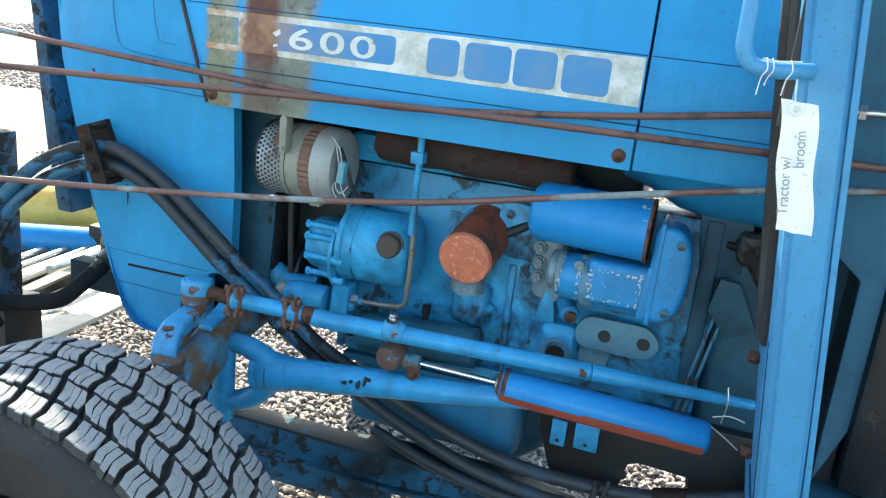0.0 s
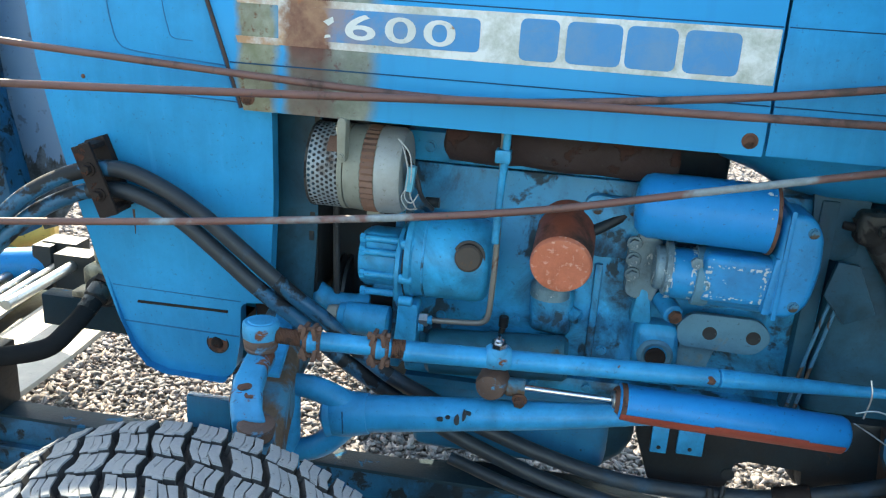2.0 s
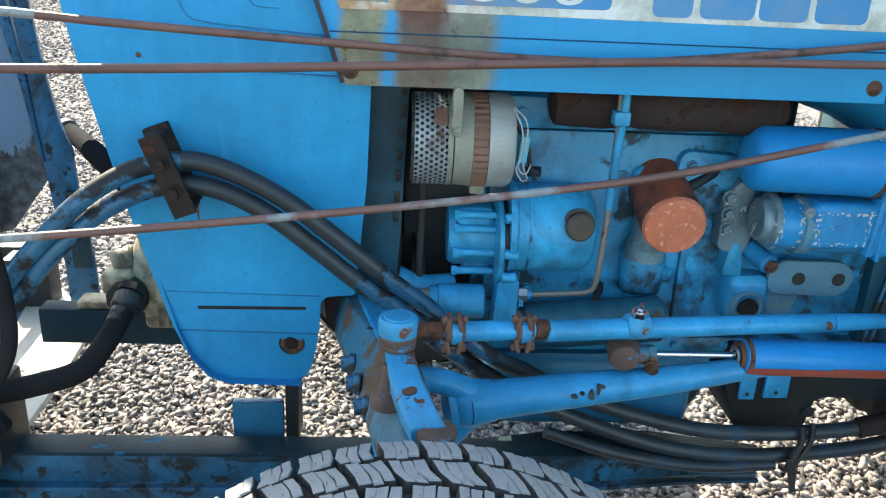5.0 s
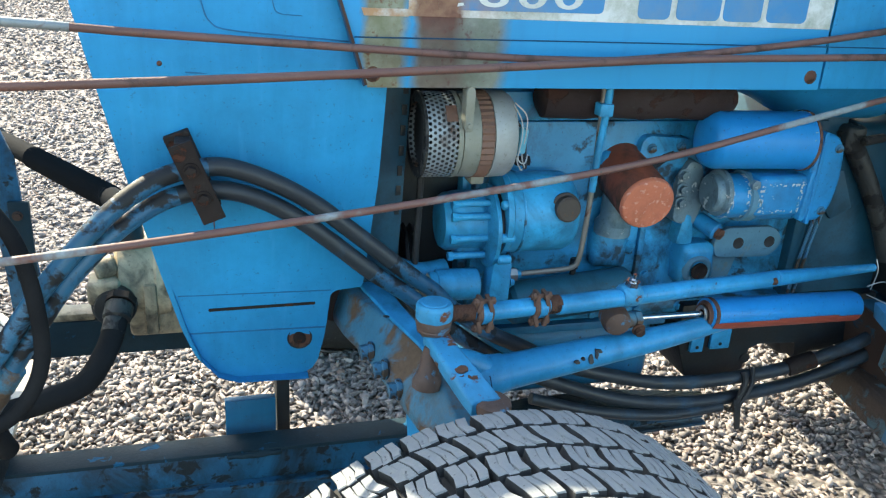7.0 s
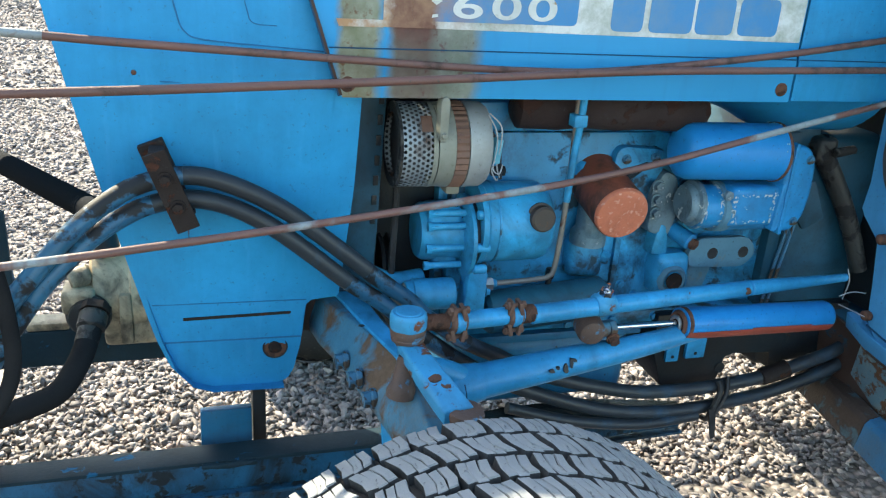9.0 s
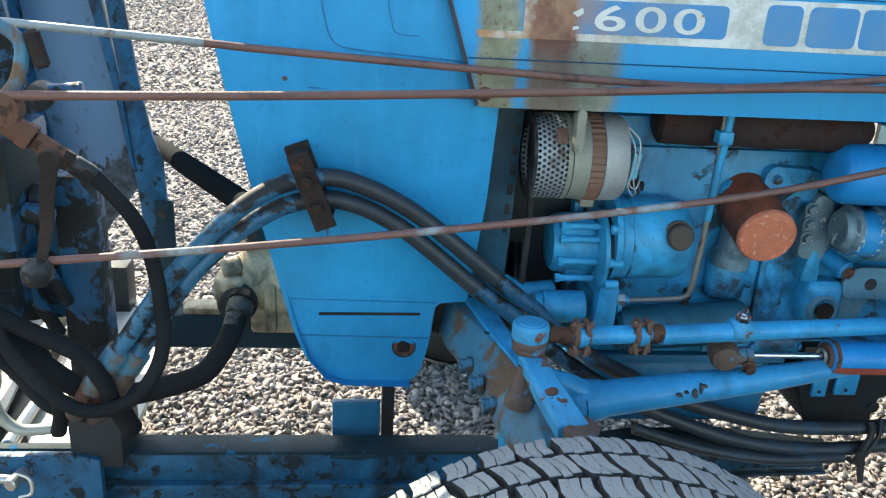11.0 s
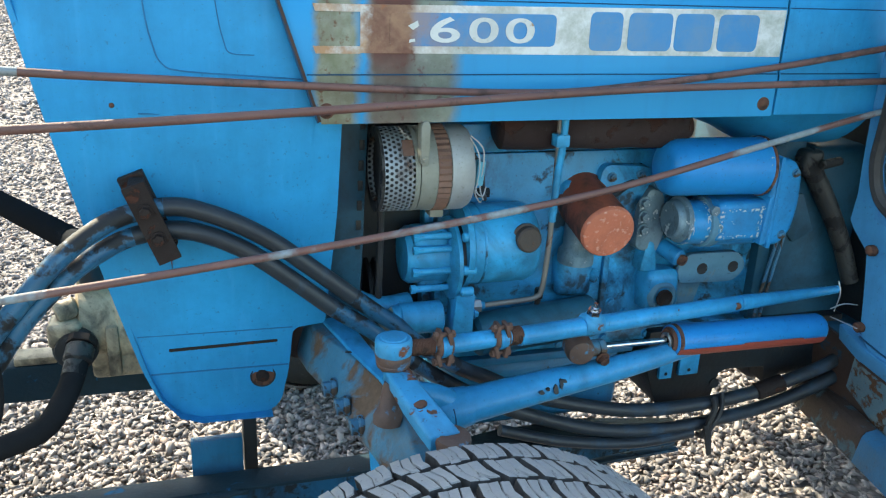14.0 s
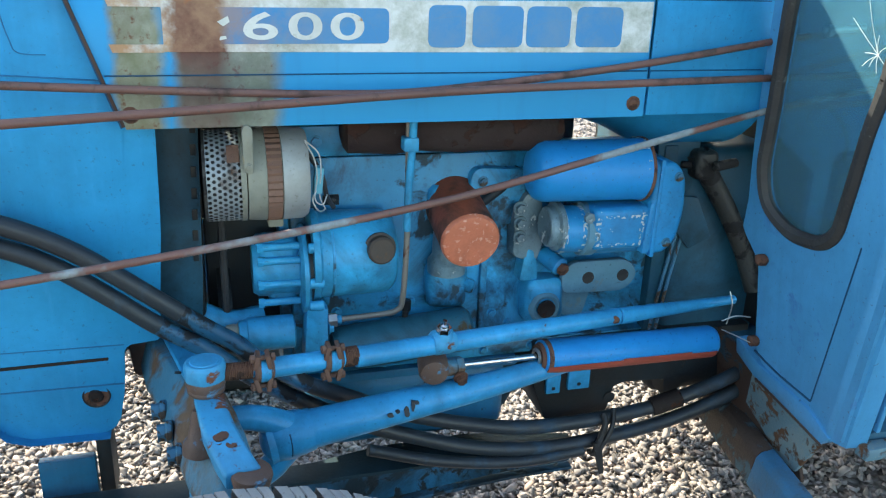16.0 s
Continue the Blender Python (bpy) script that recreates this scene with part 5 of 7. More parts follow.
def linkage():
    # drag link with threaded ends and clamps
    link_rod = part("drag_link", joined(rod((0.100, -0.147, 0.760), (0.170, -0.138, 0.754), 0.0115, 14), rod((0.155, -0.140, 0.755), (0.282, -0.112, 0.746), 0.0150, 18), rod((0.298, -0.109, 0.7425), (0.80, -0.006, 0.7165), 0.0165, 20, 0.004, 0.0155), rod((0.80, -0.006, 0.7165), (1.08, 0.048, 0.7010), 0.0155, 18, 0.002, 0.0085)), M_LINK, tractor, "blue steering drag link")
    d = Vector((0.52, 0.106, -0.028)).normalized()
    for x, y, z in ((0.160, -0.139, 0.7550), (0.264, -0.1165, 0.7475)):
        c = Vector((x, y, z))
        lugs = []
        for sx, turn in ((-1, 14), (1, -10)):
            for sz in (-1, 1):
                lugs.append(box(c + Vector((sx * 0.0085 - 0.0035, -0.019, sz * 0.018 - 0.011)), c + Vector((sx * 0.0085 + 0.0035, 0.006, sz * 0.018 + 0.011)), 0.002, (0, turn * sz, 0)))
        part("clamp", joined(rod(c - d * 0.014, c + d * 0.014, 0.0195, 18, 0.003), *lugs), M_JOINTRUST, link_rod, "rusted pipe clamp")
        for sz in (-1, 1):
            q = c + Vector((0, -0.009, sz * 0.0225))
            part("clamp_bolt", joined(rod(q - d * 0.019, q + d * 0.018, 0.0040, 10), hexnut(q + d * 0.0115, d, 0.0065, 0.006), hexnut(q - d * 0.0175, d, 0.0065, 0.006)), M_JOINTRUST, link_rod)
        part("scraped_collar", rod(c - d * 0.006 + Vector((0, -0.0035, 0)), c + d * 0.009 + Vector((0, -0.0035, 0)), 0.0185, 18, 0.002), M_LINK, link_rod)
    part("threaded_end", lathe((0.098, -0.1475, 0.7605), (0.070, 0.009, -0.006), [(k * 0.0012, 0.0132 if k % 2 else 0.0118) for k in range(40)], 16), M_RUST, link_rod, "rusted threaded end")
    part("threaded_end", lathe((0.282, -0.1125, 0.7460), d, [(k * 0.0014, 0.0158 if k % 2 else 0.0146) for k in range(16)], 16), M_RUST, link_rod, "rusted threaded end")
    boss = Vector((0.4475, -0.079, 0.7385))
    part("link_boss", joined(lathe(boss - d * 0.020, d, [(0, 0.016), (0.006, 0.0205), (0.034, 0.0205), (0.040, 0.016)], 22), lathe(boss + Vector((0, -0.004, 0.010)), (0, -0.15, 1), [(0, 0.017), (0.008, 0.0155), (0.011, 0.013)], 20)), M_ARM, link_rod, "rust-flecked boss on the link")
    part("grease_nut", joined(hexnut(boss + Vector((0, -0.006, 0.020)), (0.05, -0.2, 1), 0.0125, 0.010), lathe(boss + Vector((0, -0.008, 0.030)), (0.05, -0.2, 1), [(0, 0.008), (0.004, 0.0075), (0.006, 0.004), (0.013, 0.0035)], 12)), M_CHROME, link_rod, "bare steel nut")
    part("paint_chip", wobbled(lathe((0.786, -0.0235, 0.7180), (0.1, -1, 0), [(0, 0.0075), (0.0025, 0.0065), (0.003, 0.001)], 11), 0.003, 120), M_RUST, link_rod)
    # ball joint
    joint = part("ball_joint", lathe((0.080, -0.148, 0.7285), (0.0, 0.02, 1), [(0.018, 0.026), (0.026, 0.0280), (0.030, 0.0290), (0.045, 0.0290), (0.050, 0.0278), (0.0525, 0.0250), (0.0520, 0.0205), (0.0535, 0.0190), (0.0540, 0.0120), (0.0535, 0.0)], 36), M_ARM, tractor, "blue ball joint with a rusted collar")
    part("joint_collar", wobbled(lathe((0.080, -0.148, 0.7285), (0, 0.02, 1), [(-0.008, 0.015), (0.000, 0.0205), (0.006, 0.0255), (0.010, 0.0265), (0.0115, 0.0255), (0.014, 0.0270), (0.026, 0.0286), (0.0275, 0.0278)], 36, False), 0.0008, 60), M_BALL, joint, "rusted joint collar")
    # damper
    cyl = part("steering_damper", lathe((0.6450, -0.0250, 0.6610), (0.343, 0.030, -0.0215), [(0, 0.026), (0.002, 0.030), (0.010, 0.0305), (0.362, 0.0305), (0.370, 0.027), (0.374, 0.020)], 30), M_CAN, tractor, "bright blue damper with red primer showing")
    bm = lathe((0.6490, -0.0250, 0.6607), (0.343, 0.030, -0.0215), [(0, 0.0309), (0.01, 0.0311), (0.05, 0.0311), (0.10, 0.0311), (0.15, 0.0311), (0.20, 0.0311), (0.25, 0.0311), (0.30, 0.0311), (0.34, 0.0311), (0.360, 0.0309)], 64, False)
    kill = [f for f in bm.faces if f.calc_center_median().z - (0.6610 - (f.calc_center_median().x - 0.645) * 0.0627) > -0.006 - 0.008 * noise.noise(f.calc_center_median() * 30)]
    bmesh.ops.delete(bm, geom=kill, context='FACES')
    part("primer_band", bm, M_REDPAINT, cyl, "worn red primer underside")
    part("gland", lathe((0.6370, -0.0255, 0.6613), (0.343, 0.030, -0.0215), [(0.006, 0.010), (0.004, 0.016), (0.002, 0.022), (0.008, 0.026), (0.012, 0.0313), (0.02, 0.0313)], 28), M_RUST, cyl, "rusted end gland")
    part("gland_ring", lathe((0.6365, -0.0256, 0.6614), (0.343, 0.030, -0.0215), [(0.000, 0.009), (-0.002, 0.013), (0.000, 0.0165), (0.003, 0.0165)], 24, False), M_STEEL, cyl, "worn steel gland ring")
    part("damper_rod", rod((0.4880, -0.0450, 0.6730), (0.6510, -0.0245, 0.6620), 0.0056, 16), M_CHROME, cyl, "shiny chromed rod")
    part("rod_clevis", joined(rod((0.4610, -0.0480, 0.6730), (0.4930, -0.0450, 0.6730), 0.0155, 16, 0.003), hexnut((0.4810, -0.0490, 0.6730), (1, 0.1, 0), 0.017, 0.012)), M_AXLE, cyl, "grey-green clevis")
    part("clevis_nut", bolt((0.4870, -0.0610, 0.6600), (0, -1, -0.3), 0.009, 0.012), M_RUST, cyl)
    part("rubber_bush", lathe((0.4370, -0.0790, 0.6790), (0.15, 1, 0.1), [(0, 0.014), (0.003, 0.022), (0.012, 0.0255), (0.040, 0.0255), (0.052, 0.020)], 24), M_BALL, cyl, "rusty brown rubber bush")
    for pts in ([(0.985, -0.015, 0.690), (1.010, -0.02, 0.70), (1.035, -0.03, 0.70)], [(0.985, -0.018, 0.674), (1.01, -0.03, 0.664), (1.032, -0.045, 0.655)], [(1.0, -0.01, 0.68), (1.004, -0.012, 0.72), (1.0, -0.005, 0.745)]):
        part("wire_tie", tube([(x + 0.028, y, z) for x, y, z in pts], 0.0013, 6), M_STEEL, cyl, "bare twisted wire")
    # radius arm with its fork
    arm = part("radius_arm", joined(
        tube([(0.166, -0.066, 0.584), (0.216, -0.063, 0.592), (0.400, -0.055, 0.6145), (0.560, -0.045, 0.6315), (0.740, -0.012, 0.645)], 0.03, 24, 8, radii=lambda t: 0.0385 - 0.0200 * min(1, t * 1.1)),
        lathe((0.238, -0.062, 0.5945), (-1, -0.03, -0.14), [(0, 0.034), (0.02, 0.037), (0.045, 0.040), (0.062, 0.038), (0.076, 0.030), (0.084, 0.016), (0.086, 0.0)], 24),
        tube([(0.211, -0.066, 0.600), (0.184, -0.068, 0.617), (0.156, -0.070, 0.630), (0.126, -0.071, 0.636), (0.091, -0.072, 0.636), (0.061, -0.072, 0.632)], 0.02, 18, 6, radii=lambda t: 0.0235 - 0.006 * t),
        tube([(0.211, -0.066, 0.584), (0.189, -0.068, 0.560), (0.168, -0.070, 0.536), (0.138, -0.071, 0.517), (0.104, -0.072, 0.510), (0.071, -0.072, 0.508)], 0.02, 18, 6, radii=lambda t: 0.0245 - 0.006 * t)), M_LINK, tractor, "thick blue radius arm with a forked end")
    part("weld_line", tube([(0.199, -0.0960, 0.611), (0.202, -0.1018, 0.591), (0.202, -0.0985, 0.572)], 0.0013, 6), M_CRACK, arm)
    for x, dz, w, h in ((0.362, 0.008, 0.0045, 0.003), (0.374, 0.011, 0.004, 0.002), (0.390, 0.006, 0.0045, 0.008), (0.401, 0.012, 0.003, 0.009), (0.406, 0.016, 0.006, 0.003)):
        r = 0.0385 - 0.0200 * min(1, (x - 0.180) / 0.56 * 1.1) + 0.0008
        zc, yc = 0.6145 + (x - 0.40) * 0.135, -0.055 + (x - 0.40) * 0.06
        z = zc + dz
        y = yc - math.sqrt(r * r - dz * dz)
        part("paint_chip", wobbled(loft([[(x + w * math.cos(k * math.tau / 9), y + d - h * math.sin(k * math.tau / 9) * -0.35, z + h * math.sin(k * math.tau / 9)) for k in range(9)] for d in (0.004, -0.0003)]), 0.0022, 140), M_OILY, arm)


linkage()


def front_axle():
    def section(y, xf, zl, xg, zt, back):
        return [(xf, y, zl), (xf - 0.002, y, zl + 0.022), (xf + 0.006, y, zl + 0.045), (xg, y, zt - 0.006), (xg + 0.004, y, zt), (back - 0.012, y, zt), (back, y, zt - 0.014), (back, y, zl + 0.002)]
    stations = [(0.62, -0.045, 0.612, -0.020, 0.700, 0.070), (0.20, -0.040, 0.612, -0.016, 0.698, 0.075), (0.10, -0.022, 0.606, -0.008, 0.686, 0.085), (0.0, 0.008, 0.602, 0.036, 0.684, 0.095),
                (-0.10, 0.028, 0.596, 0.064, 0.682, 0.118), (-0.16, 0.042, 0.590, 0.078, 0.676, 0.130), (-0.21, 0.056, 0.580, 0.084, 0.660, 0.140), (-0.27, 0.068, 0.560, 0.088, 0.640, 0.150), (-0.30, 0.074, 0.555, 0.092, 0.635, 0.150)]
    beam = part("front_axle", wobbled(bevelled(loft([section(*q) for q in stations]), 0.004, 2, 20), 0.0018, 30), M_AXLE, tractor, "chipped blue and rusty front axle")
    # top flange along the beam
    def strip(y, xg, zt, back):
        return [(xg + 0.002, y, zt), (xg + 0.003, y, zt + 0.007), (back - 0.014, y, zt + 0.009), (back - 0.012, y, zt - 0.004)]
    part("top_flange", bevelled(loft([strip(0.40, -0.015, 0.698, 0.060), strip(0.20, -0.012, 0.696, 0.062), strip(0.10, 0.012, 0.689, 0.072), strip(0.0, 0.038, 0.683, 0.090), strip(-0.10, 0.066, 0.681, 0.112), strip(-0.135, 0.074, 0.678, 0.118)]), 0.002, 1, 20), M_LINK, beam, "cleaner blue top flange")
    part("chip", lathe((0.036, -0.004, 0.689), (0.1, 0.2, 1), [(0, 0.006), (0.002, 0.005), (0.0025, 0.001)], 7), M_OILY, beam)
    for x, y, z in ((0.010, -0.011, 0.628), (0.021, -0.074, 0.628), (0.036, -0.124, 0.618)):
        part("axle_bolt", joined(rod((x + 0.004, y, z), (x - 0.006, y, z), 0.0175, 18, 0.002), hexnut((x - 0.006, y, z), (-1, -0.1, 0), 0.0135, 0.013)), M_BOLT, beam, "dull blue axle bolt")
    part("axle_web", loft([[(0.044, -0.135, 0.602), (0.046, -0.165, 0.520), (0.062, -0.225, 0.545), (0.066, -0.232, 0.588)], [(0.058, -0.133, 0.602), (0.060, -0.163, 0.520), (0.076, -0.222, 0.545), (0.080, -0.230, 0.588)]]), M_LINK, beam, "cleaner blue gusset")
    part("support_leg", prism([(-0.055, 0.73), (-0.015, 0.73), (-0.012, 0.60), (-0.045, 0.61)], 'y', 0.15, 0.40, 0.006), M_RUSTDARK, tractor, "dark rusted front support")
    # steering arm: flat blade from the ball joint to the king pin
    def blade(x, y, z, w, h):
        side = Vector((0.98, 0.16, 0)).normalized()
        c = Vector((x, y, z))
        return [c - side * w - Vector((0, 0, h)), c + side * w - Vector((0, 0, h)), c + side * w * 1.02 + Vector((0, 0, h * 0.6)), c + side * w * 0.8 + Vector((0, 0, h)), c - side * w * 0.8 + Vector((0, 0, h)), c - side * w * 1.02 + Vector((0, 0, h * 0.6))]
    sa = part("steering_arm", bevelled(loft([blade(0.083, -0.150, 0.724, 0.021, 0.010), blade(0.086, -0.185, 0.722, 0.020, 0.011), blade(0.094, -0.235, 0.716, 0.022, 0.012), blade(0.108, -0.278, 0.702, 0.023, 0.013), blade(0.122, -0.300, 0.686, 0.024, 0.012)]), 0.003, 2, 40), M_ARM, tractor, "chipped blue steering arm blade")
    for x, y, z, r in ((0.096, -0.252, 0.7245, 0.010), (0.092, -0.262, 0.7205, 0.005), (0.108, -0.268, 0.7185, 0.007)):
        part("rust_spot", wobbled(lathe((x, y, z - 0.0022), (0, -0.06, 1), [(0, r), (0.002, r * 0.9), (0.0026, 0.0)], 11), 0.004, 90), M_RUST, sa)
    part("king_pin_cap", lathe((0.131, -0.297, 0.683), (0.05, -0.10, 1), [(-0.01, 0.024), (0.006, 0.0275), (0.011, 0.026), (0.014, 0.018), (0.0125, 0.010), (0.012, 0.0)], 28), M_BALL, sa, "rusted king pin cap")
    part("stop_boss", wobbled(lathe((0.066, -0.180, 0.664), (0.10, 0.10, 1), [(-0.01, 0.023), (0.004, 0.0225), (0.010, 0.020), (0.014, 0.016), (0.044, 0.0135), (0.056, 0.011)], 24), 0.002, 40), M_BALL, beam, "rusted boss under the ball joint")
    part("king_pin_housing", lathe((0.131, -0.296, 0.44), (0, 0, 1), [(0, 0.034), (0.01, 0.036), (0.18, 0.033), (0.20, 0.028), (0.225, 0.024)], 28), M_AXLE, tractor, "rusty king pin housing")
    part("jaw_pin", lathe((0.098, -0.076, 0.47), (0, 0, 1), [(0, 0.020), (0.05, 0.022), (0.145, 0.022), (0.175, 0.018)], 22), M_LINK, tractor, "blue pin held in the jaw of the radius arm")
    part("hub", rod((0.105, -0.33, 0.40), (0.103, -0.50, 0.382), 0.06, 24, 0.01), M_AXLE, tractor)


front_axle()

WHEEL_R, WHEEL_W = 0.382, 0.235


def tread_mesh(skew, wide, long_, phase):
    """One tread block cut by narrow sipes, dusty on top and clean black on its sides; x along the tread, y across, z out."""
    bm = bmesh.new()
    rng = random.Random(int(phase * 100) + int(skew * 1000))
    cuts = [-0.5, -0.16 + 0.05 * phase, 0.17 + 0.04 * phase, 0.5]
    h = 0.5 * wide
    for i, (a, b) in enumerate(zip(cuts, cuts[1:])):
        u0, u1 = a * long_ + (0.0004 if a > -0.5 else 0), b * long_ - (0.0004 if b < 0.5 else 0)
        kink = 0.0035 * (1 if phase >= 0 else -1)
        near, far = (-h - 0.0025 * (i == 1), h + 0.0022 * (i == 0))
        pts = [(u0 + skew * near, near), (u1 + skew * near, near), (u1 + kink, -h * 0.15), (u1 + skew * far, far), (u0 + skew * far, far), (u0 + kink, -h * 0.15)]
        pts = [(x + rng.uniform(-0.0011, 0.0011), y + rng.uniform(-0.0014, 0.0014)) for x, y in pts]
        cx, cy = sum(p[0] for p in pts) / 6, sum(p[1] for p in pts) / 6
        lo = [bm.verts.new((cx + (x - cx) * 1.10, cy + (y - cy) * 1.08, -0.016)) for x, y in pts]
        mid = [bm.verts.new((x, y, -0.0018)) for x, y in pts]
        hi = [bm.verts.new((cx + (x - cx) * 0.90, cy + (y - cy) * 0.94, 0.0006 * (i - 1) + rng.uniform(-0.0009, 0.0005))) for x, y in pts]
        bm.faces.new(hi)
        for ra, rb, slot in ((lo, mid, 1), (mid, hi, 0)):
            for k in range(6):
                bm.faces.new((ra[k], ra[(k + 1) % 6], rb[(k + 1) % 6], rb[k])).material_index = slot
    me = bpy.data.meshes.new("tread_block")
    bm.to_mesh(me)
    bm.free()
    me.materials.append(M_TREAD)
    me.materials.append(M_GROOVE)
    return me


def front_wheel(cx, cy, with_blocks):
    w, r = WHEEL_W, WHEEL_R
    prof = [(-0.070, 0.205), (-0.095, 0.225), (-0.118, 0.275), (-0.122, 0.320), (-0.115, 0.350), (-0.102, 0.362), (-0.05, 0.3675), (0, 0.369), (0.05, 0.3675), (0.102, 0.362), (0.115, 0.350), (0.122, 0.320), (0.118, 0.275), (0.095, 0.225), (0.070, 0.205)]
    wheel = part("front_wheel", lathe((cx, cy, r), (0, 1, 0), prof, 96, False), M_TYRE, tractor, "front wheel with a dusty, deeply treaded road tyre")
    part("rim", lathe((cx, cy, r), (0, 1, 0), [(-0.10, 0.20), (-0.09, 0.207), (-0.05, 0.19), (0.03, 0.185), (0.05, 0.11), (0.052, 0.0)], 48, False), M_FRAME, wheel, "blue steel rim")
    rows = [(-0.091, 0.036, -0.15), (-0.0455, 0.037, -0.45), (0.0, 0.036, -0.10), (0.0455, 0.037, -0.45), (0.091, 0.036, -0.15)]
    count = 50 if with_blocks else 0
    for j, (y, wide, skew) in enumerate(rows):
        meshes = [tread_mesh(skew, wide, 0.0375, ph) for ph in (0, 1, -1, 0.5, -0.5, 0.25, -0.75)]
        for k in range(count):
            a = math.tau * (k + 0.5 * (j % 2) + 0.13 * j) / count
            crown = 0.384 - (abs(y) / 0.112) ** 3 * 0.010
            ob = new("tread_block", meshes[(k * 5 + j * 3 + k // 7) % 7])
            tilt = -math.atan(0.22 * (y / 0.112) * abs(y / 0.112))
            basis = Matrix.Translation((cx, cy + y, r)) @ Matrix.Rotation(a, 4, 'Y') @ Matrix.Translation((0, 0, crown)) @ Matrix.Rotation(tilt, 4, 'X')
            ob.parent = wheel
            ob.matrix_parent_inverse = Matrix.Translation(-WHERE[wheel.name])
            ob.matrix_basis = basis
    if not with_blocks:
        crown = lathe((cx, cy, r), (0, 1, 0), [(-0.11, 0.366), (-0.10, 0.378), (0, 0.385), (0.10, 0.378), (0.11, 0.366)], 96, False)
        part("tread", crown, M_TREAD, wheel)
    return wheel


front_wheel(0.16, 1.20, False)


# ---- cab ----
cab = thing("tractor_cab", (1.3, 0.25, 0.45), "weathered blue steel tractor cab with a cracked, dusty corner window", "cab")


def cab_shell():
    XF = 1.055

    def part(name, bm, material, parent=None, label="", **kw):
        # the whole front wall leans forwards towards its top
        for v in bm.verts:
            v.co.x += 0.018 - 0.128 * (v.co.z - 0.735)
        return upright_part(name, bm, material, parent, label, **kw)
    wall = [(-0.155, 1.75), (-0.026, 1.271), (-0.008, 1.15), (0.003, 1.075), (0.012, 0.976), (0.015, 0.921), (0.028, 0.862), (0.018, 0.848), (-0.024, 0.81), (-0.028, 0.723), (-0.029, 0.64), (-0.052, 0.612), (-0.232, 0.570), (-0.270, 0.575), (-0.328, 0.85), (-0.415, 1.35), (-0.48, 1.75)]
    hole = rounded([(-0.17, 1.702), (-0.066, 1.274), (-0.038, 1.088), (-0.018, 0.984), (-0.036, 0.920), (-0.107, 0.891), (-0.182, 0.901), (-0.217, 0.930), (-0.239, 1.018), (-0.261, 1.109), (-0.282, 1.17), (-0.40, 1.70)], 0.03, 4)
    # front wall as a plate with the window cut through it
    bm = bmesh.new()
    for x in (XF, XF + 0.022):
        a = [bm.verts.new((x, y, z)) for y, z in wall]
        b = [bm.verts.new((x, y, z)) for y, z in hole]
        ea = [bm.edges.new((a[i], a[(i + 1) % len(a)])) for i in range(len(a))]
        eb = [bm.edges.new((b[i], b[(i + 1) % len(b)])) for i in range(len(b))]
        bmesh.ops.triangle_fill(bm, edges=ea + eb, use_beauty=True)
    bm.verts.ensure_lookup_table()
    na, nb = len(wall), len(hole)
    for off, n in ((0, na), (na, nb)):
        for i in range(n):
            p, q = bm.verts[off + i], bm.verts[off + (i + 1) % n]
            s, t = bm.verts[na + nb + off + i], bm.verts[na + nb + off + (i + 1) % n]
            bm.faces.new((p, q, t, s))
    fw = part("front_wall", bm, M_CAB, cab, "chalky blue front wall of the cab", smooth=False)
    gl = [(y * 1.0, z) for y, z in hole]
    pane = part("window_pane", prism(gl, 'x', XF + 0.006, XF + 0.010, 0.0), M_GLASS, cab, "dusty cracked glass pane", smooth=False)
    pane.visible_shadow = False
    seal = tube([(XF + 0.002, y, z) for y, z in hole] + [(XF + 0.002, *hole[0])], 0.0135, 8, 2)
    part("window_seal", seal, M_SEAL, cab, "cracked black rubber window seal")
    # star crack
    c = Vector((XF + 0.004, -0.256, 1.214))
    for ang, ln in ((150, 0.10), (118, 0.09), (95, 0.03), (30, 0.03), (-30, 0.025), (-90, 0.028), (-140, 0.03), (180, 0.04), (205, 0.05)):
        e = c + Vector((0, math.cos(radians(ang)) * -0.7, math.sin(radians(ang)))) * ln * 0.9
        part("glass_crack", tube([c, c.lerp(e, 0.5) + Vector((0, 0.002, 0.001)), e], 0.00045, 5, 3), M_STRING, pane)
    # stiffening seam on the lower wall
    part("panel_seam", tube([(XF - 0.0005, -0.270, 0.928), (XF - 0.0005, -0.232, 0.773), (XF - 0.0005, -0.192, 0.611)], 0.0014, 6), M_CRACK, fw)
    part("panel_seam", tube([(XF - 0.0008, -0.030, 0.628), (XF - 0.0008, -0.10, 0.616), (XF - 0.0008, -0.192, 0.611)], 0.0022, 6), M_CRACK, fw)
    for y, z in ((-0.045, 0.822), (-0.035, 0.652)):
        part("wall_bolt", lathe((XF, y, z), (-1, 0, 0), [(0, 0.008), (0.004, 0.011), (0.016, 0.0105), (0.019, 0.006)], 16), M_RUST, fw, "rusted rubber-capped bolt")
    part("sill_flange", prism([(0.022, 0.634), (-0.052, 0.610), (-0.190, 0.598), (-0.250, 0.572), (-0.232, 0.548), (-0.041, 0.576), (0.020, 0.600)], 'x', XF - 0.007, XF + 0.02, 0.003), M_CAB, cab, "blue sill flange")
    part("flange_crack", tube([(XF - 0.0065, -0.046, 0.5755), (XF - 0.0065, -0.140, 0.5625), (XF - 0.0065, -0.232, 0.5485)], 0.0032, 6), M_RUSTDARK, fw, "dark rusted joint under the sill flange")
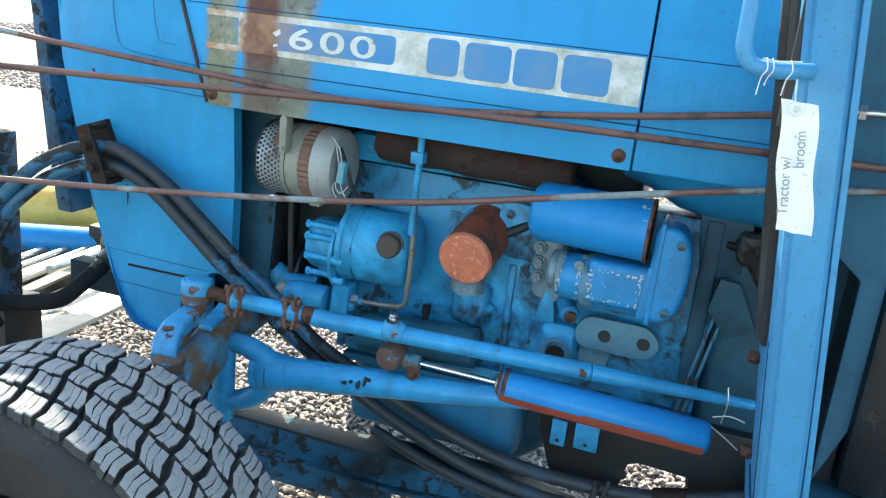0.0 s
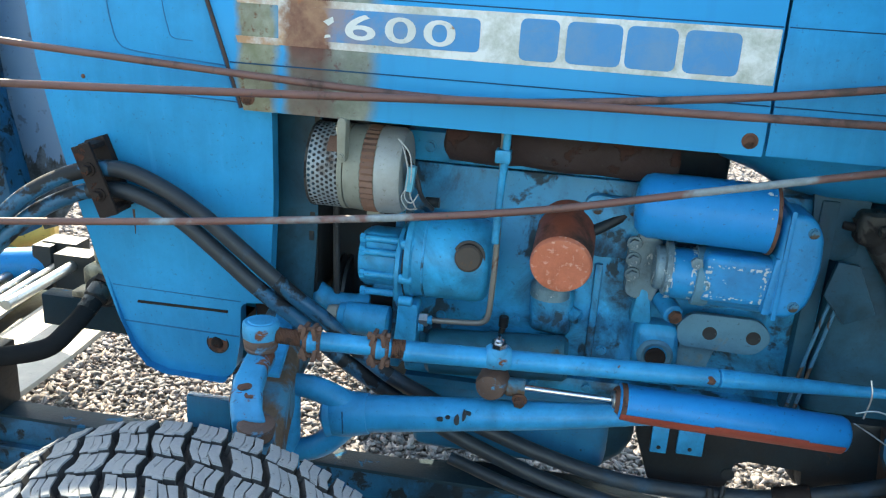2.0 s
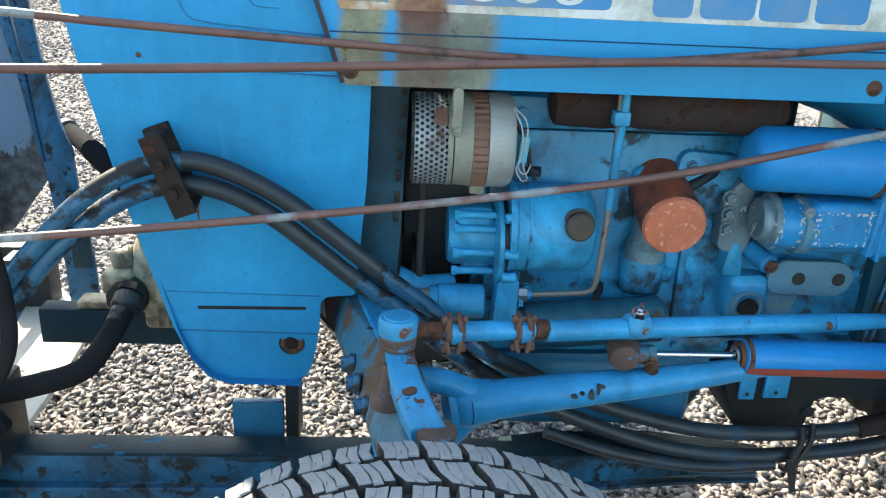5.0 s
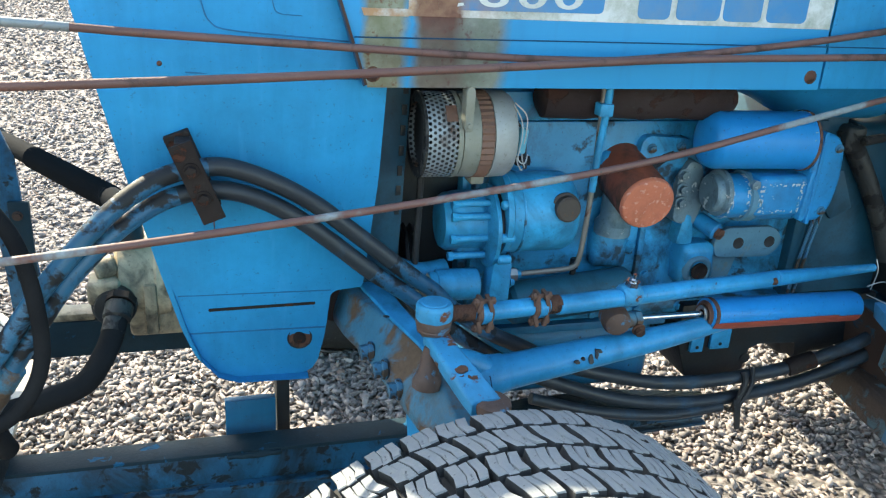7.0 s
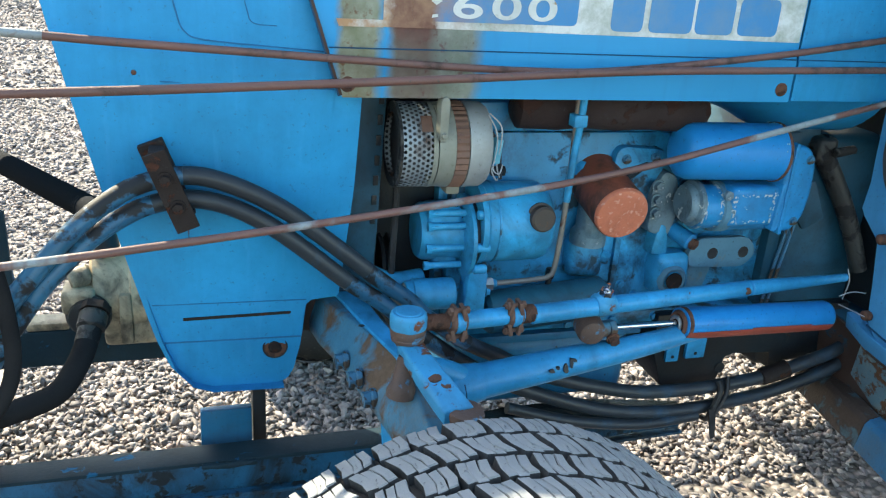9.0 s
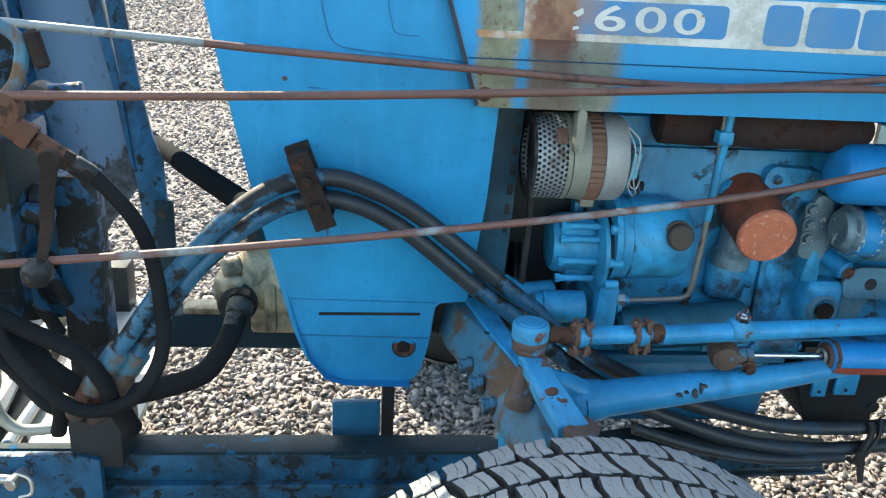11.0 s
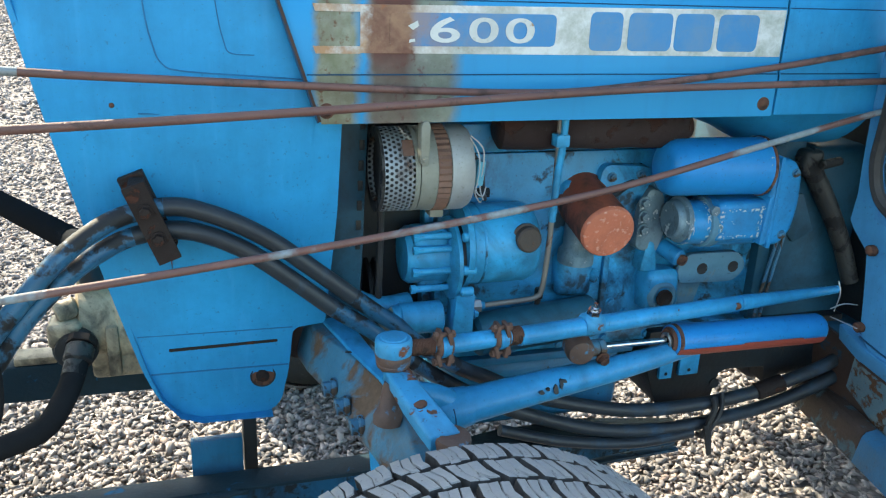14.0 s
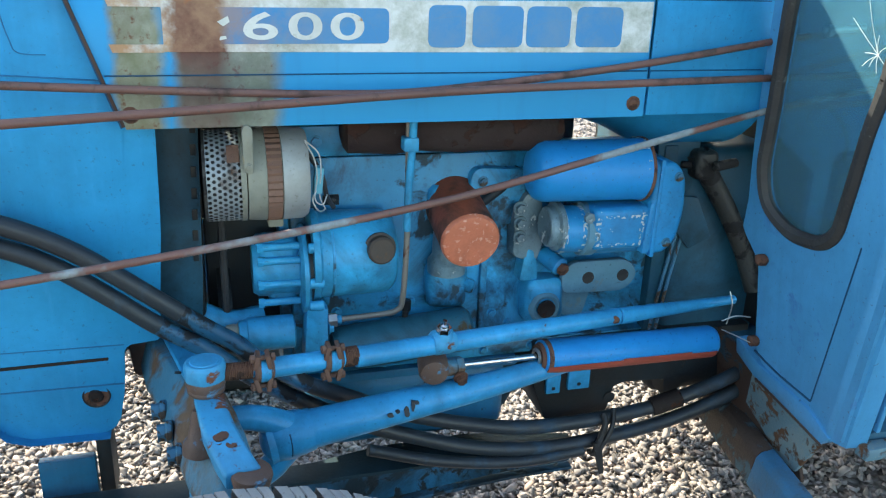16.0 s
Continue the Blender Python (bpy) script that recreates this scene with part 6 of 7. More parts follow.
    part("lower_apron", prism([(-0.012, 0.580), (-0.230, 0.556), (-0.205, 0.52), (-0.151, 0.430), (-0.10, 0.435), (0.006, 0.490)], 'x', XF + 0.012, XF + 0.020, 0.002), M_CABRUST, cab, "rust-eaten lower apron")
    def bar(stations):
        return bevelled(loft([[(x, y, 0.378), (x + 0.012, y, 0.436), (x + 0.022, y, 0.446), (x + 0.050, y, 0.450), (x + 0.052, y, 0.378)] for x, y in stations]), 0.003, 2, 30)
    step = upright_part("step_angle", bar(((1.0640, -0.100), (1.046, -0.20), (0.985, -0.55))), M_STEPBLUE, cab, "blue outer end of the step bar")
    upright_part("rusted_end", wobbled(bar(((1.110, 0.16), (1.080, -0.01), (1.0645, -0.0995))), 0.002, 25), M_STEPRUST, step, "rust-eaten inner end of the step bar")
    part("apron_lip", prism([(0.13, 0.60), (-0.01, 0.575), (0.008, 0.520), (-0.09, 0.446), (-0.150, 0.436), (-0.158, 0.408), (-0.09, 0.400), (0.05, 0.420), (0.13, 0.430)], 'x', XF + 0.024, XF + 0.032, 0.002), M_RUSTDARK, cab, "dark rust-eaten lip below the apron")
    # outer corner post of the doorway
    bm = bmesh.new()
    rows = []
    for z, y in ((0.565, -0.276), (0.85, -0.338), (1.35, -0.425), (1.75, -0.490)):
        rows.append([bm.verts.new(p) for p in ((XF - 0.003, y + 0.042, z), (XF - 0.003, y + 0.034, z), (XF + 0.010, y + 0.003, z), (XF + 0.046, y - 0.002, z), (XF + 0.052, y + 0.004, z), (XF + 0.052, y + 0.042, z))])
    for a, b in zip(rows, rows[1:]):
        for k in range(6):
            bm.faces.new((a[k], a[(k + 1) % 6], b[(k + 1) % 6], b[k]))
    bm.faces.new(rows[0])
    bm.faces.new(rows[-1][::-1])
    part("corner_post", bm, M_CAB, cab, "blue folded steel corner post")
    part("door_gutter", prism([(-0.280, 0.60), (-0.290, 0.60), (-0.500, 1.75), (-0.490, 1.75)], 'x', XF + 0.053, XF + 0.061, 0.002), M_CAB, cab)
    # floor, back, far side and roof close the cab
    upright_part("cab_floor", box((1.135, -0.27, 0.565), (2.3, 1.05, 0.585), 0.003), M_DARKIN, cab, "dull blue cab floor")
    upright_part("sill_rail", box((1.125, -0.30, 0.552), (2.3, -0.272, 0.575), 0.004), M_CABRUST, cab, "rusted cab sill rail")
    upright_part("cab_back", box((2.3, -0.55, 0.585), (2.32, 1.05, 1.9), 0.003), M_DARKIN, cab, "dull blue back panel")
    upright_part("far_wall", joined(box((1.06, 0.48, 0.45), (1.075, 1.05, 0.72), 0.003), box((1.0755, 1.03, 0.586), (2.3, 1.05, 0.72), 0.003)), M_CAB, cab, "blue far wall")
    upright_part("cab_roof", box((0.99, -0.62, 1.9), (2.36, 1.12, 1.95), 0.02), M_CAB, cab, "blue cab roof")
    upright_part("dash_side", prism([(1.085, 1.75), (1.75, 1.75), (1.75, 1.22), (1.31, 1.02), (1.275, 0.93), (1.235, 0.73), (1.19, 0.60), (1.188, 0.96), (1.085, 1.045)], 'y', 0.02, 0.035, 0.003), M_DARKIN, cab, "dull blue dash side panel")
    upright_part("dash_edge", tube([(1.75, 0.018, 1.22), (1.31, 0.018, 1.02), (1.275, 0.018, 0.93), (1.235, 0.018, 0.73)], 0.006, 8, 3), M_OILY, cab)
    upright_part("pedal_box", box((1.225, 0.0, 0.60), (1.45, 0.45, 1.0), 0.02), M_OILY, cab, "dark pedal box")
    # stud showing in the doorway
    upright_part("door_stud", joined(rod((1.115, -0.02, 1.222), (1.20, -0.02, 1.227), 0.006, 12), hexnut((1.121, -0.02, 1.222), (1, 0, 0), 0.012, 0.010)), M_STEEL, cab, "bright steel stud")
    # grab handle
    y = -0.455
    upright_part("grab_handle", tube([(0.941, y, 1.70), (0.941, y, 1.45), (0.941, y, 1.33), (0.943, y, 1.298), (0.955, y, 1.284), (0.975, y, 1.282), (0.995, y + 0.004, 1.283), (1.012, y + 0.022, 1.284)], 0.009, 12), M_CAB, cab, "blue tubular grab handle")
    upright_part("door_edge_strip", prism([(-0.385, 1.22), (-0.391, 1.22), (-0.470, 1.75), (-0.463, 1.75)], 'x', 0.992, 1.002, 0.002), M_SEAL, cab, "pale weathered door edge strip")


cab_shell()


def paper_tag():
    bm = bmesh.new()
    n, m = 14, 4
    grid = [[None] * (m + 1) for _ in range(n + 1)]
    top, bot = (0.9865, 1.256), (1.0075, 1.123)
    for i in range(n + 1):
        for j in range(m + 1):
            t, u = i / n, j / m
            x = top[0] + (bot[0] - top[0]) * t + 0.0365 * u + 0.0018 * math.sin(t * 9)
            z = top[1] + (bot[1] - top[1]) * t - 0.003 * u + 0.0006 * math.sin(u * 9)
            grid[i][j] = bm.verts.new((x, -0.474 + 0.004 * math.sin(t * 5 + u * 2) + 0.003 * u, z))
    for i in range(n):
        for j in range(m):
            bm.faces.new((grid[i][j], grid[i + 1][j], grid[i + 1][j + 1], grid[i][j + 1]))
    got = bmesh.ops.extrude_face_region(bm, geom=bm.faces[:])
    for v in got["geom"]:
        if isinstance(v, bmesh.types.BMVert):
            v.co.y += 0.0008
    tag = part("paper_tag", bm, M_PAPER, None, centre=False)
    tagged(tag, "creased white paper tag tied to the grab handle with string", "tag")
    for text, x, z, size in (("Tractor w/", 1.0160, 1.140, 0.0150), ("broom", 1.0215, 1.190, 0.0150)):
        cu = bpy.data.curves.new("writing", 'FONT')
        cu.body = text
        cu.size = size
        cu.extrude = 0.0002
        tmp = new("writing_curve", cu)
        me = bpy.data.meshes.new_from_object(tmp.evaluated_get(bpy.context.evaluated_depsgraph_get()))
        bpy.data.objects.remove(tmp)
        me.transform(Matrix.Translation((x, -0.4795, z)) @ Matrix.Rotation(radians(-8), 4, 'Y') @ pose(0, 0, 0, 90) @ pose(0, 0, 0, 0, 0, 90) @ Matrix.Diagonal((0.92, 1, 1, 1)))
        link("writing", me, M_INK, tag, "grey handwriting", centre=False, smooth=False)
    part("eyelet", lathe((1.003, -0.477, 1.2475), (0, -1, 0), [(0, 0.0075), (0.0008, 0.0072), (0.0008, 0.0035), (0, 0.003)], 18, False), M_STRING, tag)
    st = thing("string", (0.98, -0.455, 1.27), "white string knotted round the grab handle", "string")
    for x, drop in ((0.966, 0.020), (0.972, 0.010), (0.990, 0.018)):
        part("loop", tube([(x, -0.452, 1.293), (x + 0.001, -0.464, 1.290), (x + 0.002, -0.4655, 1.282), (x - 0.002, -0.464, 1.274), (x - 0.004, -0.462, 1.276 - drop)], 0.0007, 5), M_STRING, st)
    part("knot", tube([(0.962, -0.460, 1.2925), (0.975, -0.463, 1.2915), (0.990, -0.463, 1.2925), (1.0, -0.460, 1.2935)], 0.0008, 5), M_STRING, st)
    part("hanging_end", tube([(0.998, -0.466, 1.276), (0.999, -0.474, 1.262), (1.002, -0.478, 1.249)], 0.0007, 5), M_STRING, st)


paper_tag()


# ---- control rods ----
def control_rod(pts, r, label, mat=M_RODRUST, bare=()):
    ob = part("control_rod", tube(pts, r, 12, 8), mat, None)
    if bare:
        part("bare_length", wobbled(tube(bare, r + 0.0004, 12, 8), 0.0003, 60), M_RODSTEEL, ob, "grey bare steel length")
    tagged(ob, label, "rod", "control rods along the tractor side")
    return ob


control_rod([(-0.80, -0.063, 1.193), (-0.605, -0.056, 1.1797), (-0.41, -0.0490, 1.1665), (-0.30, -0.045, 1.159), (0.10, -0.031, 1.137), (0.30, -0.027, 1.130), (0.45, -0.025, 1.134), (0.75, -0.023, 1.165), (1.03, -0.021, 1.206), (1.09, -0.02, 1.214)], 0.0058, "long thin rusted control rod, bent upwards at its rear end", M_RODRUST, ((-0.799, -0.063, 1.193), (-0.605, -0.056, 1.1797), (-0.41, -0.0490, 1.1665)))
control_rod([(-0.80, -0.248, 1.116), (-0.30, -0.181, 1.121), (0.10, -0.128, 1.131), (0.45, -0.087, 1.142), (0.75, -0.055, 1.144), (1.03, -0.026, 1.145), (1.25, -0.01, 1.146)], 0.0060, "long thin rusted control rod running level to the cab")
control_rod([(-0.72, -0.195, 0.876), (-0.30, -0.154, 0.903), (0.10, -0.118, 0.938), (0.45, -0.083, 0.979), (0.75, -0.051, 1.036), (1.03, -0.023, 1.089), (1.25, -0.01, 1.12)], 0.0058, "long thin rusted control rod rising towards the cab, half bare steel", M_RODBARE)


# ---- broom frame in front of and below the tractor ----
frame_thing = thing("front_broom_attachment", (-0.4, 0.15, 0.24), "chipped dark blue steel broom subframe with a sooty mast", "machine frame")


def broom_frame():
    part("rail_top", wobbled(prism([(-0.70, 0.124), (0.81, 0.124), (0.81, 0.170), (0.60, 0.216), (0.40, 0.212), (0.26, 0.184), (-0.70, 0.184)], 'z', 0.349, 0.357, 0.002), 0.0006, 12), M_FRAMETOP, frame_thing, "dark top flange of the side rail")
    rail = part("side_rail", prism([(-0.70, 0.288), (0.40, 0.288), (0.66, 0.312), (0.80, 0.316), (0.80, 0.349), (-0.70, 0.349)], 'y', 0.128, 0.136, 0.001), M_FRAME, frame_thing, "chipped blue side rail")
    part("rail_lip", joined(prism([(-0.70, 0.278), (0.40, 0.278), (0.66, 0.302), (0.80, 0.306), (0.80, 0.313), (0.66, 0.309), (0.40, 0.287), (-0.70, 0.287)], 'y', 0.112, 0.150, 0.002), box((-0.70, 0.126, 0.215), (0.40, 0.135, 0.277), 0.002)), M_FRAME, rail, "worn lower lip")
    part("rail_weld", wobbled(tube([(-0.235, 0.124, 0.349), (-0.19, 0.122, 0.347), (-0.135, 0.124, 0.349)], 0.007, 8), 0.004, 60), M_FRAMETOP, rail, "dark lumpy weld")
    part("rail_end_plate", prism([(-0.86, 0.20), (-0.66, 0.20), (-0.66, 0.376), (-0.70, 0.386), (-0.86, 0.386)], 'y', 0.070, 0.088, 0.003), M_FRAME, frame_thing, "chipped blue end plate")
    pin = part("lock_pin", joined(rod((-0.81, 0.03, 0.35), (-0.79, 0.09, 0.352), 0.013, 14), rod((-0.865, 0.045, 0.358), (-0.80, 0.045, 0.352), 0.009, 12), tube([(-0.80, 0.04, 0.372), (-0.775, 0.035, 0.362), (-0.772, 0.03, 0.335), (-0.795, 0.03, 0.325)], 0.004, 8)), M_STEEL, frame_thing, "bright steel lock pin with a ring")
    block = part("bracket_block", box((-0.236, 0.215, 0.325), (-0.137, 0.235, 0.412), 0.003), M_BLOCK, frame_thing, "blue bracket block")
    part("bracket_post", box((-0.134, 0.226, 0.31), (-0.108, 0.30, 0.60), 0.003), M_OILY, frame_thing, "dark bracket post")
    part("cross_bar", box((-0.62, 0.30, 0.492), (-0.20, 0.345, 0.566), 0.004), M_FRAMETOP, frame_thing, "dark cross bar")
    # sunlit left part of the bar top, imitated by a cream block
    part("lit_bar_top", box((-0.545, 0.302, 0.567), (-0.47, 0.35, 0.582), 0.004), M_CREAM, frame_thing, "pale block standing for the sunlit part of the bar top")
    # deck of the broom head
    deck = part("deck_plate", prism([(-0.80, 0.10), (-0.64, 0.12), (-0.632, 0.21), (-0.632, 0.40), (-0.645, 0.60), (-0.712, 0.74), (-0.80, 0.86), (-0.90, 0.86), (-0.86, 0.40), (-0.84, 0.20)], 'z', 0.345, 0.360, 0.003), M_DECK, frame_thing, "pale sunlit deck plate, paint worn off")
    part("deck_seam", tube([(-0.70, 0.595, 0.3605), (-0.725, 0.70, 0.3605), (-0.795, 0.80, 0.3605)], 0.0022, 6), M_OILY, deck)
    for x, dx, y0, y1, z, r in ((-0.823, -0.010, 0.44, 0.745, 0.455, 0.0145), (-0.895, -0.03, 0.30, 0.80, 0.42, 0.013), (-0.955, -0.04, 0.22, 0.86, 0.40, 0.012), (-1.02, -0.05, 0.20, 0.95, 0.39, 0.013), (-1.09, -0.05, 0.20, 0.98, 0.385, 0.013), (-1.16, -0.05, 0.2, 1.0, 0.385, 0.013), (-0.845, 0.0, 0.12, 0.34, 0.375, 0.013)):
        part("deck_bar", rod((x, y0, z), (x + dx, y1, z), r, 14), M_STEEL, frame_thing, "round bare bar across the deck")
    for x, y, z in ((-0.835, 0.77, 0.0), (-0.93, 0.86, 0.0)):
        part("bar_bracket", box((x - 0.055, y - 0.03, 0.35), (x + 0.055, y + 0.04, 0.485), 0.004), M_OILY, frame_thing, "dark bar bracket")
    part("deck_plate", prism([(-1.35, 0.12), (-0.86, 0.12), (-0.88, 0.42), (-0.92, 0.92), (-1.35, 1.0)], 'z', 0.30, 0.312, 0.003), M_OILY, frame_thing, "dark oily under-deck")
    for k in range(4):
        part("deck_slat", box((-1.0 - 0.09 * k, 0.16 + 0.02 * k, 0.335), (-0.955 - 0.09 * k, 0.95, 0.347), 0.003, (0, 0, 8)), M_DECK, frame_thing, "pale worn slat")
    part("deck_edge", box((-1.25, 0.095, 0.33), (-0.70, 0.115, 0.386), 0.003), M_FRAMETOP, frame_thing)
    # mast: broad sooty plate, folded edge, dark post
    part("mast_plate", wobbled(prism([(-1.03, 1.60), (-0.862, 1.60), (-0.781, 1.177), (-0.736, 0.942), (-0.717, 0.795), (-0.702, 0.737), (-0.749, 0.674), (-0.80, 0.605), (-0.841, 0.590), (-0.884, 0.705), (-0.894, 0.802), (-0.921, 0.934), (-0.956, 1.17)], 'y', 0.645, 0.655, 0.002), 0.0006, 9), M_SOOT, frame_thing, "sooty blue mast plate, paint burnt off at its lower edge")
    part("plate_edge", prism([(-0.862, 1.60), (-0.83, 1.60), (-0.752, 1.177), (-0.722, 0.942), (-0.706, 0.77), (-0.717, 0.795), (-0.736, 0.942), (-0.781, 1.177)], 'y', 0.625, 0.655, 0.002), M_FRAME, frame_thing, "blue folded plate edge")
    part("mast_fold", prism([(-1.04, 1.60), (-0.995, 1.60), (-0.925, 1.175), (-0.901, 0.932), (-0.875, 0.802), (-0.84, 0.60), (-0.89, 0.60), (-0.925, 0.80), (-0.944, 0.968), (-0.965, 1.173)], 'y', 0.55, 0.64, 0.004), M_FRAME, frame_thing, "blue folded mast edge")
    part("mast_post", prism([(-0.815, 1.60), (-0.754, 1.60), (-0.707, 1.181), (-0.682, 0.957), (-0.664, 0.858), (-0.645, 0.80), (-0.641, 0.707), (-0.622, 0.52), (-0.622, 0.36), (-0.688, 0.36), (-0.691, 0.52), (-0.700, 0.66), (-0.712, 0.80), (-0.722, 0.955), (-0.745, 1.178)], 'y', 0.63, 0.642, 0.002), M_FRAME, frame_thing, "dark blue mast post")
    clip = part("post_plate", box((-0.668, 0.618, 0.52), (-0.625, 0.629, 0.706), 0.003), M_FRAMETOP, frame_thing, "dark bolted post plate")
    part("plate_bolt", bolt((-0.650, 0.618, 0.675), (0, -1, 0), 0.008, 0.008), M_RUSTDARK, clip)
    part("mast_column", prism([(-0.695, 0.92), (-0.630, 0.92), (-0.628, 0.56), (-0.635, 0.36), (-0.70, 0.36), (-0.70, 0.56)], 'y', 0.09, 0.15, 0.004), M_VALVE, frame_thing, "oily dark mast column")
    part("mast_foot", box((-0.715, 0.08, 0.352), (-0.62, 0.20, 0.50), 0.006), M_OILY, frame_thing, "oily dark mast foot")
    # front drive pump
    pump = part("drive_pump", wobbled(joined(lathe((-0.428, 0.335, 0.640), (1, 0.06, 0), [(0, 0.050), (0.002, 0.072), (0.008, 0.084), (0.070, 0.088), (0.074, 0.092), (0.096, 0.092), (0.100, 0.088), (0.19, 0.086), (0.194, 0.05)], 40), box((-0.405, 0.262, 0.545), (-0.27, 0.36, 0.61), 0.014, seg=3)), 0.0015, 25), M_CREAM, frame_thing, "stained cream hydraulic drive pump")
    part("pump_rib", box((-0.372, 0.240, 0.560), (-0.350, 0.262, 0.660), 0.004), M_CREAM, pump)
    part("side_boss", wobbled(joined(rod((-0.420, 0.285, 0.690), (-0.458, 0.275, 0.680), 0.020, 16, 0.004), rod((-0.40, 0.31, 0.72), (-0.405, 0.31, 0.752), 0.019, 14, 0.004)), 0.002, 30), M_CREAM, pump, "pale side boss")
    part("pump_elbow", box((-0.470, 0.235, 0.628), (-0.412, 0.30, 0.672), 0.010, seg=3), M_CREAM, pump, "pale elbow casting")
    part("pump_port", lathe((-0.424, 0.248, 0.624), (-0.15, -1, 0.1), [(0, 0.040), (0.012, 0.040), (0.016, 0.034), (0.030, 0.030), (0.032, 0.024)], 24), M_OILY, pump, "black pump port")
    part("top_union", rod((-0.39, 0.30, 0.73), (-0.395, 0.30, 0.765), 0.024, 14, 0.004), M_OILY, pump, "dark hose union")


broom_frame()


def yellow_drum():
    d = thing("broom_drum", (-1.3, 1.0, 0.35), "yellow and blue drum of the front broom behind its deck", "broom")
    part("drum", rod((-1.75, 0.75, 0.44), (-1.12, 1.10, 0.456), 0.085, 28, 0.012), M_YELLOW, d, "yellow painted tube")
    part("ram", rod((-1.55, 0.60, 0.40), (-0.95, 0.86, 0.41), 0.05, 24, 0.01), M_CAN, d, "blue ram cylinder")
    part("end_bracket", box((-1.0, 0.80, 0.34), (-0.94, 0.92, 0.48), 0.006), M_OILY, d)


yellow_drum()


# ---- control valve ----
def control_valve():
    v = thing("control_valve", (-0.80, 0.05, 0.80), "oily blue hydraulic control valve with rusted levers and hose fittings", "valve")
    body = part("valve_body", box((-0.98, -0.06, 0.84), (-0.70, 0.12, 1.02), 0.012), M_VALVE, v, "oily blue valve body")
    part("valve_flange", box((-0.95, -0.08, 0.88), (-0.74, -0.061, 0.93), 0.006), M_VALVE, v)
    part("upper_valve_block", box((-0.99, -0.02, 1.021), (-0.80, 0.098, 1.26), 0.012), M_VALVE, v)
    part("back_plate", prism([(-0.95, 1.60), (-0.785, 1.60), (-0.742, 1.219), (-0.723, 1.069), (-0.709, 0.955), (-0.696, 0.855), (-0.690, 0.66), (-0.95, 0.62)], 'y', 0.10, 0.116, 0.003), M_VALVE, v, "blue back plate")
    for x, z in ((-0.725, 0.80), (-0.745, 0.74), (-0.775, 0.69)):
        part("spool_tube", rod((x, 0.06, z), (x + 0.035, 0.09, z - 0.11), 0.012, 12), M_VALVE, v)
    part("lower_block", box((-0.86, 0.0, 0.70), (-0.735, 0.09, 0.84), 0.01), M_VALVE, v)
    part("spool_end", rod((-0.70, -0.02, 0.895), (-0.655, -0.025, 0.893), 0.016, 14, 0.004), M_VALVE, v)
    part("spool_cap", rod((-0.70, 0.02, 0.905), (-0.675, 0.02, 0.905), 0.024, 16, 0.004), M_OILY, v)
    for x, z in ((-0.73, 0.985), (-0.74, 0.90), (-0.84, 0.975), (-0.85, 0.90), (-0.90, 0.87)):
        part("port_plug", joined(rod((x, -0.06, z), (x, -0.085, z), 0.020, 16, 0.003), hexnut((x, -0.085, z), (0, -1, 0), 0.014, 0.012)), M_OILY, v)
    # levers that the rods hang on
    part("lever", joined(loft([[(x - w, -0.199, z), (x + w, -0.199, z), (x + w, -0.191, z), (x - w, -0.191, z)] for x, z, w in ((-0.585, 1.030, 0.011), (-0.592, 1.0, 0.0095), (-0.601, 0.93, 0.008), (-0.614, 0.880, 0.006))]), lathe((-0.586, -0.203, 1.030), (0, 1, 0), [(0, 0.013), (0.016, 0.013)], 16)), M_CLAMP, v, "rusted flat lever")
    part("lever_ball", lathe((-0.618, -0.225, 0.872), (0, 1, 0), [(0, 0.006), (0.006, 0.015), (0.018, 0.020), (0.032, 0.020), (0.044, 0.015), (0.048, 0.006)], 20), M_ARMGREY, v, "rusted lever joint")
    part("lever", tube([(-0.635, -0.215, 1.205), (-0.612, -0.21, 1.195), (-0.598, -0.21, 1.175), (-0.608, -0.21, 1.135), (-0.625, -0.215, 1.112)], 0.0085, 10), M_AXLE, v, "grey bent lever")
    part("lever_end", rod((-0.585, -0.21, 1.196), (-0.575, -0.21, 1.150), 0.010, 12, 0.004), M_CLAMP, v, "rusted lever knuckle")
    part("rod_knuckle", lathe((-0.625, -0.235, 1.100), (0, 1, 0), [(0, 0.012), (0.006, 0.022), (0.03, 0.022), (0.036, 0.012)], 18), M_RUST, v, "rusted rod knuckle")
    boss = part("round_boss", lathe((-0.694, 0.10, 1.055), (0.15, -1, 0.05), [(0, 0.022), (0.045, 0.022), (0.052, 0.019), (0.054, 0.0)], 22), M_ARMGREY, v, "rust-grey round boss")
    part("boss_pin", rod((-0.68, 0.075, 1.062), (-0.625, 0.08, 1.068), 0.013, 14, 0.003), M_VALVE, boss)
    part("hose_union", joined(rod((-0.672, -0.125, 1.065), (-0.645, -0.12, 1.045), 0.017, 12), hexnut((-0.646, -0.12, 1.046), (0.75, 0.05, -0.55), 0.020, 0.016), rod((-0.632, -0.118, 1.036), (-0.588, -0.112, 1.002), 0.014, 14)), M_RUST, v, "rusted hose union")


control_valve()


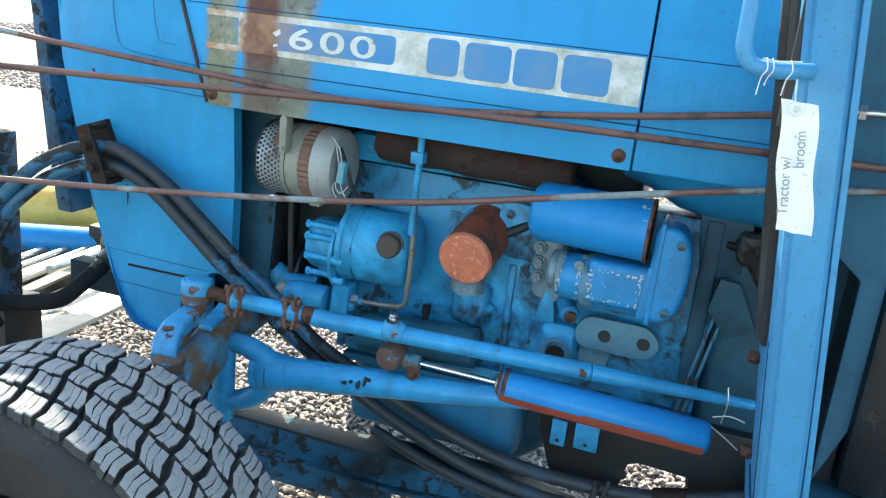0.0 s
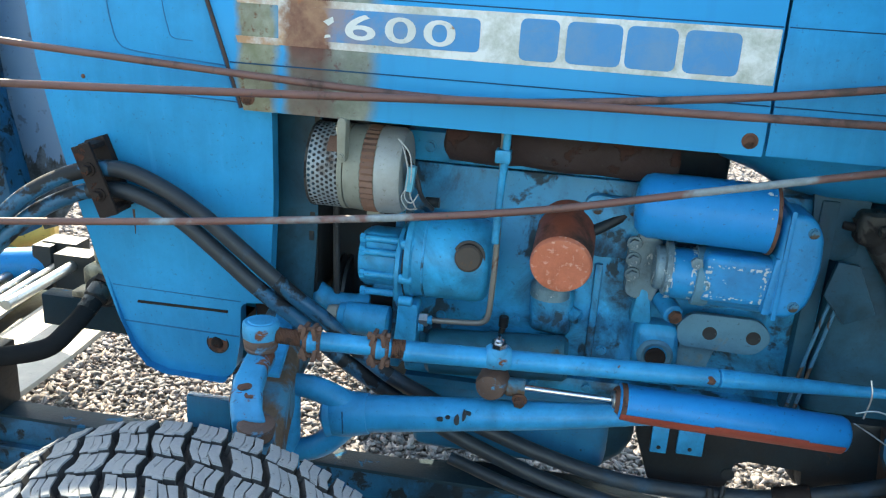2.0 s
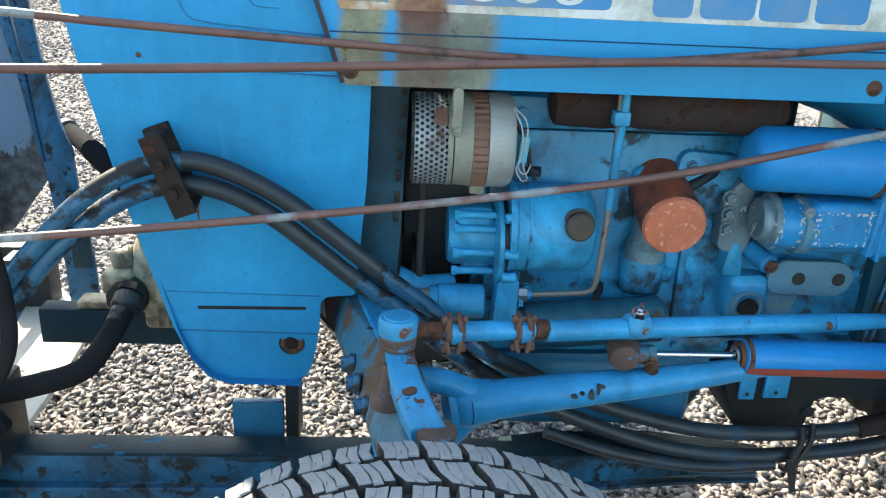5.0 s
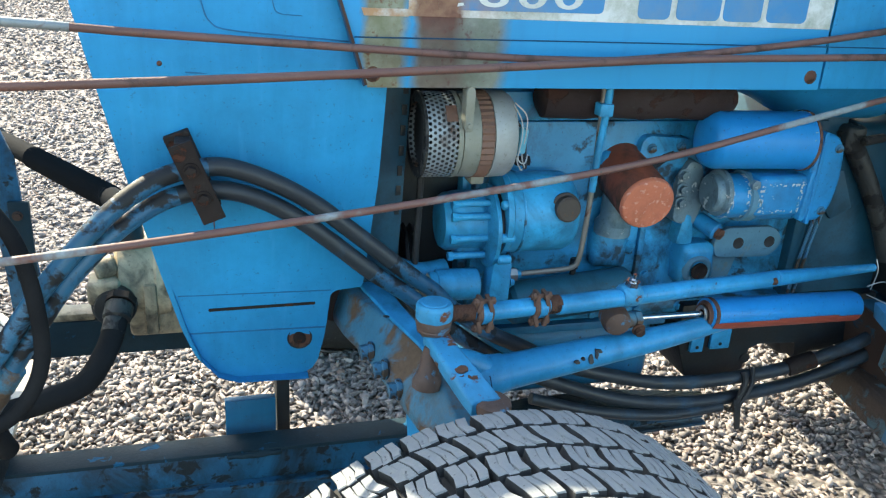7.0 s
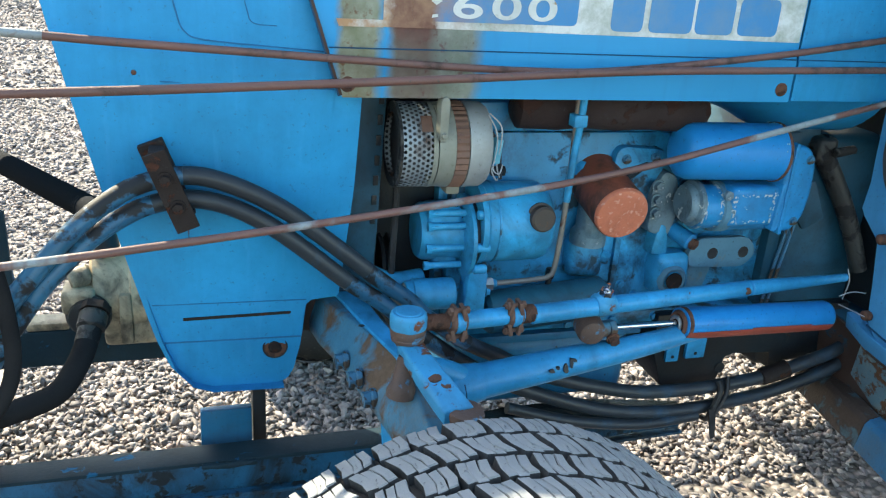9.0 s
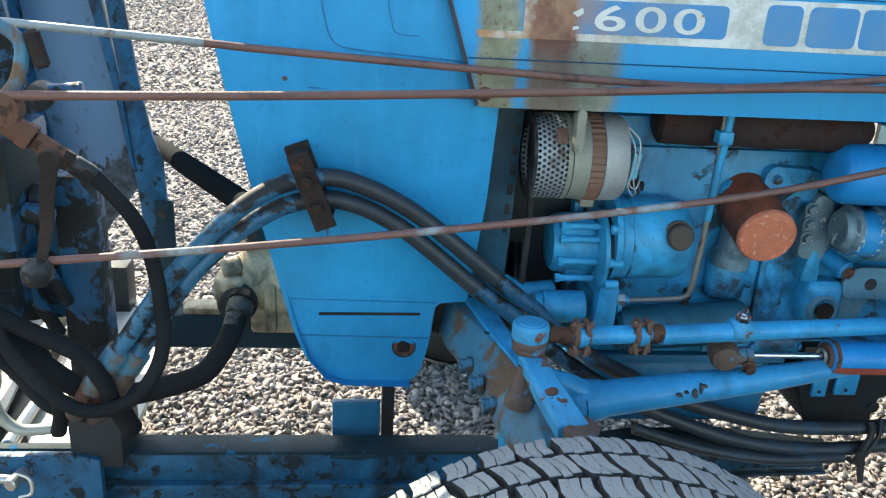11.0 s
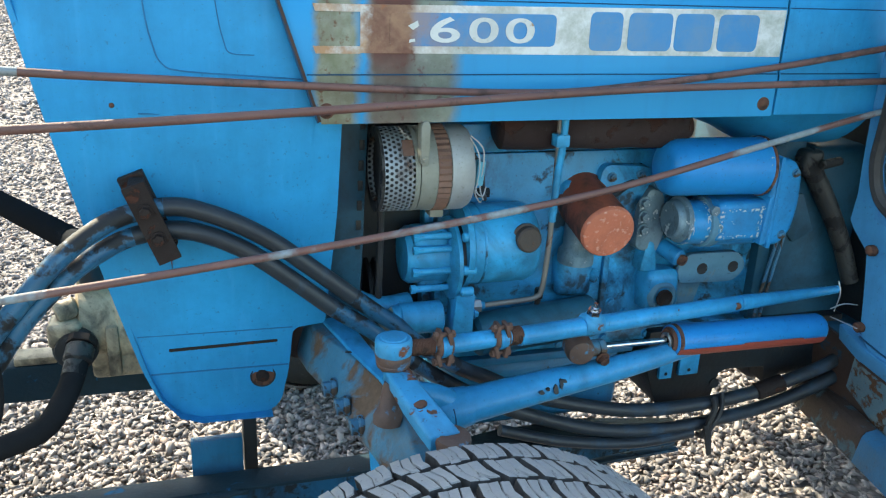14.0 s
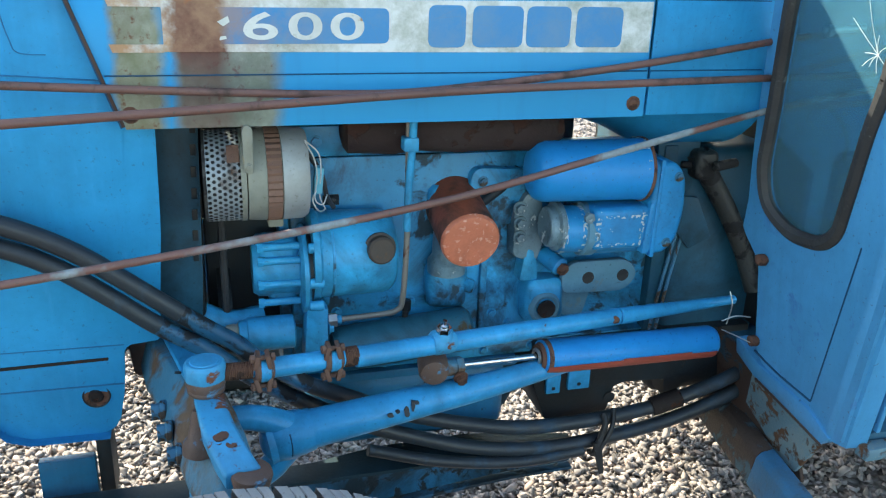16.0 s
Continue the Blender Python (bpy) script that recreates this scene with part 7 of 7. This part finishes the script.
# ---- hoses ----
def hose(pts, r, label, mat=M_HOSE, seg=14, painted=0, again=()):
    h = thing("hydraulic_hose", pts[0], label, "hose", "hydraulic hoses")
    path = smooth_path(pts, 8)
    k = painted * 8
    if again:
        a, b = again[0] * 8, again[1] * 8
        part("rubber_hose", tube(path[k:a + 1], r, seg, 1), mat, h)
        part("painted_length", tube(path[a:b + 1], r, seg, 1), M_HOSEBLUE, h, "length smeared with blue paint")
        part("rubber_hose", tube(path[b:], r, seg, 1), mat, h)
    else:
        part("rubber_hose", tube(path[k:], r, seg, 1), mat, h)
    if mat == M_MATTEHOSE:
        d = path[1] - path[0]
        part("crimp_ferrule", lathe(path[0], d, [(-0.004, r * 0.7), (0.0, r * 1.12), (0.004, r * 1.25), (0.030, r * 1.25), (0.034, r * 1.05)], 18), M_ARMGREY, h, "grimy crimped ferrule")
        part("hose_nut", hexnut(path[0] - d.normalized() * 0.016, d, r * 1.35, 0.013), M_CLAMP, h, "rusty hose nut")
    if painted:
        part("painted_length", tube(path[:k + 1], r, seg, 1), M_HOSEBLUE, h, "length smeared with blue paint")
    return h


HOSE = 0.0145
a_pts = [(-0.6, -0.062, 0.625), (-0.55, -0.072, 0.702), (-0.49, -0.07, 0.789), (-0.441, -0.06, 0.847), (-0.387, -0.045, 0.903), (-0.335, -0.02, 0.937), (-0.293, -0.005, 0.952), (-0.244, 0.0, 0.959), (-0.202, 0.0, 0.954), (-0.143, 0.0, 0.93), (-0.084, 0.002, 0.894), (-0.025, 0.005, 0.846), (0.046, 0.012, 0.785), (0.089, 0.02, 0.748), (0.128, 0.03, 0.716), (0.17, 0.04, 0.672), (0.247, 0.045, 0.615), (0.319, 0.06, 0.572), (0.41, 0.09, 0.512), (0.535, 0.09, 0.47), (0.665, 0.09, 0.441), (0.8, 0.085, 0.44), (0.935, 0.075, 0.458), (1.045, 0.06, 0.497), (1.121, 0.06, 0.524), (1.25, 0.1, 0.56)]
b_pts = [(-0.578, -0.05, 0.6), (-0.525, -0.058, 0.69), (-0.462, -0.055, 0.787), (-0.418, -0.045, 0.837), (-0.376, -0.03, 0.874), (-0.333, -0.012, 0.899), (-0.29, 0.0, 0.915), (-0.234, 0.004, 0.921), (-0.178, 0.004, 0.908), (-0.116, 0.004, 0.874), (-0.052, 0.006, 0.823), (0.013, 0.01, 0.767), (0.084, 0.018, 0.713), (0.14, 0.035, 0.655), (0.22, 0.06, 0.585), (0.31, 0.08, 0.52), (0.413, 0.09, 0.465), (0.575, 0.09, 0.408), (0.738, 0.085, 0.389), (0.905, 0.08, 0.405), (1.02, 0.07, 0.435), (1.133, 0.06, 0.485), (1.25, 0.09, 0.53)]
twins = [hose(a_pts, HOSE, "thick black hydraulic hose arching over the nose panel, paint-smeared", painted=7, again=(12, 16))]
twins.append(hose(b_pts, HOSE, "thick black hydraulic hose arching below its twin on the nose panel", painted=6, again=(11, 14)))
hose([(0.36, 0.09, 0.435), (0.50, 0.08, 0.395), (0.66, 0.075, 0.372), (0.80, 0.075, 0.378)], 0.012, "thin blue-smeared hose sagging under the engine")
hose([(-0.588, -0.112, 1.002), (-0.555, -0.10, 0.972), (-0.502, -0.10, 0.893), (-0.483, -0.10, 0.773), (-0.492, -0.10, 0.683), (-0.540, -0.10, 0.612), (-0.616, -0.10, 0.592), (-0.674, -0.10, 0.636), (-0.719, -0.10, 0.705), (-0.735, -0.10, 0.765), (-0.76, -0.09, 0.84)], 0.0115, "black hose looping down from the valve to the frame", M_MATTEHOSE)
hose([(-0.79, -0.10, 0.80), (-0.70, -0.09, 0.735), (-0.62, -0.09, 0.690), (-0.585, -0.09, 0.64), (-0.578, -0.08, 0.60)], 0.014, "thick black hose hanging from the valve", M_MATTEHOSE)
steel = thing("steel_pipe", (-0.76, 0.1, 0.5), "bare steel pipe bent in a loop under the valve", "pipe")
part("bent_pipe", tube([(-0.86, 0.10, 0.66), (-0.842, 0.10, 0.59), (-0.838, 0.10, 0.53), (-0.848, 0.10, 0.49), (-0.836, 0.10, 0.448), (-0.805, 0.10, 0.424), (-0.75, 0.11, 0.42)], 0.011, 12), M_ALLOY, steel)
part("pipe_nut", hexnut((-0.752, 0.11, 0.42), (1, 0, 0), 0.016, 0.02), M_RUST, steel)
ram = thing("small_ram", (-0.77, 0.12, 0.5), "short blue hydraulic ram under the valve", "ram")
part("cylinder", rod((-0.825, 0.12, 0.575), (-0.725, 0.12, 0.508), 0.026, 20, 0.004), M_CAN, ram)
part("ram_rod", rod((-0.725, 0.12, 0.508), (-0.69, 0.12, 0.485), 0.011, 14), M_CHROME, ram)
hose([(-0.86, -0.02, 0.78), (-0.80, -0.04, 0.72), (-0.735, -0.05, 0.685), (-0.69, -0.05, 0.62), (-0.675, -0.04, 0.56), (-0.69, -0.02, 0.50)], 0.013, "thin black hose hanging below the valve", M_MATTEHOSE)
hose([(-0.88, 0.02, 0.70), (-0.80, 0.0, 0.655), (-0.745, -0.02, 0.617), (-0.695, -0.03, 0.560), (-0.64, -0.02, 0.535), (-0.58, 0.0, 0.545)], 0.014, "black hose looping under the valve", M_MATTEHOSE)
hose([(-0.80, -0.06, 0.82), (-0.74, -0.05, 0.70), (-0.66, -0.05, 0.62), (-0.60, -0.02, 0.56), (-0.58, 0.02, 0.48)], 0.018, "thick dark hose under the valve", M_MATTEHOSE)
drive_hose = hose([(-0.412, 0.215, 0.640), (-0.422, 0.17, 0.607), (-0.438, 0.13, 0.578), (-0.47, 0.10, 0.545), (-0.54, 0.08, 0.527), (-0.62, 0.07, 0.512), (-0.70, 0.06, 0.50)], 0.020, "thick black hose curving from the drive pump", M_MATTEHOSE)
ribbed = hose([(-0.73, 0.82, 0.80), (-0.672, 0.75, 0.797), (-0.572, 0.60, 0.792), (-0.48, 0.45, 0.790), (-0.427, 0.36, 0.795), (-0.40, 0.315, 0.785), (-0.392, 0.30, 0.745)], 0.0225, "ribbed black hose running behind the nose panel", M_MATTEHOSE)
for k in range(44):
    A, B = Vector((-0.612, 0.66, 0.7930)), Vector((-0.425, 0.357, 0.7955))
    c = A.lerp(B, (k + 0.5) / 44)
    part("rib", lathe(c, B - A, [(-0.0022, 0.0215), (0, 0.0245), (0.0022, 0.0215)], 18, False), M_MATTEHOSE, ribbed)
for h, p, q in ((twins[0], (-0.650, -0.053, 0.552), (-0.565, -0.069, 0.680)), (twins[1], (-0.622, -0.045, 0.540), (-0.540, -0.056, 0.665))):
    P, Q = Vector(p), Vector(q)
    part("ferrule", lathe(P.lerp(Q, 0.42), Q - P, [(0, 0.0185), (0.004, 0.020), (0.045, 0.020), (0.049, 0.0175), (0.054, 0.0175), (0.058, 0.0195), (0.096, 0.0190), (0.099, 0.0155)], 18), M_AXLE, h, "blue-grey crimped ferrule")
    part("nut", hexnut(P.lerp(Q, 0.30), Q - P, 0.021, 0.020), M_RUST, h, "rusty nut")
    part("stem", rod(P, P.lerp(Q, 0.40), 0.0155, 14), M_RUSTDARK, h)
part("ferrule", rod((-0.412, 0.215, 0.640), (-0.424, 0.165, 0.603), 0.0205, 16, 0.003), M_ARMGREY, drive_hose, "bright steel ferrule")


def hose_clamp():
    c = thing("hose_clamp", (-0.27, 0.0, 0.88), "rusted strap clamp with two bolts holding thick hoses", "clamp")
    d = Vector((0.048, 0, -0.128)).normalized()
    n = Vector((0.128, 0, 0.048)).normalized()
    top = Vector((-0.283, 0, 1.001))
    L, W = 0.128, 0.0165
    for name, y0, y1, grow in (("strap", -0.028, -0.021, 0.001), ("base_plate", 0.026, 0.042, 0.003)):
        poly = [top + n * -(W + grow), top + n * (W + grow), top + d * L + n * (W + grow), top + d * L - n * (W + grow)]
        if name == "base_plate":
            poly = [p - n * 0.006 - d * 0.004 for p in poly]
        part(name, prism([(p.x, p.z) for p in poly], 'y', y0, y1, 0.0015), M_CLAMP, c, "rusted steel strap")
    for t in (0.042, 0.088):
        p = top + d * t
        part("bolt", bolt((p.x, -0.028, p.z), (0, -1, 0), 0.0085, 0.012), M_CLAMP, c)
        part("shank", rod((p.x, -0.027, p.z), (p.x, 0.035, p.z), 0.005, 10), M_CLAMP, c)
    for t in (0.006, 0.120):
        p = top + d * t
        part("spacer", box((p.x - 0.010, -0.0205, p.z - 0.005), (p.x + 0.012, 0.030, p.z + 0.005), 0.002), M_CLAMP, c)
    part("rust_run", prism([(-0.2425, 0.872), (-0.2375, 0.872), (-0.2388, 0.850), (-0.2396, 0.825), (-0.2405, 0.850)], 'y', 0.0560, 0.0585, 0.0), M_RUST, c)


hose_clamp()


def hose_tie():
    c = thing("hose_tie", (0.80, 0.03, 0.45), "black rubber strap tying the low hoses together, its end hanging", "strap")
    part("loop", joined(tube([(0.836, 0.07, 0.462), (0.836, 0.058, 0.445), (0.826, 0.056, 0.41), (0.822, 0.066, 0.374), (0.822, 0.085, 0.365)], 0.0065, 8), tube([(0.860, 0.075, 0.468), (0.852, 0.058, 0.440), (0.836, 0.054, 0.405), (0.826, 0.06, 0.378)], 0.005, 8)), M_BLACK, c)
    part("tail", prism([(0.812, 0.405), (0.830, 0.405), (0.842, 0.332), (0.832, 0.328)], 'y', 0.052, 0.058, 0.001), M_BLACK, c)
    part("sleeve", rod((0.945, 0.074, 0.4600), (1.005, 0.067, 0.4805), 0.0195, 14), M_CLAMP, c, "rusty hose sleeve")


hose_tie()

# near front wheel, tread block by tread block
front_wheel(0.103, -0.528, True)
